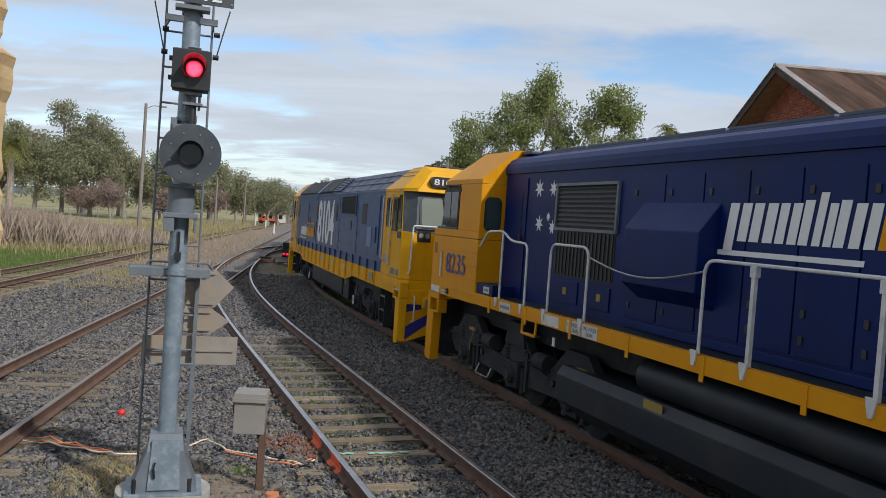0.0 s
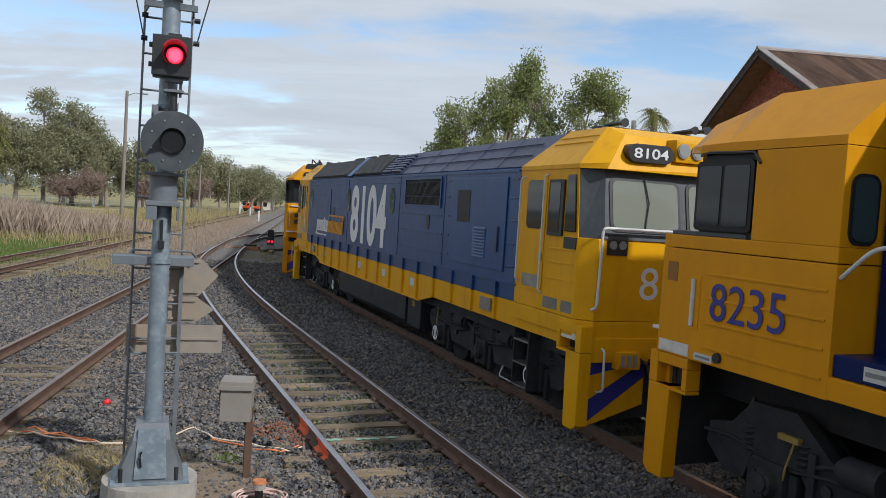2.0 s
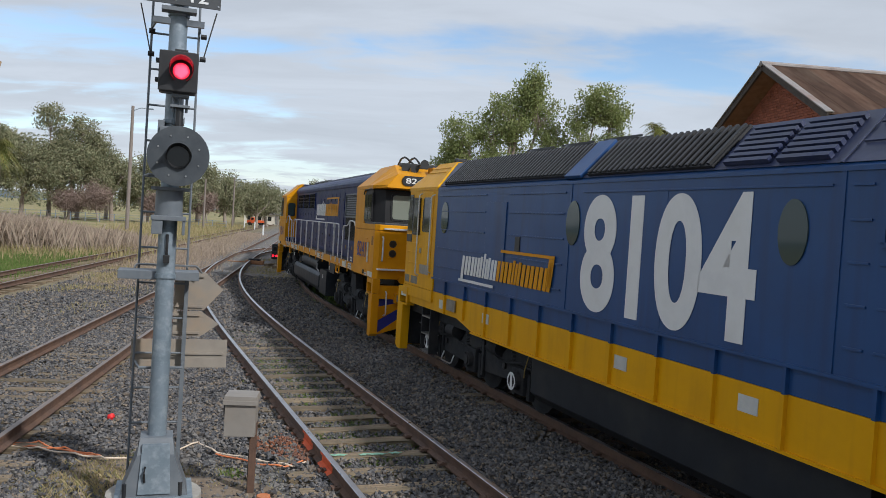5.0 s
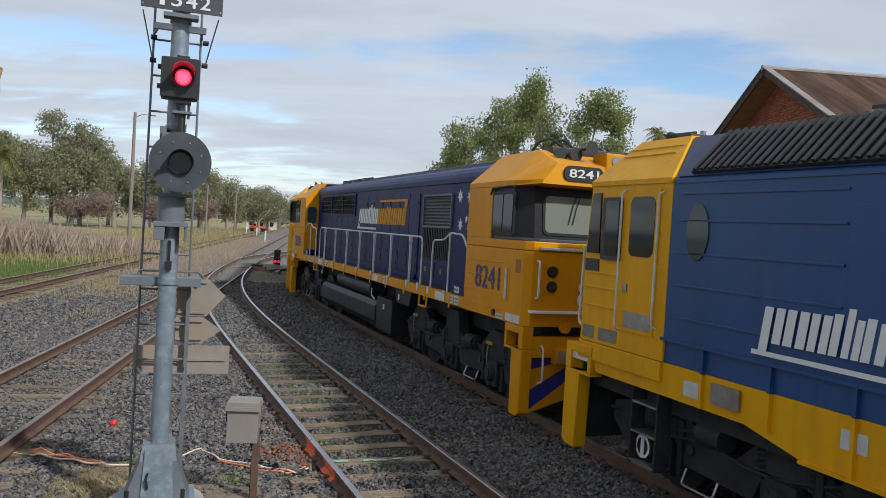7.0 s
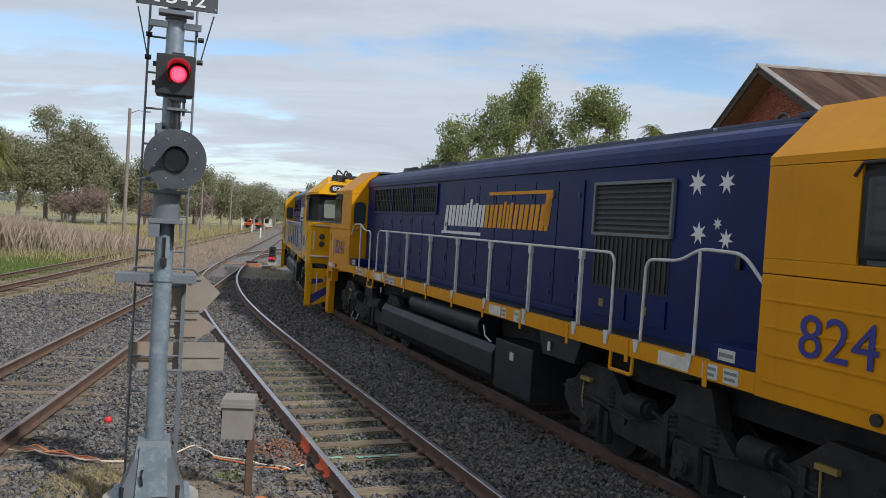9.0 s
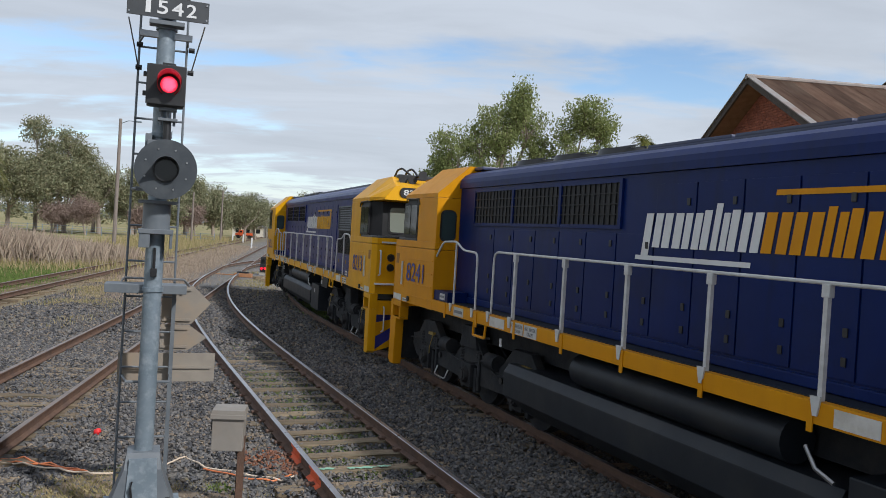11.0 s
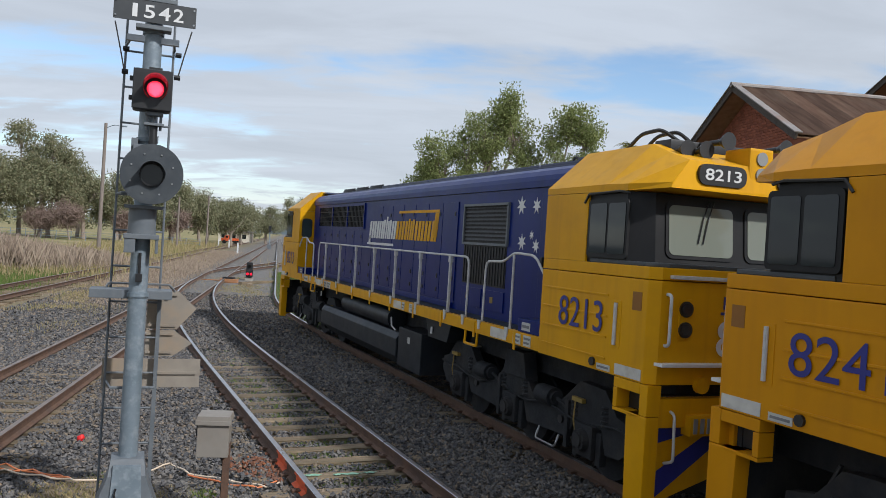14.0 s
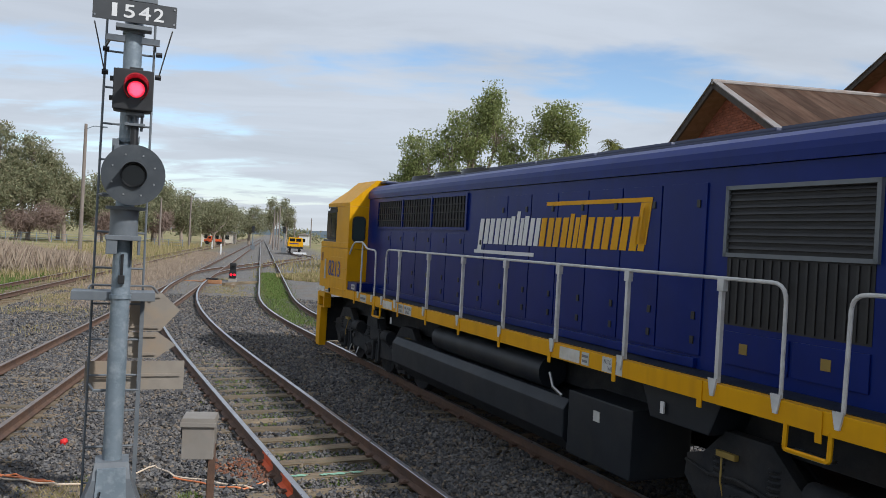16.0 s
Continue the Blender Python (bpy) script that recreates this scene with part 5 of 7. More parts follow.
        for k in range(10):
            add_prism(bm, [(side * (W + 0.022), 2.08 + 0.05 * k), (side * (W + 0.045), 2.08 + 0.05 * k), (side * (W + 0.022), 2.115 + 0.05 * k)], 5.95, 6.45, "x")
        part("louvre", bm, BLUE_81, d)
        part("door_handle", box(6.85, 6.93, *near(0.022, 0.05), 2.2, 2.6, 0.01), ROOF_BLUE, d)
        d = part("service_door", box(-5.2, -4.45, *near(0.0, 0.018), 1.95, 3.2, 0.006), BLUE_81, lo)
        for x in (-4.1, 3.6):
            part("lifting_pocket", box(x, x + 0.16, *near(0.0, 0.012), 2.42, 2.68, 0.004), BLACK, lo)
        # the tall folding door under the numerals
        part("body_door", box(-1.35, -0.45, *near(0.0, 0.0035), 1.82, 3.36), BLUE_81, lo)
        # cabs
        for e in (-1, 1):
            s = lambda a, b: sorted((e * a, e * b))
            dr = part("cab_door", box(*s(7.75, 8.38), *near(0.0, 0.012), 1.75, 3.40, 0.004), YELLOW_81, lo)
            part("pane", prism(rounded(*s(7.83, 8.30), 2.62, 3.30, 0.09), *near(0.012, 0.018), "y"), DARK_GLASS, dr)
            part("kick_plate", box(*s(7.8, 8.32), *near(0.012, 0.018), 1.80, 1.98), STEEL, dr)
            part("door_lock", box(*s(8.28, 8.36), *near(0.012, 0.03), 2.2, 2.3, 0.005), STEEL, dr)
            for x, za, zb in ((7.70, 1.85, 3.35), (8.41, 1.75, 3.38)):
                part("grab_rail", tube(curve_pts([(e * x, side * (W), za), (e * x, side * (W + 0.07), za + 0.03), (e * x, side * (W + 0.07), zb - 0.03), (e * x, side * W, zb)], 0.03), 0.013, 8), RAILING, lo)
            win = part("side_window", prism(rounded(*s(8.48, 8.88), 2.55, 3.30, 0.03), *near(0.0, 0.03), "y"), BLACK, lo)
            part("pane", prism(rounded(*s(8.52, 8.80), 2.60, 3.26, 0.02), *near(0.03, 0.035), "y"), DARK_GLASS, win)
            part("quarter_window", prism([(e * 8.93, 2.62), (e * 9.22, 2.62), (e * 9.14, 3.36), (e * 8.95, 3.36)], *near(0.0, 0.02), "y", 0.01), DARK_GLASS, lo)
            part("vent_slot", box(*s(8.93, 9.24), *near(0.0, 0.012), 2.40, 2.55), BLACK, lo)
            for z in (1.98, 2.2, 2.38):
                part("pressed_ridge", box(*s(8.5, 9.22), *near(0, 0.012), z - 0.011, z + 0.011, 0.004), YELLOW_81, lo)
            for a, b in ((8.45, 8.85), (8.95, 9.22)):
                part("toe_recess", box(*s(a, b), *near(-0.02, 0.004), 1.57, 1.72), TOE_GREY, lo)
            part("toe_recess", box(*s(7.85, 8.15), *near(-0.02, 0.006), 1.33, 1.50), STEEL, lo)
            part("toe_recess", box(*s(6.35, 6.75), *near(-0.02, 0.006), 1.26, 1.46), STEEL, lo)
            panel_label(lo, side, W, *s(9.02, 9.42), 1.26, 1.40, CREAM_WORN, 0, "scuffed white panel")
            lamp = part("lamp_panel", box(*s(9.46, 9.50), *sorted((side * 0.85, side * 1.15)), 2.36, 2.62, 0.01), BLACK, lo)
            for yy in (0.93, 1.07):
                part("lens", rod((e * 9.5, side * yy, 2.49), (e * 9.51, side * yy, 2.49), 0.055, seg=16), LAMP_GLASS, lamp)
            part("corner_rail", tube(curve_pts([(e * 9.44, side * 0.2, 2.66), (e * 9.58, side * 0.2, 2.70), (e * 9.58, side * 1.28, 2.70), (e * 9.58, side * 1.30, 1.70), (e * 9.46, side * 1.30, 1.66)], 0.06), 0.018, 8), RAILING, lo)
            # stairs below the door
            for z in (0.32, 0.65, 0.98):
                part("step_tread", box(*s(7.62, 8.08), *near(-0.22, -0.02), z, z + 0.025), STEEL, lo)
            part("ladder_side", box(*s(7.60, 7.63), *near(-0.2, -0.02), 0.3, 1.16), GRIME, lo)
            part("ladder_side", box(*s(8.07, 8.10), *near(-0.2, -0.02), 0.3, 1.16), GRIME, lo)
        part("fuel_tank", prism([(0.0, 0.30), (side * 1.12, 0.30), (side * 1.30, 0.45), (side * 1.30, 0.98), (0.0, 0.98)], -3.6, 2.2, "x", 0.02), TANK, lo)
        part("equipment_box", box(2.3, 3.1, *sorted((side * 0.6, side * 1.28)), 0.38, 1.05, 0.02), TANK, lo)
        part("tag", box(2.6, 2.78, *sorted((side * 1.28, side * 1.29)), 0.8, 0.92), YELLOW_TAG, lo)
    for e in (-1, 1):
        s = lambda a, b: sorted((e * a, e * b))
        c = 0.14
        out = [(e * 7.56, -W), (e * (9.48 - c * 1.5), -W), (e * 9.48, -W + c * 1.3), (e * 9.48, W - c * 1.3), (e * (9.48 - c * 1.5), W), (e * 7.56, W)]
        part("cab_lower", prism(out, 1.52, 2.56, "z", 0.012), YELLOW_81, lo)
        part("cab_base", prism([(p[0] + e * 0.02, p[1] * 1.005) for p in out], 1.30, 1.515, "z", 0.008), YELLOW_81, lo)
        up = [(e * 7.56, -W + 0.002), (e * 9.27, -W + 0.002), (e * 9.27, W - 0.002), (e * 7.56, W - 0.002)]
        part("cab_upper", loft([[(p[0], p[1], 2.56) for p in up], [(p[0] - (e * 0.08 if abs(p[0]) > 9 else 0), p[1], 3.44) for p in up]]), YELLOW_81, lo)
        part("windscreen_surround", loft([
            [(e * 9.27, -W + 0.01, 2.56), (e * 9.20, -W + 0.01, 3.44), (e * 9.20, W - 0.01, 3.44), (e * 9.27, W - 0.01, 2.56)],
            [(e * 9.50, -1.20, 2.56), (e * 9.34, -1.16, 3.44), (e * 9.34, 1.16, 3.44), (e * 9.50, 1.20, 2.56)]]), DISC_PAINT, lo, "dull grey windscreen surround")
        part("cab_roof", loft([
            [(e * 7.57, -W - 0.012, 3.442), (e * 7.57, -W - 0.012, 3.50), (e * 7.98, -0.93, 4.03), (e * 7.98, 0.93, 4.03), (e * 7.57, W + 0.012, 3.50), (e * 7.57, W + 0.012, 3.442)],
            [(e * 9.20, -W - 0.012, 3.442), (e * 9.20, -W - 0.012, 3.50), (e * 8.95, -0.93, 4.03), (e * 8.95, 0.93, 4.03), (e * 9.20, W + 0.012, 3.50), (e * 9.20, W + 0.012, 3.442)],
            [(e * 9.48, -1.22, 3.442), (e * 9.48, -1.20, 3.52), (e * 9.25, -0.85, 3.92), (e * 9.25, 0.85, 3.92), (e * 9.48, 1.20, 3.52), (e * 9.48, 1.22, 3.442)]]), YELLOW_81, lo)
        for yy in (0.35, 0.62):
            for side in (-1, 1):
                part("roof_ridge", rod((e * 7.95, side * (0.93 + yy * 0.35), 4.03 - yy * 0.34), (e * 8.98, side * (0.93 + yy * 0.35), 4.03 - yy * 0.34), 0.012, seg=6), YELLOW_81, lo)
        slope2 = math.atan2(0.16, 0.88)
        for side in (-1, 1):
            scr = part("windscreen", prism(rounded(*sorted((side * 0.05, side * 1.12)), 2.66, 3.36, 0.10), 0.0, 0.012, "x"), BLACK, lo)
            m = Matrix.Translation((e * 9.502, 0, 2.56)) @ Matrix.Rotation(-e * slope2, 4, "Y") @ Matrix.Diagonal((e, 1, 1, 1)) @ Matrix.Translation((0, 0, -2.56))
            scr.data.transform(m)
            pane = part("pane", prism(rounded(*sorted((side * 0.09, side * 1.08)), 2.70, 3.32, 0.08), 0.013, 0.018, "x"), SCREEN_GLASS, scr)
            pane.data.transform(m)
            wi = part("wiper", tube([(0.03, side * 0.62, 2.68), (0.04, side * 0.55, 3.05), (0.03, side * 0.60, 3.36)], 0.010, 5), BLACK, lo)
            wi.data.transform(m)
        for yc in (-0.60, 0.60):
            nb = part("number_box", prism(rounded(yc - 0.34, yc + 0.34, 3.56, 3.79, 0.11), *s(9.30, 9.50), "x"), BLACK, lo, "black number box")
            mm = Matrix(((0, 0, e, e * 9.502), (e, 0, 0, yc - 0.26 * e), (0, 1, 0, 3.61), (0, 0, 0, 1)))
            writing("number_lettering", number, 0.52, 0.13, WHITE, nb, mm, label="white digits", bold=0.012)
        mm = Matrix(((0, 0, e, e * 9.482), (e, 0, 0, -0.62 * e), (0, 1, 0, 1.80), (0, 0, 0, 1)))
        writing("nose_number", number, 1.24, 0.42, WHITE, lo, mm, label="large outlined white digits")
        hl = part("headlight_box", box(*s(9.10, 9.49), -0.22, 0.22, 3.60, 3.90, 0.04), YELLOW_81, lo)
        for y in (-0.11, 0.11):
            part("lamp_rim", rod((e * 9.48, y, 3.75), (e * 9.515, y, 3.75), 0.098, seg=18), STEEL, hl)
            part("lens", rod((e * 9.512, y, 3.75), (e * 9.522, y, 3.75), 0.08, seg=18), LAMP_GLASS, hl)
        bm = bmesh.new()
        for k, (y, l) in enumerate(((0.55, 0.5), (0.68, 0.6), (-0.6, 0.5))):
            add_rod(bm, (e * 8.35, y, 4.125), (e * (8.35 + l - 0.12), y, 4.125), 0.02, 0.03, 10)
            add_rod(bm, (e * (8.35 + l - 0.12), y, 4.125), (e * (8.35 + l), y, 4.125), 0.03, 0.06, 14)
        add_box(bm, *s(8.25, 8.5), -0.75, 0.75, 4.03, 4.10, 0.01)
        part("air_horn", bm, BLACK, lo, "black air horns", smooth=True)
        part("roof_antenna", rod((e * 8.6, -0.3, 4.02), (e * 8.6, -0.3, 4.2), 0.035, seg=10), STEEL, lo)
        plough(lo, e, YELLOW_81, DECAL_BLUE)
        bogie(lo, e * 6.1, e < 0, True)
    return lo


TRAIN = [
    (loco82("8235", True, "blue locomotive with yellow cabs, white handrails and star decals"), -7.5),
    (loco81("8104", "faded blue full-width locomotive with tall white numerals and yellow cabs"), 13.25),
    (loco82("8241", False, "dull blue locomotive with orange-yellow cabs and a mesh radiator"), 33.82),
    (loco82("8213", False, "bright blue locomotive with clean yellow cabs and a pale handrail"), 54.3),
]
PIVOT = 6.15


def repaint(ob, old, fresh):
    for o in ob.children_recursive:
        if o.type == "MESH":
            for i, m in enumerate(o.data.materials):
                if m is old:
                    o.data.materials[i] = fresh


# the last unit is the freshest: a clearer yellow
repaint(TRAIN[3][0], YELLOW, YELLOW_81)
# the other two of its kind have lost their gloss
for worn in (TRAIN[0][0], TRAIN[2][0]):
    repaint(worn, BLUE, BLUE_DULL)


def loco_pose(s):
    """Stands a locomotive on the line with both pivots on the track; s is its middle."""
    a, b = on_train_line(s - PIVOT), on_train_line(s + PIVOT)
    d = a - b
    c = (a + b) / 2
    return pose(c.x, c.y, 0, 0, 0, math.degrees(math.atan2(d.y, d.x)))


# ---- the platform end on which the camera stands ----
FLAKING = mat("flaking_cream_render", (0.52, 0.36, 0.17), (0.60, 0.44, 0.23), 3, 0.85, dirt=(0.22, 0.13, 0.07), dirt_scale=2.2, dirt_amount=0.75, bump=0.5, bump_scale=9)
ASPHALT = mat("worn_platform_asphalt", (0.06, 0.058, 0.055), (0.09, 0.088, 0.082), 5, 0.95, bump=0.4, bump_scale=60)
part("platform", box(-2.9, 0.0, -12, 2.9, -0.4, 1.1, 0.02), ASPHALT)
tagged(bpy.data.objects["platform"], "asphalt end of a raised railway platform", "platform", kind="structure")
bm = box(-2.6, -1.40, 2.25, 2.68, 1.1, 4.5)
bmesh.ops.subdivide_edges(bm, edges=[e for e in bm.edges if abs(e.verts[0].co.z - e.verts[1].co.z) > 1], cuts=90)
rnd = random.Random(5)
for v in bm.verts:
    if v.co.x > -1.5:
        v.co.x += rnd.uniform(-0.016, 0.006) + 0.02 * noise.noise((v.co.z * 2.1, 3.3, v.co.y)) - (0.05 if noise.noise((v.co.z * 1.3, 8.0, 0)) > 0.35 else 0)
bmesh.ops.transform(bm, matrix=Matrix.Translation((-1.40, 2.68, 3.3)) @ Matrix.Rotation(radians(2.2), 4, "Y") @ Matrix.Translation((1.40, -2.68, -3.3)), verts=[v for v in bm.verts if v.co.z > 1.12])
tagged(part("wall_pier", bm, FLAKING), "cream rendered wall end with flaking worn edge", "wall", kind="structure")

# ---- the signal ----
RED_GLOW = glow("lit_red_signal_lens", (1.0, 0.015, 0.04), 1.6)
RED_CORE = glow("lit_red_signal_diodes", (1.0, 0.16, 0.28), 3.0)
# the red lamp's light on the hood is put into its base colour
RED_HOOD = mat("red_lit_hood_lining", (0.35, 0.01, 0.015), rough=0.5)
SIGN_GREY = mat("dark_grey_sign_plate", (0.035, 0.038, 0.042), (0.05, 0.054, 0.058), 5, 0.5)
LENS_DARK = glass_mat("unlit_signal_lens", (0.012, 0.014, 0.016), 0.15)


def ring_prism(r0, r1, lo, hi, seg=40, axis=(0, 0)):
    bm = bmesh.new()
    rows = []
    for r, y in ((r0, lo), (r1, lo), (r1, hi), (r0, hi)):
        rows.append([bm.verts.new((axis[0] + r * math.cos(2 * math.pi * k / seg), y, axis[1] + r * math.sin(2 * math.pi * k / seg))) for k in range(seg)])
    for a, b in zip(rows, rows[1:] + rows[:1]):
        for k in range(seg):
            bm.faces.new((a[k], a[(k + 1) % seg], b[(k + 1) % seg], b[k]))
    bmesh.ops.recalc_face_normals(bm, faces=bm.faces)
    return bm


def hood(r, depth, y, cx, cz, cut=0.35, seg=30, thick=0.008):
    """A signal hood: a tube open to the front, cut away below."""
    bm = bmesh.new()
    rows = []
    for rr, front in ((r, False), (r, True), (r - thick, True), (r - thick, False)):
        row = []
        for k in range(seg + 1):
            a = radians(-60 + 300 * k / seg)
            reach = depth * (1 - cut * max(0.0, -math.sin(a) + 0.25))
            row.append(bm.verts.new((cx + rr * math.cos(a), y - (reach if front else 0), cz + rr * math.sin(a))))
        rows.append(row)
    for a, b in zip(rows, rows[1:] + rows[:1]):
        for k in range(seg):
            bm.faces.new((a[k], a[k + 1], b[k + 1], b[k]))
    bm.faces.new([r_[0] for r_ in rows])
    bm.faces.new([r_[-1] for r_ in rows][::-1])
    bmesh.ops.recalc_face_normals(bm, faces=bm.faces)
    return bm


def main_signal():
    s = thing("railway_signal", pose(-2.52, 7.97, 0, 0, 0, 17.5), "tall galvanised railway signal mast showing a red light", "railway signal")
    foot = bmesh.new()
    add_rod(foot, (0, 0.05, -0.5), (0, 0.05, -0.03), 0.47, 0.45, 26)
    part("footing", foot, CONCRETE, s, "round concrete footing")
    part("base_plate", prism([(-0.36, -0.22), (0.36, -0.22), (0.36, 0.36), (-0.36, 0.36)], -0.03, 0.0, "z", 0.006), GALV, s)
    part("plinth", loft([[(-0.15, -0.10, 0.55), (0.15, -0.10, 0.55), (0.15, 0.18, 0.55), (-0.15, 0.18, 0.55)], [(-0.17, -0.16, 0.40), (0.17, -0.16, 0.40), (0.17, 0.2, 0.40), (-0.17, 0.2, 0.40)],
                         [(-0.31, -0.18, 0.0), (0.31, -0.18, 0.0), (0.31, 0.3, 0.0), (-0.31, 0.3, 0.0)]]), GREY_PAINT, s)
    d = part("plinth_door", loft([[(-0.125, -0.165, 0.50), (0.125, -0.165, 0.50), (0.125, -0.10, 0.50), (-0.125, -0.10, 0.50)], [(-0.15, -0.20, 0.03), (0.15, -0.20, 0.03), (0.15, -0.15, 0.03), (-0.15, -0.15, 0.03)]]), GALV, s)
    part("door_latch", tube([(-0.09, -0.20, 0.30), (-0.10, -0.225, 0.24), (-0.09, -0.205, 0.15)], 0.012, 6), BLACK, d)
    for x in (-0.27, 0.24):
        part("anchor_bolt", rod((x, -0.17, -0.02), (x, -0.17, 0.13), 0.022, seg=8), GRIME, s)
    part("mast", rod((0, 0.04, 0.5), (0, 0.04, 5.6), 0.088, 0.083, 28), GALV, s, smooth=True)
    for z in (2.12, 3.62, 4.66):
        part("mast_band", ring_prism(0.087, 0.100, -0.02, 0.02), GALV, s, at=pose(0, 0.04, z, 90))
    # collar with relay housing under the lower light
    part("collar", rod((0, 0.02, 2.72), (0, 0.02, 2.97), 0.128, seg=28), GREY_PAINT, s, smooth=True)
    part("collar_flange", box(-0.17, 0.20, -0.14, 0.16, 2.955, 2.985, 0.004), GREY_PAINT, s)
    part("collar_band", rod((0, 0.02, 2.70), (0, 0.02, 2.725), 0.134, seg=28), GREY_PAINT, s)
    bk = part("bracket_box", box(-0.15, -0.05, -0.16, 0.12, 2.53, 2.71, 0.008), GREY_PAINT, s)
    part("bracket_top", box(-0.16, 0.16, -0.17, 0.10, 2.665, 2.71, 0.006), GREY_PAINT, s)
    part("bracket_cheek", box(0.13, 0.155, -0.16, 0.10, 2.53, 2.67, 0.004), GREY_PAINT, s)
    part("cable_clip", box(-0.03, 0.03, -0.09, -0.03, 2.25, 2.33, 0.006), BLACK, s)
    part("conduit", tube([(0.0, -0.055, 2.53), (0.0, -0.06, 2.42), (0.0, -0.055, 2.3)], 0.014, 6), BLACK, s)
    # lower light: round target, nothing lit
    tg = part("target_disc", ring_prism(0.105, 0.283, -0.27, -0.245, 56, (0.06, 3.28)), DISC_PAINT, s, "dark grey round target", smooth=True)
    part("lens", rod((0.06, -0.235, 3.28), (0.06, -0.215, 3.28), 0.11, seg=28), LENS_DARK, tg)
    part("lens_tube", ring_prism(0.100, 0.115, -0.30, -0.21, 32, (0.06, 3.28)), BLACK, tg, smooth=True)
    part("light_hood", hood(0.118, 0.20, -0.27, 0.06, 3.28, 0.9), DISC_PAINT, tg)
    part("target_housing", box(-0.06, 0.18, -0.22, -0.06, 3.14, 3.42, 0.03), BLACK, s)
    for k in range(8):
        a = radians(22 + 45 * k)
        part("rivet", rod((0.06 + 0.2 * math.cos(a), -0.272, 3.28 + 0.2 * math.sin(a)), (0.06 + 0.2 * math.cos(a), -0.278, 3.28 + 0.2 * math.sin(a)), 0.009, seg=8), STEEL, tg)
    # upper light: square head showing red
    hd = part("signal_head", box(-0.15, 0.19, -0.30, -0.10, 3.87, 4.26, 0.035), BLACK, s, "black signal head")
    part("backboard", box(-0.155, 0.195, -0.308, -0.29, 3.88, 4.25, 0.006), BLACK, hd)
    part("lens", rod((0.045, -0.309, 4.07), (0.045, -0.316, 4.07), 0.075, seg=28), RED_GLOW, hd, "glowing red lens")
    bm = bmesh.new()
    for k in range(38):
        rr, a = 0.062 * math.sqrt((k + 0.5) / 38), k * 2.39996
        add_rod(bm, (0.045 + rr * math.cos(a), -0.316, 4.07 + rr * math.sin(a)), (0.045 + rr * math.cos(a), -0.319, 4.07 + rr * math.sin(a)), 0.0062, seg=6)
    tagged(part("lens_pattern", bm, RED_CORE, hd), kind="stuff")
    part("light_hood", hood(0.108, 0.24, -0.308, 0.045, 4.075, 0.75), RED_HOOD, hd, "hood coloured red for the lamp's light on it")
    for z in (3.98, 4.16):
        part("hinge", box(-0.185, -0.15, -0.26, -0.20, z - 0.02, z + 0.02, 0.005), BLACK, hd)
    part("head_top", box(-0.02, 0.10, -0.24, -0.14, 4.26, 4.285, 0.005), BLACK, hd)
    br = part("head_bracket", box(-0.03, 0.13, -0.24, -0.12, 3.835, 3.87, 0.006), GREY_PAINT, s)
    for x in (-0.01, 0.05, 0.11):
        part("bracket_bolt", rod((x, -0.18, 3.70), (x, -0.18, 3.86), 0.013, seg=8), GREY_PAINT, br)
    part("bracket_plate", box(-0.04, 0.14, -0.24, -0.12, 3.74, 3.765, 0.004), GREY_PAINT, br)
    part("bracket_stem", rod((0.05, -0.17, 3.55), (0.05, -0.17, 3.75), 0.038, seg=14), BLACK, br)
    part("bracket_arm", prism([(-0.12, 3.56), (0.02, 3.56), (0.10, 3.66), (0.10, 3.60), (0.03, 3.50), (-0.12, 3.50)], -0.16, 0.0, "y", 0.006), GREY_PAINT, br)
    part("bracket_clamp", box(-0.14, -0.08, -0.13, 0.12, 3.50, 3.62, 0.006), GREY_PAINT, br)
    # number plate
    pl = part("number_plate", box(-0.365, 0.375, -0.16, -0.148, 4.715, 4.915, 0.003), SIGN_GREY, s, "dark plate with white digits")
    mm = Matrix(((1, 0, 0, -0.20), (0, 0, -1, -0.1605), (0, 1, 0, 4.752), (0, 0, 0, 1)))
    for at_x, wide, digit in ((0.0, 0.045, "1"), (0.105, 0.095, "5"), (0.235, 0.105, "4"), (0.368, 0.092, "2")):
        writing("plate_digit", digit, wide, 0.125, WHITE, pl, mm @ Matrix.Translation((at_x, 0, 0)), label="white digit", bold=0.012)
    for x in (-0.345, 0.355):
        for z in (4.745, 4.885):
            part("plate_bolt", rod((x, -0.16, z), (x, -0.166, z), 0.009, seg=8), STEEL, pl)
    part("plate_bracket", box(-0.16, 0.16, -0.148, 0.0, 4.66, 4.70, 0.005), GREY_PAINT, s)
    for x in (-0.24, 0.24):
        part("stay_arm", box(*sorted((x, x * 0.3)), 0.0, 0.05, 4.56, 4.62, 0.004), STEEL, s)
    part("top_fitting", box(-0.12, 0.2, -0.12, 0.1, 4.93, 4.97, 0.006), GREY_PAINT, s)
    # ladder behind the mast
    ly = 0.46
    part("ladder_stringer", rod((-0.27, ly, -0.05), (-0.25, ly, 5.5), 0.012, seg=8), GREY_PAINT, s)
    part("ladder_stringer", box(0.195, 0.235, ly - 0.02, ly + 0.02, -0.05, 2.1), GREY_PAINT, s)
    part("ladder_stringer", rod((0.21, ly, 2.1), (0.20, ly, 5.5), 0.012, seg=8), GREY_PAINT, s)
    for k in range(15):
        z = 0.20 + 0.362 * k
        part("ladder_rung", rod((-0.265, ly, z), (0.21, ly, z), 0.011, seg=8), GREY_PAINT, s)
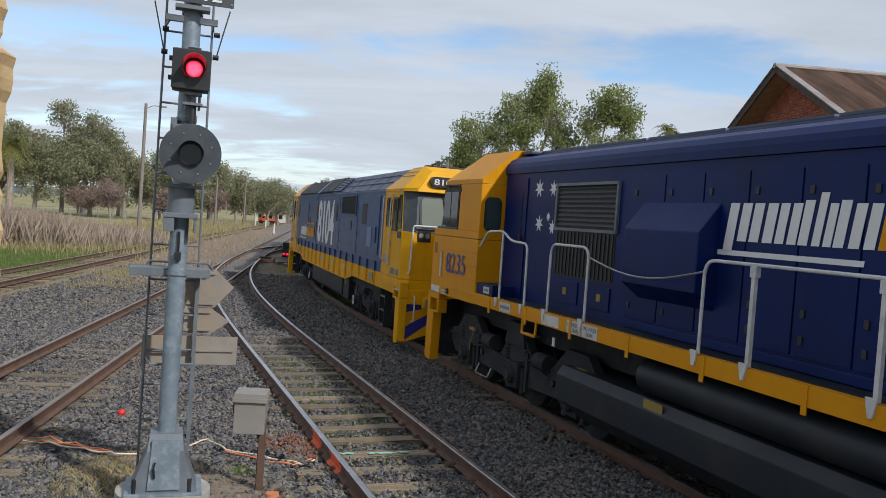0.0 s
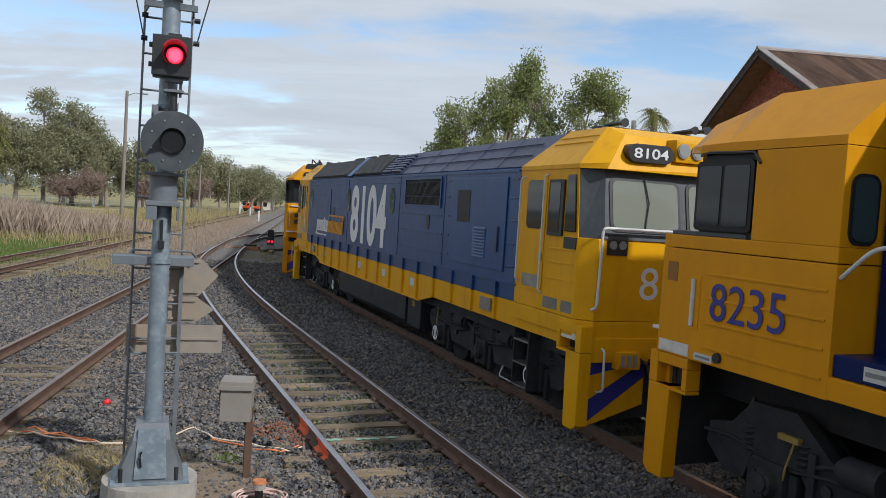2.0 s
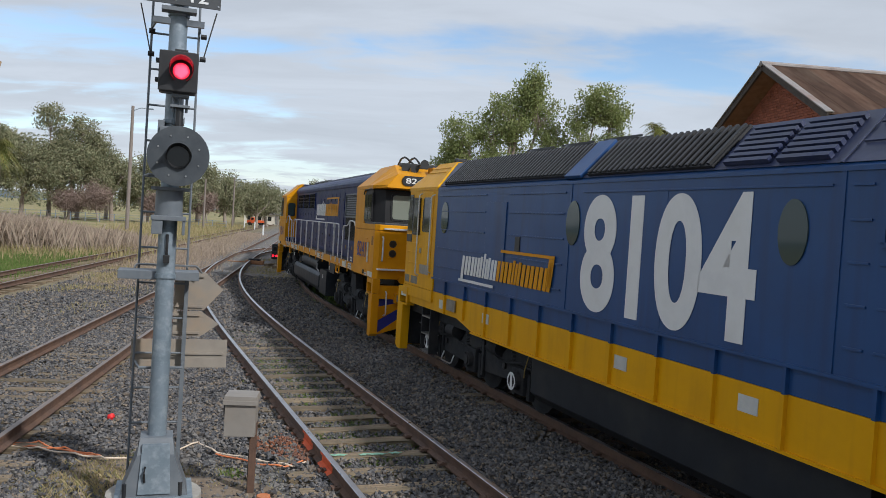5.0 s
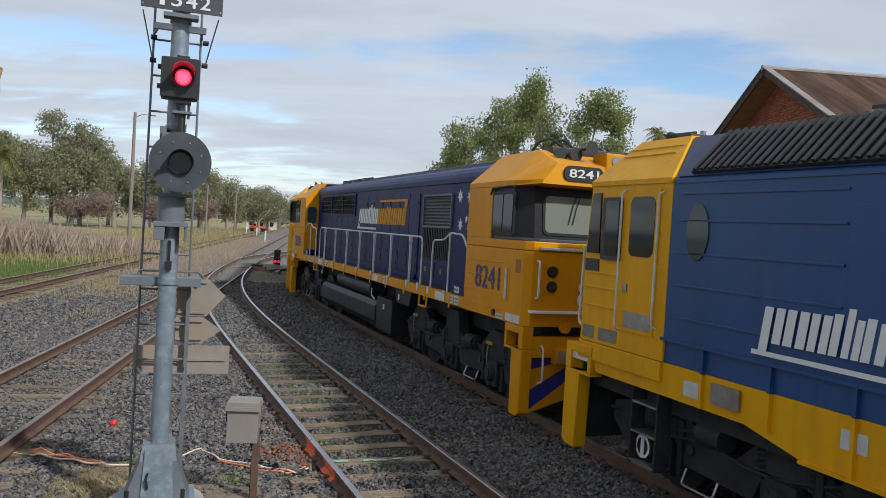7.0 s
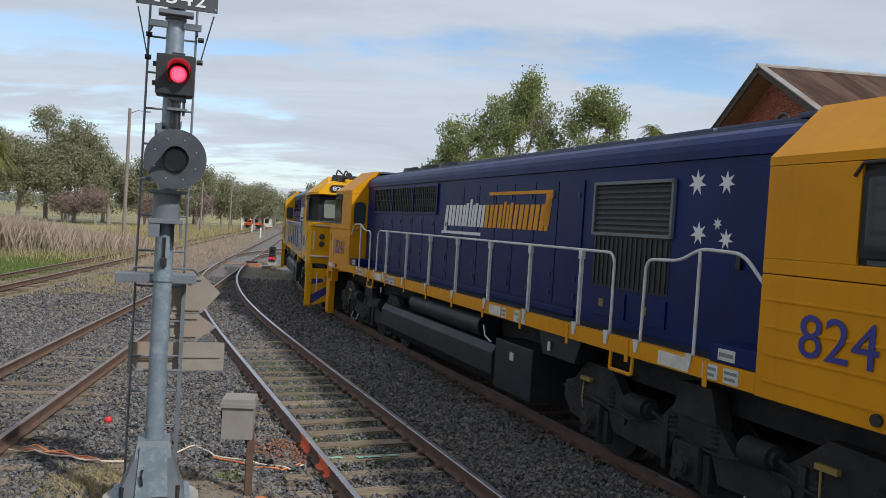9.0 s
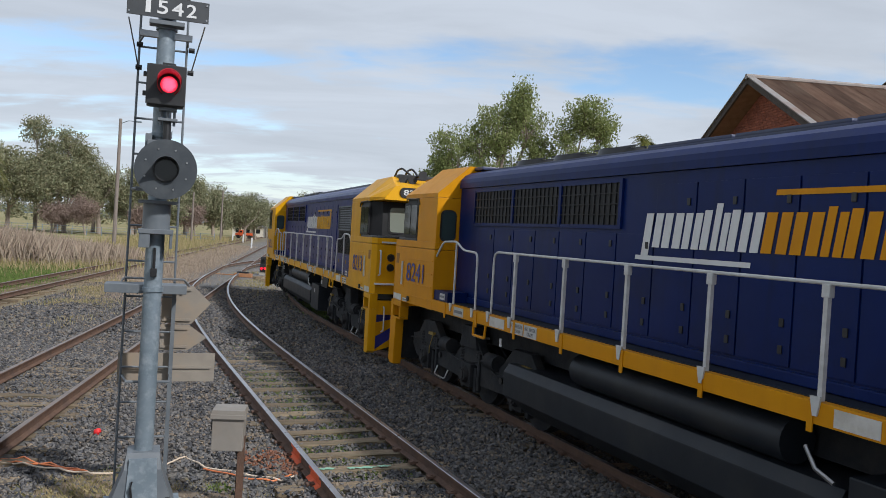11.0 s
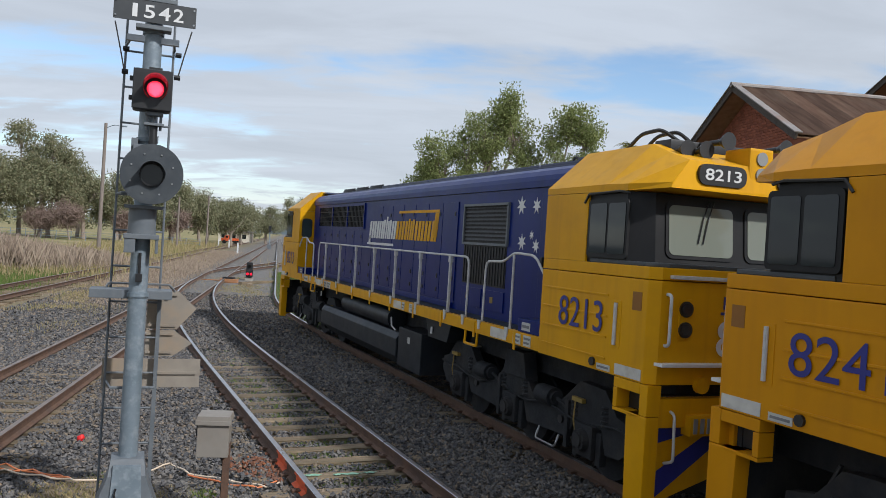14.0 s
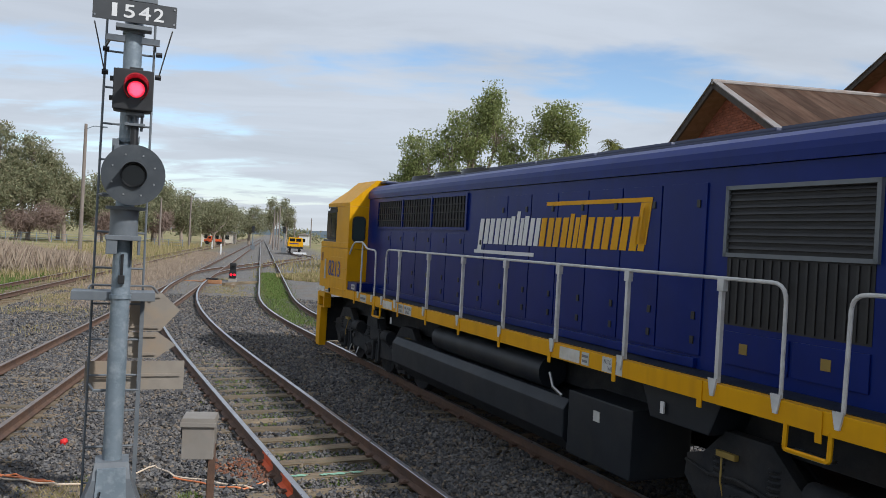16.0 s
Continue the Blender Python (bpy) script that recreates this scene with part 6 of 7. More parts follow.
    for z in (4.60, 3.1, 1.2):
        part("ladder_tie", tube([(-0.25, ly, z), (-0.2, 0.1, z), (0.2, 0.1, z), (0.21, ly, z)], 0.014, 6), GREY_PAINT, s)
    for sx in (-1, 1):
        part("hand_loop", tube([(sx * 0.35, 0.0, 4.72), (sx * 0.30, 0.25, 4.52), (sx * 0.26, ly, 4.35)], 0.007, 6), STEEL, s)
        for z in (4.33, 4.56):
            part("rod_clamp", rod((sx * 0.25 - 0.03, ly - 0.02, z), (sx * 0.25 + 0.03, ly - 0.02, z), 0.026, seg=8), BLACK, s)
    # foot tray
    tr = part("foot_tray", box(-0.44, 0.32, 0.06, 0.40, 2.075, 2.16, 0.006), GREY_PAINT, s)
    part("tray_rail", tube(curve_pts([(-0.30, 0.40, 2.16), (-0.28, 0.40, 2.20), (0.30, 0.40, 2.20), (0.36, 0.42, 2.13)], 0.02), 0.012, 6), STEEL, tr)
    # back of the boards fixed to the ladder
    yb = 0.53
    for z0, z1, tip, wx in ((1.73, 2.13, 1.95, 0.59), (1.45, 1.72, 1.585, 0.565)):
        b = part("arrow_board", prism([(0.10, z0), (wx - 0.19, z0), (wx, tip), (wx - 0.19, z1), (0.10, z1)], yb, yb + 0.006, "y"), TAN_PANEL, s, "back of a pointed aluminium board")
        for z in (z0 + 0.04, z1 - 0.04):
            part("board_rail", box(0.10, wx - 0.20, yb - 0.02, yb, z - 0.012, z + 0.012), TAN_PANEL, b)
    b = part("board", box(-0.30, 0.66, yb, yb + 0.006, 1.12, 1.42, 0.002), TAN_PANEL, s, "back of a rectangular aluminium board")
    part("board_rail", box(-0.28, 0.62, yb - 0.02, yb, 1.26, 1.285), TAN_PANEL, b)
    return s


main_signal()


def junction_box():
    j = thing("junction_box", pose(-1.85, 8.66, 0, 0, 0, 6), "pale grey trackside junction box on a rusty angle post", "junction box")
    part("post", prism([(0.10, -0.02), (0.17, -0.02), (0.17, 0.05), (0.155, 0.05), (0.155, -0.008), (0.10, -0.008)], -0.45, 0.55, "z"), RUSTY, j, "rusty angle-iron post")
    part("body", box(-0.16, 0.16, -0.16, 0.14, 0.43, 0.80, 0.008), BOX_PAINT, j)
    part("lid", prism([(-0.178, 0.80), (0.178, 0.80), (0.178, 0.815), (0.165, 0.86), (-0.165, 0.86), (-0.178, 0.815)], -0.18, 0.15, "y", 0.004), BOX_PAINT, j)
    part("lid_lip", box(-0.18, 0.18, -0.19, -0.178, 0.77, 0.815, 0.003), BOX_PAINT, j)
    part("latch", box(-0.185, -0.16, -0.05, 0.0, 0.62, 0.74, 0.004), BLACK, j)
    for x, dx in ((0.05, 0.03), (0.08, 0.0), (0.10, -0.03)):
        part("cable_tail", tube([(x, 0.02, 0.44), (x + dx + 0.03, 0.01, 0.32), (x + 0.05, 0.02, 0.15), (x + 0.05, 0.03, -0.25)], 0.012, 6), BLACK, j)


junction_box()

CABLE_ORANGE = mat("orange_cable_sheath", (0.62, 0.16, 0.05), (0.68, 0.22, 0.08), 8, 0.5)
CABLE_CREAM = mat("cream_cable_sheath", (0.60, 0.48, 0.36), (0.66, 0.54, 0.42), 8, 0.5)
TERRACOTTA = mat("orange_post_cap", (0.50, 0.15, 0.05), (0.56, 0.20, 0.08), 8, 0.6, dirt=(0.3, 0.15, 0.08), dirt_amount=0.5)


def cable(pts, material, label, r=0.011, lift=-0.185):
    p = []
    rn = random.Random(len(pts))
    for (x0, y0), (x1, y1) in zip(pts, pts[1:]):
        for k in range(6):
            u = k / 6
            p.append((x0 + (x1 - x0) * u + 0.012 * math.sin(7 * u + x0), y0 + (y1 - y0) * u + 0.03 * math.sin(3.1 * u + 2 * x0), lift + 0.012 * math.sin(5 * u + x0)))
    p.append((*pts[-1], lift))
    tagged(part("cable", tube(p, r, 7), material), label, "cable", "cables on the ballast")


cable([(-5.0, 9.86), (-4.6, 9.98), (-4.1, 9.70), (-3.66, 9.56)], CABLE_ORANGE, "loose orange cable lying over the ballast")
cable([(-5.0, 9.80), (-4.5, 9.75), (-4.0, 9.62), (-3.6, 9.50), (-2.9, 9.7)], CABLE_CREAM, "loose pale cable lying over the ballast")
cable([(-4.98, 9.90), (-4.6, 9.78), (-4.2, 9.82), (-3.75, 9.6)], CABLE_ORANGE, "second loose orange cable over the ballast")
cable([(-3.04, 9.6), (-2.75, 10.35), (-2.4, 9.95), (-1.8, 9.75), (-1.4, 9.62), (-1.16, 10.0), (-1.03, 10.12)], CABLE_CREAM, "pale cable running to the painted rail")
cable([(-2.4, 9.90), (-1.85, 9.62), (-1.5, 9.58), (-1.25, 9.9), (-1.06, 10.05)], CABLE_ORANGE, "orange cable running to the painted rail")


def capped_post():
    c = thing("marker_post", pose(-1.46, 8.06, 0), "short post with an orange plastic cap in coiled cable", "post")
    part("stem", rod((0, 0, -0.4), (0, 0, -0.05), 0.04, seg=14), BLACK, c)
    part("collar", rod((0, 0, -0.11), (0, 0, -0.05), 0.066, seg=20), CONCRETE, c)
    part("cap", rod((0, 0, -0.05), (0, 0, -0.02), 0.072, 0.066, 22), TERRACOTTA, c, "orange plastic cap")


capped_post()
PINK_CABLE = mat("pale_pink_cable_sheath", (0.62, 0.42, 0.36), (0.68, 0.5, 0.44), 8, 0.5)
for k in range(5):
    r0 = 0.17 + 0.025 * k
    pts = [(-1.44 + r0 * math.cos(a * 0.3 + k), 8.0 + r0 * 0.8 * math.sin(a * 0.3 + k), -0.20 + 0.012 * k + 0.01 * math.sin(a)) for a in range(0, 22)]
    tagged(part("cable_coil", tube(pts, 0.009, 6), PINK_CABLE), "loop of pale pink cable round the post", "cable", "cables on the ballast")

# paint marks for the track workers
MARK_GREEN = mat("pale_green_marking_paint", (0.22, 0.42, 0.30), (0.30, 0.5, 0.38), 9, 0.8)
mid_left = offset_line(MID_LINE, -0.752)


def painted_rail(y0, y1):
    pts = [p for p in mid_left if y0 <= p.y <= y1]
    vs, fs = [], []
    form = [(-0.075, -0.15), (-0.0165, -0.120), (-0.0145, -0.047), (-0.0405, -0.036), (-0.0405, -0.008)]
    for i, p in enumerate(pts):
        t = (pts[min(i + 1, len(pts) - 1)] - pts[max(i - 1, 0)]).normalized()
        for a, b in form:
            vs.append((p.x + t.y * a, p.y - t.x * a, b))
    n = len(form)
    for i in range(len(pts) - 1):
        for k in range(n - 1):
            fs.append((i * n + k, i * n + k + 1, (i + 1) * n + k + 1, (i + 1) * n + k))
    o = mesh_from("paint_mark", vs, fs, ORANGE_PAINT)
    o.modifiers.new("thick", "SOLIDIFY").thickness = 0.002
    tagged(o, "bright orange spray paint on the rail's side", "paint mark", "paint marks")


painted_rail(9.1, 9.75)
painted_rail(10.0, 10.75)
for x, y, w in ((-0.92, 10.08, 0.22), (-0.62, 10.16, 0.10), (-0.45, 10.22, 0.26), (-0.22, 10.32, 0.16)):
    bm = bmesh.new()
    add_prism(bm, [(x + w * 0.5 * math.cos(a) * (1 + 0.25 * math.sin(3 * a + x)), y + 0.035 * math.sin(a) * (1 + 0.4 * math.sin(5 * a)) + 0.3 * w * 0.5 * math.cos(a)) for a in [k * math.pi / 9 for k in range(18)]], -0.166, -0.160, "z")
    tagged(part("paint_mark", bm, MARK_GREEN), "streak of pale green spray paint on a sleeper", "paint mark", "paint marks")
bm = bmesh.new()
bmesh.ops.create_icosphere(bm, subdivisions=2, radius=0.05)
for v in bm.verts:
    v.co *= 1 + 0.35 * noise.noise(v.co * 40)
tagged(part("litter", bm, mat("red_plastic_litter", (0.6, 0.02, 0.02), rough=0.5), at=pose(-4.22, 11.3, -0.17)), "crumpled scrap of bright red plastic", "litter")


def dwarf_signal(x, y):
    d = thing("dwarf_signal", pose(x, y, 0, 0, 0, 9), "low black dwarf signal showing two red lights", "railway signal")
    part("foot", box(-0.25, 0.25, -0.15, 0.3, -0.5, -0.02, 0.02), CONCRETE, d)
    part("body", box(-0.19, 0.19, -0.16, 0.16, 0.0, 0.92, 0.04), BLACK, d)
    part("face", box(-0.21, 0.21, -0.19, -0.16, 0.0, 0.45, 0.05), BLACK, d)
    for sx in (-0.105, 0.105):
        part("lens", rod((sx, -0.19, 0.2), (sx, -0.20, 0.2), 0.075, seg=18), RED_GLOW, d, "glowing red lens")
        part("light_hood", hood(0.09, 0.16, -0.19, sx, 0.2, 0.8), BLACK, d)
    part("upper_hood", hood(0.10, 0.18, -0.16, 0, 0.68, 0.8), BLACK, d)


dwarf_signal(-9.24, 50.2)
RUST_METAL = mat("rusted_point_gear", (0.30, 0.13, 0.06), (0.38, 0.2, 0.1), 6, 0.9)
g = thing("point_machine", pose(-9.9, 47.6, GROUND_Z), "rusty point machine beside the turnout", "point machine")
part("housing", box(-0.5, 0.5, -0.25, 0.25, 0, 0.22, 0.03), RUST_METAL, g)
part("cover", box(-0.35, 0.3, -0.2, 0.2, 0.22, 0.32, 0.03), GRIME, g)
part("rod", rod((-1.6, 0, 0.1), (-0.5, 0, 0.1), 0.03), RUST_METAL, g)
for x, y, l, a in ((-8.6, 47.2, 2.2, 70), (-8.0, 48.8, 1.8, 60), (-8.3, 45.4, 1.4, 95)):
    tagged(part("timber_baulk", box(-l / 2, l / 2, -0.11, 0.11, 0, 0.16, 0.015), SLEEPER, at=pose(x, y, GROUND_Z, 0, 0, a)), "old timber baulk lying by the turnout", "timber", "timbers by the turnout")


# ---- plants ----
GUM = island_mat("gum_leaves", [(0.18, 0.22, 0.08), (0.25, 0.29, 0.11), (0.33, 0.345, 0.16), (0.21, 0.25, 0.095)], 0.7, 3.0, 0.3, 0.4)
GUM_DARK = island_mat("dull_gum_leaves", [(0.16, 0.175, 0.10), (0.225, 0.235, 0.135), (0.31, 0.30, 0.185), (0.26, 0.23, 0.14)], 0.75, 3.0, 0.3, 0.35)
BARE = island_mat("bare_twigs", [(0.20, 0.145, 0.12), (0.27, 0.20, 0.165), (0.23, 0.165, 0.14)], 0.9, 3.0, 0.3)
PALM = island_mat("palm_fronds", [(0.10, 0.12, 0.03), (0.16, 0.17, 0.05), (0.24, 0.20, 0.06)], 0.6, 3.0, 0.3, 0.2)
REED = island_mat("dry_reeds", [(0.32, 0.25, 0.19), (0.41, 0.33, 0.25), (0.28, 0.215, 0.17), (0.45, 0.37, 0.28)], 0.9, 3.0, 0.3, 0.2)
STRAW = island_mat("straw_grass", [(0.38, 0.30, 0.16), (0.44, 0.36, 0.20), (0.30, 0.25, 0.12), (0.24, 0.24, 0.09)], 0.9, 3.0, 0.3, 0.25)
GREEN = island_mat("green_grass", [(0.10, 0.17, 0.035), (0.13, 0.20, 0.05), (0.16, 0.21, 0.065), (0.20, 0.19, 0.085)], 0.85, 3.0, 0.3, 0.25)


def leaf_cloud(name, centres, spreads, counts, size, material, parent, seed, droop=0.5, slim=0.22):
    """Many small leaves round the ends of the twigs."""
    g = np.random.default_rng(seed)
    c = np.concatenate([np.repeat(np.array([p]), n, 0) + np.clip(g.normal(0, 1, (n, 3)), -1.55, 1.55) * np.array(s) for p, s, n in zip(centres, spreads, counts)])
    n = len(c)
    d = g.normal(0, 1, (n, 3))
    d[:, 2] -= droop
    d /= np.linalg.norm(d, axis=1)[:, None]
    w = np.cross(d, g.normal(0, 1, (n, 3)))
    w /= np.linalg.norm(w, axis=1)[:, None]
    s = size * g.uniform(0.6, 1.35, (n, 1))
    v = np.stack([c - d * s * 0.5, c + w * s * slim, c + d * s * 0.5, c - w * s * slim], 1).reshape(-1, 3)
    f = np.arange(n * 4).reshape(-1, 4)
    return mesh_from(name, v, f, material, parent)


def tree(x, y, top, lobes, label, leaf=GUM, leaves=9000, size=0.38, trunk=0.3, seed=1, clump=0.55, kind_name="gum_tree"):
    """lobes: (dx, dy, z, rx, rz, share) in metres round the trunk."""
    t = thing(kind_name, pose(x, y, 0), label, "tree", "trees along the line")
    rn = random.Random(seed)
    bm = bmesh.new()
    z_fork = min(l[2] - l[4] for l in lobes) * 0.75 + 0.5
    lean = Vector((rn.uniform(-0.4, 0.4), rn.uniform(-0.4, 0.4), 0))
    base, fork = Vector((0, 0, -0.5)), Vector((0, 0, z_fork)) + lean
    add_rod(bm, base, fork, trunk, trunk * 0.72, 9)
    centres, spreads, shares = [], [], []
    for dx, dy, z, rx, rz, share in lobes:
        hub = Vector((dx, dy, z - 0.25 * rz))
        midp = fork.lerp(hub, 0.55) + Vector((rn.uniform(-0.4, 0.4), rn.uniform(-0.4, 0.4), rn.uniform(0, 0.5)))
        add_rod(bm, fork, midp, trunk * 0.5, trunk * 0.32, 7)
        add_rod(bm, midp, hub, trunk * 0.32, trunk * 0.2, 7)
        n = max(8, int(34 * share))
        for k in range(n):
            while True:
                u = Vector((rn.uniform(-1, 1), rn.uniform(-1, 1), rn.uniform(-1, 1)))
                if 0.25 < u.length < 1:
                    break
            u *= 0.75 + 0.35 * rn.random()
            tip = Vector((dx + u.x * rx, dy + u.y * rx, z + u.z * rz))
            add_rod(bm, hub.lerp(midp, rn.random() * 0.6), tip, trunk * 0.12, 0.015, 5)
            centres.append(tip)
            q = clump * rn.uniform(0.6, 1.35)
            spreads.append((q, q, q * rn.uniform(0.6, 1.2)))
            shares.append(q * q)
    part("trunk", bm, BARK, t, smooth=True)
    total = sum(shares)
    counts = [max(3, int(leaves * s / total)) for s in shares]
    tagged(leaf_cloud("crown", centres, spreads, counts, size, leaf, t, seed, 0.7 if leaf is not BARE else -0.4, 0.22 if leaf is not BARE else 0.035), kind="stuff")
    return t


# the big gum beyond the train and its smaller neighbour
tree(6.6, 70, 17, [(0.4, 0, 12.2, 2.2, 2.8, 1.4), (2.7, 0, 12.8, 1.7, 2.4, 0.9), (-1.6, 0, 11.0, 1.5, 1.9, 0.7), (-4.4, 0, 9.8, 1.5, 2.0, 0.9), (-5.1, 0.6, 8.0, 1.2, 1.5, 0.5), (4.0, 0, 10.2, 1.7, 2.1, 0.7), (1.7, 0, 14.8, 1.0, 1.5, 0.6), (-2.2, 0, 8.2, 2.6, 2.0, 1.0), (2.0, 0, 8.0, 2.8, 2.2, 1.0)],
     "tall grey-green gum tree with a ragged drooping crown", GUM, 34000, 0.25, 0.42, 3, 0.42)
tree(13.6, 68.5, 15, [(0.2, 0, 13.8, 1.5, 1.8, 0.9), (1.6, 0, 13.0, 1.1, 1.7, 0.7), (-0.6, 0, 10.6, 1.3, 2.0, 0.5), (1.6, 0, 10.0, 1.5, 1.8, 0.7), (-1.4, 0, 12.4, 0.9, 1.2, 0.35)],
     "slender gum tree with separate leafy tufts", GUM, 12500, 0.25, 0.25, 8, 0.37)
# the row to the west
WEST = [(-66, 119, 16, 6.5, 1.7, 41), (-61, 132, 19, 6.5, 1.8, 42), (-73, 122, 15, 6.5, 1.6, 43), (-53, 124, 10.5, 5.0, 1.2, 44), (-48, 140, 11.5, 5.0, 1.1, 45), (-57, 145, 12, 6, 1.1, 46), (-42, 136, 8.5, 4.5, 1.0, 47), (-34.5, 165, 8.5, 4.5, 0.9, 48), (-35, 178, 8.0, 4.5, 0.9, 49),
        (-62, 125, 13, 7.0, 1.7, 5), (-56, 128, 17, 6.5, 1.8, 6), (-50.5, 131, 11.8, 4.5, 1.1, 7), (-46, 133, 11.0, 4.0, 1.0, 9), (-70, 130, 14, 7, 1.5, 10), (-80, 134, 14, 7, 1.4, 21), (-40, 142, 10.0, 4.5, 1.0, 12),
        (-44, 158, 11.5, 5, 1.0, 13), (-37, 150, 9.2, 4.5, 1.0, 14), (-41, 172, 11, 5, 1.0, 15), (-38, 190, 10.5, 5.5, 1.0, 16), (-44, 205, 11, 6, 1.0, 18), (-36, 215, 10, 5, 0.9, 19), (-92, 140, 13, 8, 1.3, 22), (-34, 240, 14, 4, 0.8, 23), (-31.5, 255, 14.5, 3.4, 0.8, 24)]
for x, y, h, w, share, seed in WEST:
    rn = random.Random(seed)
    lobes = [(rn.uniform(-0.5, 0.5) * w, rn.uniform(-2, 2), h * rn.uniform(0.42, 0.66), w * rn.uniform(0.42, 0.6), h * rn.uniform(0.15, 0.22), 0.7) for k in range(5)]
    lobes += [(rn.uniform(-0.25, 0.35) * w, 0, h * 0.84, w * 0.34, h * 0.13, 0.6), (rn.uniform(0.3, 0.7) * w, 0, h * 0.72, w * 0.26, h * 0.10, 0.35)]
    tree(x, y, h, lobes, "dull green gum tree in a row beyond the tracks", GUM_DARK, int(7800 * share), 0.40, 0.38, seed, 0.60)
for x, y, h, w, seed in ((-48.5, 121, 5.8, 3.4, 31), (-37.0, 138, 5.6, 3.2, 32), (-54, 122, 4.2, 3.5, 33), (-43, 126, 4.4, 2.8, 34)):
    rn = random.Random(seed)
    lobes = [(rn.uniform(-0.4, 0.4) * w, 0, h * rn.uniform(0.5, 0.75), w * 0.5, h * 0.24, 0.8) for k in range(4)]
    tree(x, y, h, lobes, "leafless winter tree with fine purplish twigs", BARE, 5200, 0.8, 0.16, seed, 0.5, "bare_tree")


def palm(x, y, top, spread, label, seed):
    p = thing("palm_tree", pose(x, y, 0), label, "tree", "palms")
    bm = bmesh.new()
    for k in range(12):
        z0, z1 = -0.4 + (top + 0.2) * k / 12, -0.4 + (top + 0.2) * (k + 1) / 12
        add_rod(bm, (0, 0, z0), (0, 0, z1), 0.34 - 0.008 * k, 0.30 - 0.008 * k, 10)
    part("trunk", bm, BARK, p)
    rn = random.Random(seed)
    vs, fs = [], []
    for k in range(42):
        a, up = rn.uniform(0, 6.28), rn.uniform(-0.9, 1.2)
        d = Vector((math.cos(a), math.sin(a), 0))
        side = Vector((-d.y, d.x, 0))
        prev = None
        for i in range(11):
            u = i / 10
            c = Vector((0, 0, top)) + d * spread * u * (1 - 0.15 * abs(up)) + Vector((0, 0, spread * (up * u * 0.8 - 0.75 * u * u)))
            if i:
                for sgn in (-1, 1):
                    tip = c + side * sgn * spread * 0.26 * math.sin(math.pi * min(0.96, u + 0.08)) + d * 0.22 * spread * 0.5 - Vector((0, 0, 0.12 * spread))
                    b = len(vs)
                    vs += [tuple(prev), tuple(prev.lerp(c, 0.6)), tuple(tip)]
                    fs.append((b, b + 1, b + 2))
            prev = c
    o = mesh_from("fronds", vs, fs, PALM, p)
    tagged(o, kind="stuff")


palm(-37.4, 71.0, 7.2, 2.2, "old palm with a shaggy head of fronds", 4)
palm(16.2, 58.0, 10.6, 1.5, "palm head showing above the train's roof", 9)


def blades(name, label, n, where, height, lean, width, material, seed):
    """Upright blades; where(rng, n) gives x, y and a height factor."""
    g = np.random.default_rng(seed)
    x, y, k = where(g, n)
    n = len(x)
    z = np.array([ground_height(a, b) for a, b in zip(x, y)])
    h = height * k * g.uniform(0.5, 1.3, n)
    a = g.uniform(0, 2 * np.pi, n)
    dx, dy = np.cos(a), np.sin(a)
    l = h * lean * g.uniform(0, 1, n)
    w = width * g.uniform(0.6, 1.3, n)
    v = np.stack([np.stack([x - dy * w, y + dx * w, z - 0.02], 1), np.stack([x + dy * w, y - dx * w, z - 0.02], 1),
                  np.stack([x + dx * l * 0.45 + dy * w * 0.6, y + dy * l * 0.45 - dx * w * 0.6, z + h * 0.6], 1), np.stack([x + dx * l, y + dy * l, z + h], 1)], 1).reshape(-1, 3)
    b = np.arange(n) * 4
    f = np.concatenate([np.stack([b, b + 1, b + 2], 1), np.stack([b, b + 2, b + 3], 1)])
    return tagged(mesh_from(name, v, f, material), label, "grass", kind="stuff")


def disc(cx, cy, r, fall=1.0):
    def where(g, n):
        rr, a = r * np.sqrt(g.uniform(0, 1, n)), g.uniform(0, 2 * np.pi, n)
        return cx + rr * np.cos(a), cy + rr * np.sin(a), 1 - 0.5 * rr / r
    return where


def band(points, half, patchy=0.0):
    """Along a line of (x, y, height factor)."""
    p = np.array(points)

    def where(g, n):
        u = g.uniform(0, len(p) - 1, n)
        i = u.astype(int)
        q = p[i] + (p[np.minimum(i + 1, len(p) - 1)] - p[i]) * (u - i)[:, None]
        x, y = q[:, 0] + g.normal(0, half, n), q[:, 1] + g.normal(0, half, n)
        if patchy:
            keep = np.array([noise.noise((a * 0.5, b * 0.3, 7)) > patchy - 0.5 for a, b in zip(x, y)])
            return x[keep], y[keep], q[keep, 2]
        return x, y, q[:, 2]
    return where


blades("reed_thicket", "thicket of tall dry pinkish reeds on the bank", 42000, band([(-46, 40, 1.0), (-34, 43, 1.0), (-27, 46, 0.95), (-24, 49, 0.75), (-23.5, 56, 0.45), (-24, 64, 0.25)], 2.1), 1.9, 0.45, 0.008, REED, 1)
REED_TOPS = [(-46 + 12 * u + gx, 40 + 3 * u + gy, 1.5) for u, gx, gy in [(random.Random(k).random(), random.Random(k + 500).uniform(-2, 2), random.Random(k + 900).uniform(-2.5, 2.5)) for k in range(60)]]
REED_TOPS += [(-34 + 10 * u + gx, 43 + 6 * u + gy, 1.45 - 0.55 * u) for u, gx, gy in [(random.Random(k).random(), random.Random(k + 500).uniform(-1.6, 1.6), random.Random(k + 900).uniform(-2.5, 2.5)) for k in range(60, 130)]]
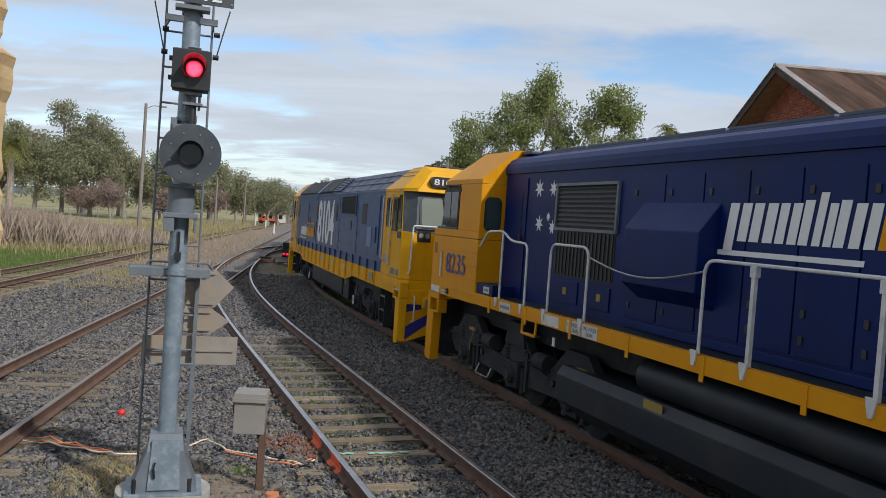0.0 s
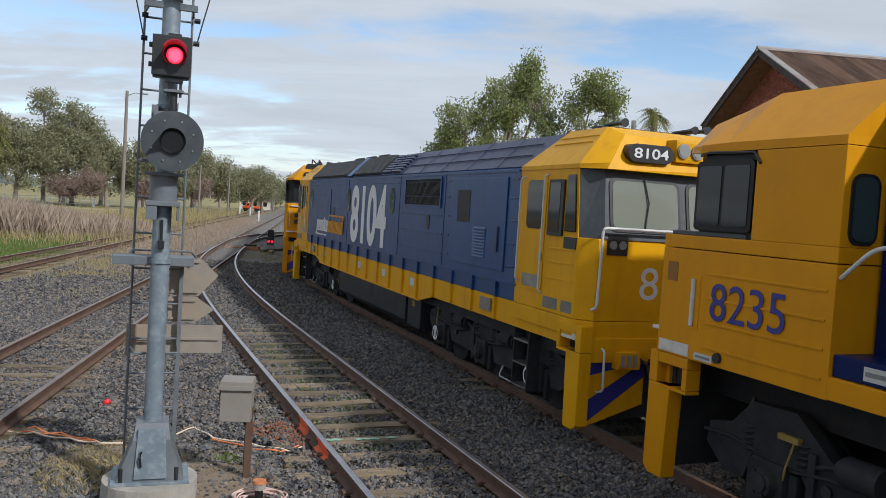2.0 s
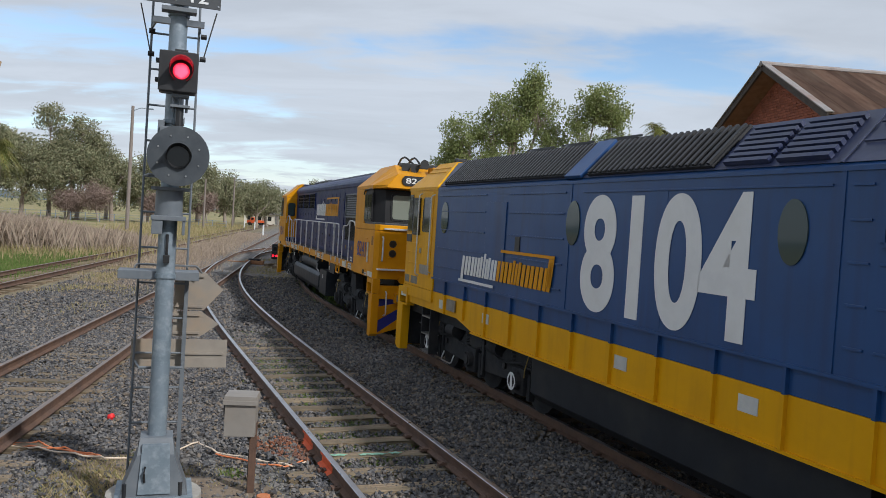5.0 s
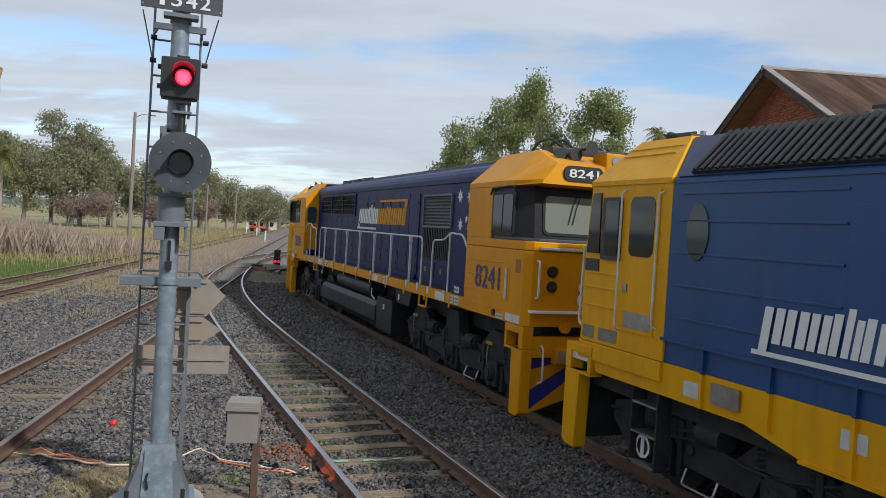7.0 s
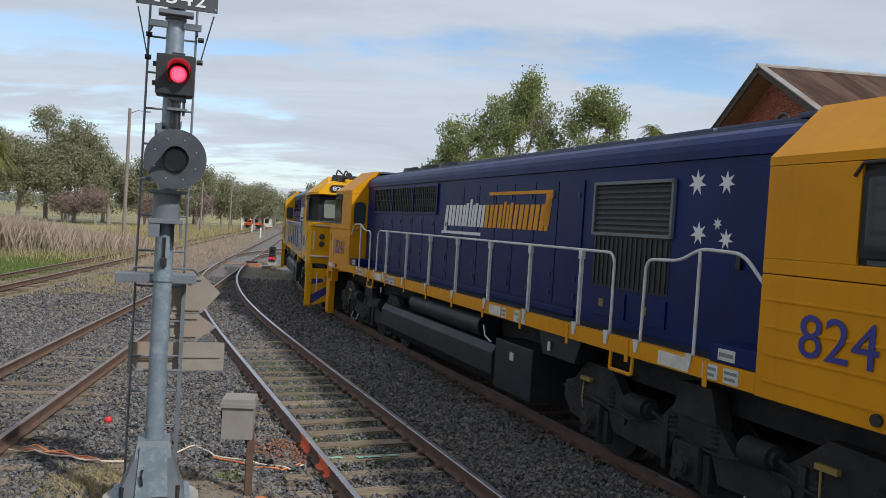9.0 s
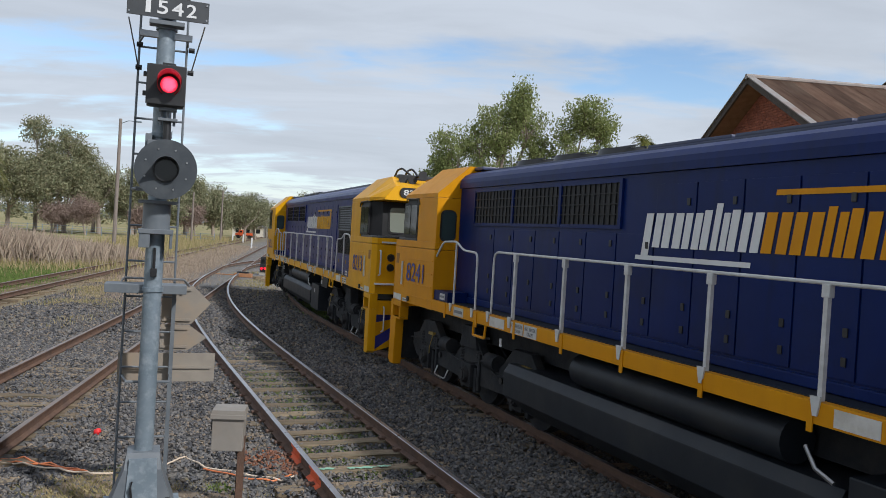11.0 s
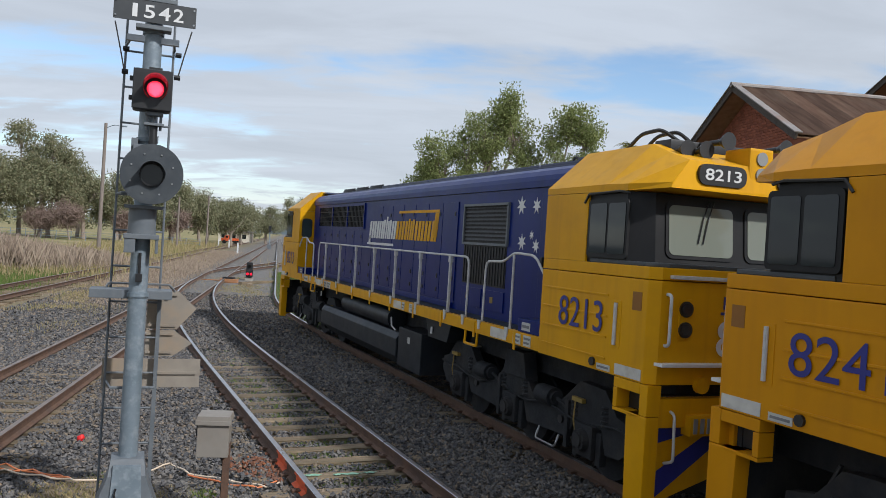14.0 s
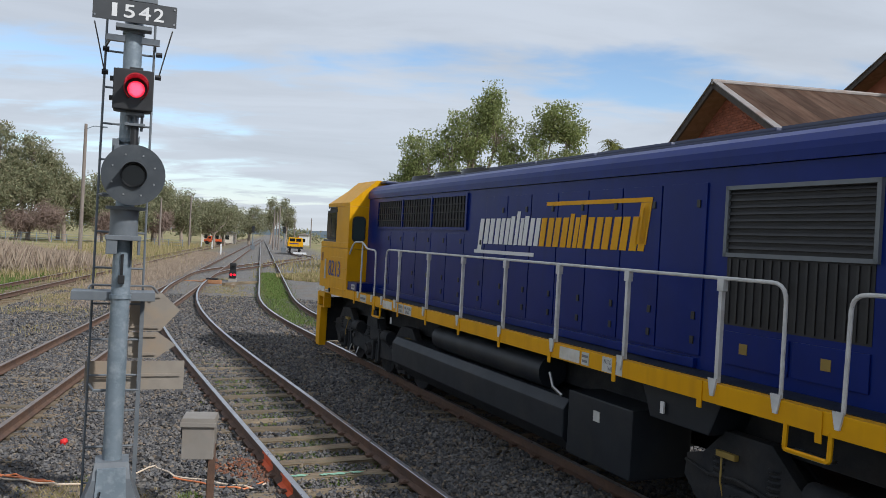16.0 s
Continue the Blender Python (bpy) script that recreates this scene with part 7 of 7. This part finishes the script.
REED_TOPS += [(-24 + gx, 49 + 15 * u + gy, 0.75 - 0.5 * u) for u, gx, gy in [(random.Random(k).random(), random.Random(k + 500).uniform(-1.2, 1.2), random.Random(k + 900).uniform(-1, 1)) for k in range(130, 165)]]
tagged(leaf_cloud("reed_heads", REED_TOPS, [(0.9, 0.9, 0.30 * z + 0.12) for x, y, z in REED_TOPS], [520] * len(REED_TOPS), 0.42, REED, None, 77, -0.8, 0.028), "soft pinkish seed heads over the dry reeds", "grass", kind="stuff")
blades("dry_grass", "pale dry grass along the far side of the disused track", 26000, band([(-21, 42, 0.8), (-24, 60, 1.0), (-28, 85, 1.2), (-33, 110, 1.4), (-38, 150, 1.5)], 2.6), 0.5, 0.4, 0.025, STRAW, 2)
blades("dry_grass", "dry brown weeds between the two western tracks", 24000, band([(-10.9, 30, 0.5), (-13.2, 42, 1.0), (-16, 60, 1.2), (-19.5, 82, 1.3), (-24, 112, 1.4)], 1.0), 0.20, 0.8, 0.016, REED, 3)
blades("grass_verge", "bright green grass beside the disused track", 52000, band([(-17.4, 28, 0.9), (-18.8, 36, 1.0), (-21, 48, 1.0), (-23, 58, 0.7)], 1.1), 0.16, 0.5, 0.018, GREEN, 4)
blades("grass_tuft", "tuft of straw and green grass by the signal's footing", 3200, disc(-3.4, 8.9, 0.95), 0.11, 1.1, 0.0035, STRAW, 5)
blades("grass_tuft", "green weeds beside the signal's footing", 420, disc(-3.25, 9.7, 0.4), 0.08, 1.0, 0.004, GREEN, 6)
blades("grass_tuft", "thin straw between the signal and the junction box", 1600, disc(-2.1, 8.9, 0.85), 0.06, 1.0, 0.004, STRAW, 7)
blades("grass_tuft", "small green weed under the junction box", 160, disc(-2.05, 9.3, 0.16), 0.10, 0.8, 0.006, GREEN, 8)
MID_GRASS = [(p.x, p.y, 1.0) for p in MID_LINE if 9.5 < p.y < 20]
blades("track_grass", "thin green moss and grass between the rails", 34000, band(MID_GRASS, 0.36, 0.40), 0.055, 1.2, 0.005, GREEN, 9)
TRAIN_GRASS = [(p.x, p.y, 1.0) for p in TRAIN_LINE if 27 < p.y < 62]
blades("track_grass", "green grass grown up between the running rails", 14000, band(TRAIN_GRASS, 0.36), 0.14, 0.7, 0.012, GREEN, 10)
blades("dry_grass", "pale dry grass mound east of the running track", 9000, disc(-4.0, 58, 3.6), 0.55, 0.5, 0.025, STRAW, 11)
blades("dry_grass", "low brown weeds between the turnout and the running track", 5000, band([(-6.2, 32, 0.6), (-8, 42, 0.8), (-10, 52, 0.8)], 0.8, 0.5), 0.10, 0.8, 0.012, STRAW, 12)
blades("dry_grass", "grass between the disused track and the ballast", 7000, band([(-10.4, 22, 0.7), (-12.2, 32, 0.9), (-13.6, 38, 0.9)], 0.8, 0.5), 0.16, 0.7, 0.01, STRAW, 13)
blades("dry_grass", "tall pale grass far along the eastern side", 9000, band([(-3, 66, 1.0), (-4, 85, 1.0), (-2, 110, 1.0), (-4, 150, 1.3)], 3.5), 0.4, 0.4, 0.03, STRAW, 14)


# ---- poles, far signals, vehicles ----
def lamp_pole(x, y, h, arm, label, r=0.16, category="pole", group="poles along the line"):
    p = thing("utility_pole", pose(x, y, GROUND_Z), label, category, group)
    part("shaft", rod((0, 0, -0.3), (0, 0, h), r, r * 0.7, 10), POLE_WOOD, p, smooth=True)
    if arm:
        part("lamp_arm", tube(curve_pts([(0, 0, h - 0.5), (arm * 0.5, 0, h - 0.15), (arm, 0, h - 0.2)], 0.2), 0.035, 6), GALV, p)
        part("lamp_head", box(*sorted((arm, arm * 1.35)), -0.1, 0.1, h - 0.28, h - 0.14, 0.03), GALV, p)


lamp_pole(-29.5, 80.5, 12.7, 1.5, "tall weathered timber lamp pole", 0.2)
lamp_pole(-32, 134.3, 8.5, 1.4, "timber lamp pole beside the far tracks")
lamp_pole(-30.4, 111.1, 7.1, 0, "plain timber pole beside the far tracks")
lamp_pole(-81.6, 184, 11.2, -1.0, "slim metal lamp pole before the trees", 0.12)
for x, y, h in ((-21.4, 163, 8.6), (-22.0, 159.7, 7.7), (-25.5, 190, 8.0), (-38.5, 210, 9), (-40, 238, 9.5), (-19, 205, 7.5), (-14, 200, 8.0), (-8, 215, 8.0), (-17, 250, 8.5), (-3, 240, 7.8), (-26.5, 235, 8.5)):
    lamp_pole(x, y, h, 1.0 if int(x) % 3 == 0 else 0, "grey timber pole far along the yard", 0.17)


def far_signal(x, y, h):
    s = thing("far_signal", pose(x, y, GROUND_Z, 0, 0, 8), "distant signal post with a black head", "railway signal", "distant signals")
    part("mast", rod((0, 0, -0.3), (0, 0, h), 0.08, seg=10), GALV, s)
    part("head", box(-0.25, 0.25, -0.2, 0.1, h - 0.3, h + 0.8, 0.06), BLACK, s)
    part("lens", rod((0, -0.2, h + 0.5), (0, -0.21, h + 0.5), 0.1, seg=14), LENS_DARK, s)
    part("ladder", box(0.18, 0.22, 0.1, 0.14, 0, h), GALV, s)
    part("base_box", box(-0.4, 0.4, -0.3, 0.3, 0, 0.9, 0.04), GREY_PAINT, s)


far_signal(-24.2, 149, 3.5)
far_signal(-17.3, 138.7, 3.6)
for x, y in ((-21.3, 106.5), (-29.5, 140), (-31.5, 141)):
    w = thing("marker_post", pose(x, y, GROUND_Z), "short white-painted marker post", "post", "white posts")
    part("stem", box(-0.09, 0.09, -0.09, 0.09, -0.2, 1.35, 0.02), WHITE, w)
    part("cap", box(-0.1, 0.1, -0.1, 0.1, 1.35, 1.40, 0.02), WHITE, w)


def track_machine():
    w = thing("track_machine", pose(-14.0, 126.5, 0, 0, 0, 8), "small bright yellow track machine standing in the yard", "rail vehicle")
    part("frame", box(-1.15, 1.15, -0.2, 7.5, 0.75, 1.05, 0.03), GRIME, w)
    part("body", prism([(-1.15, 1.05), (1.15, 1.05), (1.15, 1.75), (-1.15, 1.75)], 0, 7.5, "y", 0.04), YELLOW_81, w)
    part("cab", prism([(-1.15, 1.75), (1.15, 1.75), (1.0, 2.45), (-1.0, 2.45)], 0.1, 2.6, "y", 0.04), YELLOW_81, w)
    for sx in (-1, 1):
        part("cab_window", box(*sorted((sx * 0.08, sx * 0.88)), 0.06, 0.09, 1.85, 2.3, 0.02), DARK_GLASS, w)
        part("buffer", rod((sx * 0.75, -0.2, 0.95), (sx * 0.75, -0.55, 0.95), 0.16, seg=14), GRIME, w)
        for y in (1.2, 6.0):
            ob = new("wheel", WHEEL)
            ob.parent, ob.matrix_basis = w, pose(sx * 0.74, y, 0.5, 0, 0, 90 if sx > 0 else -90)
    part("nose_band", box(-0.9, 0.5, -0.03, 0.0, 1.45, 1.6), DECAL_BLUE, w)
    part("beacon", rod((0.4, 1, 2.45), (0.4, 1, 2.62), 0.09, seg=12), ORANGE_PAINT, w)
    part("rail_stop", box(-0.3, 1.7, -1.0, -0.7, -0.1, 0.22, 0.02), WHITE, w)


track_machine()


def utility_truck():
    u = thing("utility_truck", pose(-39.0, 186, GROUND_Z, 0, 0, 5), "orange utility truck parked near the far trees", "vehicle")
    part("tray", box(-0.2, 1.9, -0.9, 0.9, 0.7, 1.25, 0.05), ORANGE_PAINT, u)
    part("cab", prism([(-1.9, 0.6), (-0.25, 0.6), (-0.25, 1.85), (-1.0, 1.85), (-1.3, 1.25), (-1.9, 1.15)], -0.85, 0.85, "y", 0.05), ORANGE_PAINT, u)
    part("side_window", box(-0.95, -0.4, -0.875, -0.86, 1.3, 1.7), DARK_GLASS, u)
    part("chassis", box(-1.85, 1.85, -0.7, 0.7, 0.45, 0.7), GRIME, u)
    for x in (-1.25, 1.2):
        for y in (-0.8, 0.8):
            part("wheel", rod((x, y - 0.12, 0.38), (x, y + 0.12, 0.38), 0.38, seg=18), BLACK, u)


utility_truck()


def shed(x, y, lx, ly, h, roof_h, wall, label, windows=3):
    s = thing("house", pose(x, y, GROUND_Z), label, "house", "far houses")
    part("wall", box(0, lx, 0, ly, -0.3, h), wall, s)
    part("roof", prism([(-0.4, h), (lx + 0.4, h), (lx + 0.4, h + 0.12), (lx / 2, h + roof_h), (-0.4, h + 0.12)], -0.4, ly + 0.4, "y"), ROOF_TIN, s)
    for k in range(windows):
        xx = lx * (k + 0.5) / windows
        part("window", box(xx - 0.5, xx + 0.5, -0.03, 0.02, 1.0, 2.1), DARK_GLASS, s)


ROOF_TIN = mat("weathered_tin_roof", (0.24, 0.22, 0.21), (0.34, 0.31, 0.29), 2, 0.6, 0.3, dirt=(0.2, 0.1, 0.06), dirt_amount=0.6)
BRICK_RED = mat("red_brick", (0.26, 0.085, 0.05), (0.34, 0.12, 0.07), 2.5, 0.9, bump=0.3, bump_scale=12, random_shift=0.25)
CREAM_WALL = mat("cream_weatherboard", (0.55, 0.50, 0.42), rough=0.8)
shed(-48, 214, 8, 6, 2.6, 1.4, CREAM_WALL, "small pale house beyond the far trees")
shed(-28, 262, 3, 4, 3.2, 0.6, WHITE, "small white hut far along the line", 1)
shed(18, 260, 14, 8, 4.2, 1.6, CREAM_WALL, "long pale shed across the far yard", 4)
shed(-14, 330, 22, 9, 4.5, 1.5, ROOF_TIN, "grey shed at the far end of the yard", 5)


def far_fence():
    f = thing("fence", pose(0, 0, 0), "low wire fence before the far trees", "fence")
    pts = [Vector((-74 + 44 * k / 23, 112 + 10 * k / 23, 0)) for k in range(24)]
    for p in pts:
        part("post", rod((p.x, p.y, -0.4), (p.x, p.y, 1.25), 0.05, seg=6), GALV, f)
    for z in (0.4, 0.8, 1.15):
        part("wire", tube([(p.x, p.y, z) for p in pts], 0.022, 5), GALV, f)


far_fence()
# distance haze is put into the hills' blue-grey base colour
HILL = mat("far_wooded_hills_haze_tone", (0.07, 0.10, 0.12), (0.09, 0.12, 0.14), 0.01, 0.95)
vs, fs = [], []
for k in range(81):
    a = radians(-75 + 150 * k / 80)
    r = 2300
    hgt = 22 + 16 * noise.noise((k * 0.21, 1.0, 0)) + 7 * noise.noise((k * 0.9, 5.0, 0))
    for d, z in ((0, -3), (150, hgt * 0.7), (400, hgt), (700, -5)):
        vs.append(((r + d) * math.sin(a), (r + d) * math.cos(a), z))
for k in range(80):
    for i in range(3):
        b = k * 4 + i
        fs.append((b, b + 4, b + 5, b + 1))
tagged(mesh_from("far_hills", vs, fs, HILL, smooth=True), "low wooded hills on the horizon, coloured blue for haze", "hills", kind="structure")
# scrub closing the view between the yard and the hills
for k in range(34):
    a = radians(-42 + 2.6 * k)
    if -10 < math.degrees(a) < -2 and k % 2:
        continue
    rn = random.Random(100 + k)
    r = rn.uniform(300, 420)
    h, w = rn.uniform(4, 7), rn.uniform(7, 12)
    lobes = [(rn.uniform(-0.6, 0.6) * w, 0, h * rn.uniform(0.35, 0.7), w * 0.5, h * 0.3, 0.5) for q in range(4)]
    tree(r * math.sin(a), r * math.cos(a), h, lobes, "distant dull green tree on the plain", GUM_DARK, 700, 1.3, 0.4, 200 + k, 1.3, "distant_tree")


# ---- brick railway buildings across the line ----
RUST_ROOF = mat("rusty_corrugated_iron", (0.15, 0.085, 0.055), (0.25, 0.15, 0.10), 1.6, 0.75, 0.2, dirt=(0.34, 0.25, 0.18), dirt_scale=0.7, dirt_amount=0.6, grain=(3, 0.5, 0.5), random_shift=0.3)
DARK_TIMBER = mat("dark_barge_board", (0.05, 0.04, 0.035), (0.08, 0.065, 0.055), 5, 0.85, bump=0.3)
SOFFIT = mat("brown_soffit_boards", (0.20, 0.11, 0.06), (0.26, 0.15, 0.09), 5, 0.85)


def brick_building(x, y, ridge, half, length, pitch, label, turn, panels):
    """Gable end towards the tracks at local x = 0; the ridge runs along +x."""
    b = thing("brick_building", pose(x, y, 0, 0, 0, turn), label, "building", "railway buildings")
    eave = ridge - pitch * half
    part("wall", prism([(-half + 0.5, -0.5), (half - 0.5, -0.5), (half - 0.5, eave + 0.5 * pitch - 0.12), (0, ridge - 0.12), (-half + 0.5, eave + 0.5 * pitch - 0.12)], 0.7, length, "x"), BRICK_RED, b)
    for sgn in (-1, 1):
        cs = math.cos(math.atan(pitch))
        run = half / cs
        up = Matrix.Translation((0, 0, ridge)) @ Matrix.Rotation(-sgn * math.atan(pitch), 4, "X")
        w = length / panels
        for k in range(panels):
            bm = bmesh.new()
            n = 16
            rows = []
            for i in range(n * 2 + 1):
                xx = k * w + w * i / (n * 2)
                zz = 0.012 * math.cos(i * math.pi) + (0.006 if k % 2 else 0)
                rows.append((bm.verts.new((xx, 0, zz)), bm.verts.new((xx, sgn * run, zz)), bm.verts.new((xx, 0, zz - 0.015)), bm.verts.new((xx, sgn * run, zz - 0.015))))
            for p, q in zip(rows, rows[1:]):
                bm.faces.new((p[0], q[0], q[1], p[1]))
                bm.faces.new((p[2], p[3], q[3], q[2]))
                bm.faces.new((p[1], q[1], q[3], p[3]))
                bm.faces.new((p[0], p[2], q[2], q[0]))
            bm.faces.new((rows[0][0], rows[0][1], rows[0][3], rows[0][2]))
            bm.faces.new((rows[-1][0], rows[-1][2], rows[-1][3], rows[-1][1]))
            bmesh.ops.recalc_face_normals(bm, faces=bm.faces)
            bmesh.ops.transform(bm, matrix=up, verts=bm.verts)
            part("roof_sheet", bm, RUST_ROOF, b)
        part("barge_board", box(-0.05, 0.02, *sorted((0, sgn * run)), -0.17, 0.03, 0.0, up), DARK_TIMBER, b)
        part("barge_cap", box(-0.10, 0.14, *sorted((0, sgn * run)), 0.03, 0.06, 0.0, up), ROOF_TIN, b)
        part("soffit", box(0.02, 0.72, *sorted((0, sgn * run)), -0.12, -0.09, 0.0, up), SOFFIT, b)
    part("ridge_cap", rod((-0.1, 0, ridge + 0.02), (length, 0, ridge + 0.02), 0.09, seg=10), ROOF_TIN, b)
    # courses of brick in the gable, each brick its own piece
    bw, bh = 0.24, 0.085
    me = bpy.data.meshes.new("brick")
    tmp = box(-0.02, 0.03, -bw / 2 + 0.008, bw / 2 - 0.008, 0.008, bh - 0.008, 0.004)
    tmp.to_mesh(me)
    tmp.free()
    me.materials.append(BRICK_RED)
    count = 0
    z = ridge - 0.12
    row = 0
    while count < 290:
        z -= bh
        row += 1
        wide = min(half - 0.5, (ridge - 0.12 - z - bh) / pitch)
        yy = -wide + bw / 2 + (bw / 2 if row % 2 else 0)
        while yy < wide - bw / 2 and count < 300:
            o = new("brick", me)
            o.parent, o.matrix_basis = b, pose(0.69, yy, z)
            count += 1
            yy += bw
    return b


brick_building(10.2, 25.3, 8.42, 3.9, 8.0, 0.52, "red brick goods building with a rusty corrugated gable roof", 4, 12)
brick_building(18.9, 25.5, 12.6, 7.5, 20, 0.41, "second taller brick building with a dark gable roof", 4, 12)


# bare soil round the signal's footing
SOIL = mat("bare_brown_soil", (0.17, 0.125, 0.085), (0.24, 0.185, 0.13), 6, 0.95, bump=0.5, bump_scale=50, dirt=(0.11, 0.08, 0.06), dirt_amount=0.6)
for cx, cy, rx, ry in ((-2.3, 8.5, 1.25, 0.8), (-3.4, 9.3, 0.8, 0.7), (-5.6, 13.4, 0.9, 2.2)):
    ring = []
    for k in range(40):
        a = 2 * math.pi * k / 40
        q = 1 + 0.3 * noise.noise((2 * math.cos(a), 2 * math.sin(a), cx))
        ring.append((cx + rx * q * math.cos(a), cy + ry * q * math.sin(a)))
    vs = [(cx, cy, ground_height(cx, cy) + 0.04)] + [(cx + (x - cx) * 0.75, cy + (y - cy) * 0.75, ground_height(x, y) + 0.035) for x, y in ring] + [(x, y, ground_height(x, y) - 0.05) for x, y in ring]
    fs = [(0, 1 + k, 1 + (k + 1) % 40) for k in range(40)] + [(1 + k, 41 + k, 41 + (k + 1) % 40, 1 + (k + 1) % 40) for k in range(40)]
    tagged(mesh_from("soil_patch", vs, fs, SOIL, smooth=True), "bare trampled brown soil by the signal", "ground", kind="structure")


# ---- ballast: loose stones where the camera stands near ----
BALLAST = island_mat("ballast_stones", [(0.05, 0.05, 0.055), (0.09, 0.09, 0.095), (0.14, 0.135, 0.135), (0.19, 0.175, 0.16), (0.07, 0.066, 0.066), (0.25, 0.20, 0.15)], 0.9, 25.0, 0.25)


def ballast(name, label, n, x0, x1, y0, y1, size, seed, lift, keep, material=None):
    g = np.random.default_rng(seed)
    y = y0 + (y1 - y0) * g.uniform(0, 1, n) ** 1.5
    x = x0 + (x1 - x0) * g.uniform(0, 1, n) - 0.141 * (y - 14)
    ok = keep(x, y, g)
    x, y = x[ok], y[ok]
    n = len(x)
    z = np.array([ground_height(a, b) for a, b in zip(x, y)]) + lift(x, y) + g.uniform(-0.012, 0.014, n)
    base = np.array([(1, 0, 0), (0, 1, 0), (-1, 0, 0), (0, -1, 0), (0.2, 0.1, 0.8), (0, 0, -0.7)])
    s = size * g.uniform(0.55, 1.35, (n, 1, 1))
    v = base[None] * g.uniform(0.6, 1.3, (n, 6, 1)) + g.normal(0, 0.16, (n, 6, 3))
    a = g.uniform(0, 6.28, n)
    ca, sa = np.cos(a), np.sin(a)
    b = g.uniform(-0.9, 0.9, n)
    cb, sb = np.cos(b), np.sin(b)
    vx, vy, vz = v[..., 0].copy(), v[..., 1].copy(), v[..., 2].copy()
    vy, vz = vy * cb[:, None] - vz * sb[:, None], vy * sb[:, None] + vz * cb[:, None]
    v = np.stack([vx * ca[:, None] - vy * sa[:, None], vx * sa[:, None] + vy * ca[:, None], vz], -1) * s + np.stack([x, y, z], 1)[:, None]
    f = np.array([(0, 1, 4), (1, 2, 4), (2, 3, 4), (3, 0, 4), (1, 0, 5), (2, 1, 5), (3, 2, 5), (0, 3, 5)])
    f = (f[None] + (np.arange(n) * 6)[:, None, None]).reshape(-1, 3)
    return tagged(mesh_from(name, v.reshape(-1, 3), f, material or BALLAST), label, "ballast", kind="stuff")


def line_x(line):
    ys, xs = np.array([p.y for p in line]), np.array([p.x for p in line])
    return lambda y: np.interp(y, ys, xs)


MID_X, MAIN_X, TRAIN_X = line_x(MID_LINE), line_x(MAIN_LINE), line_x(TRAIN_LINE)


def shoulder(x, y):
    """Ballast is heaped to the sleepers' tops outside the rails, a little lower between them."""
    up = np.full(len(x), 0.03)
    for fx, c in ((MID_X, 0.934), (MAIN_X, 0.99), (TRAIN_X, 0.942)):
        d = np.abs(x - fx(y)) * c
        up = np.where((d > 0.80) & (d < 1.9), (0.05 if fx is MAIN_X else 0.075) * np.clip((2.1 - d) / 0.6, 0.4, 1), up)
        up = np.where(d < 0.70, 0.05 if fx is MAIN_X else 0.042, up)
    return up


def sparse(x, y, g):
    ok = np.ones(len(x), bool)
    for fx in (MID_X, MAIN_X, TRAIN_X):
        d = np.abs(x - fx(y)) * 0.95
        ok &= ~((d > 0.66) & (d < 0.84))
        ok &= ~((d < 0.66) & (g.uniform(0, 1, len(x)) < 0.12))
    bare = (np.hypot((x + 2.5) / 1.45, (y - 8.8) / 1.25) < 1) & (g.uniform(0, 1, len(x)) < 0.72)
    return ok & ~bare


ballast("ballast", "loose dark grey ballast stones round the near tracks", 98000, -8.5, 5.0, 7.4, 20, 0.029, 1, shoulder, sparse)
ballast("ballast", "loose grey ballast stones further along the tracks", 46000, -11.0, 4.5, 17, 38, 0.042, 2, shoulder, sparse)


def oversprayed(x, y, g):
    d = (x - MID_X(y)) * 0.934
    return (d > -1.45) & (d < -0.82) & (np.hypot((d + 0.9) / 0.5, (y - 10.3) / 0.55) + g.uniform(-0.35, 0.35, len(x)) < 0.8)


ORANGE_STONE = island_mat("ballast_with_orange_overspray", [(0.10, 0.07, 0.06), (0.22, 0.10, 0.06), (0.15, 0.08, 0.06), (0.30, 0.11, 0.05)], 0.9, 25.0, 0.3)
ballast("ballast", "ballast stones tinted by orange overspray", 4500, -3.0, 0.6, 9.4, 11.4, 0.030, 7, lambda x, y: shoulder(x, y) + 0.012, oversprayed, ORANGE_STONE)


# ---- what moves ----
def motions():
    for ob, s0 in TRAIN:
        walk(ob, [(t, loco_pose(s0 - rolled)) for t, rolled in ROLLED])


motions()
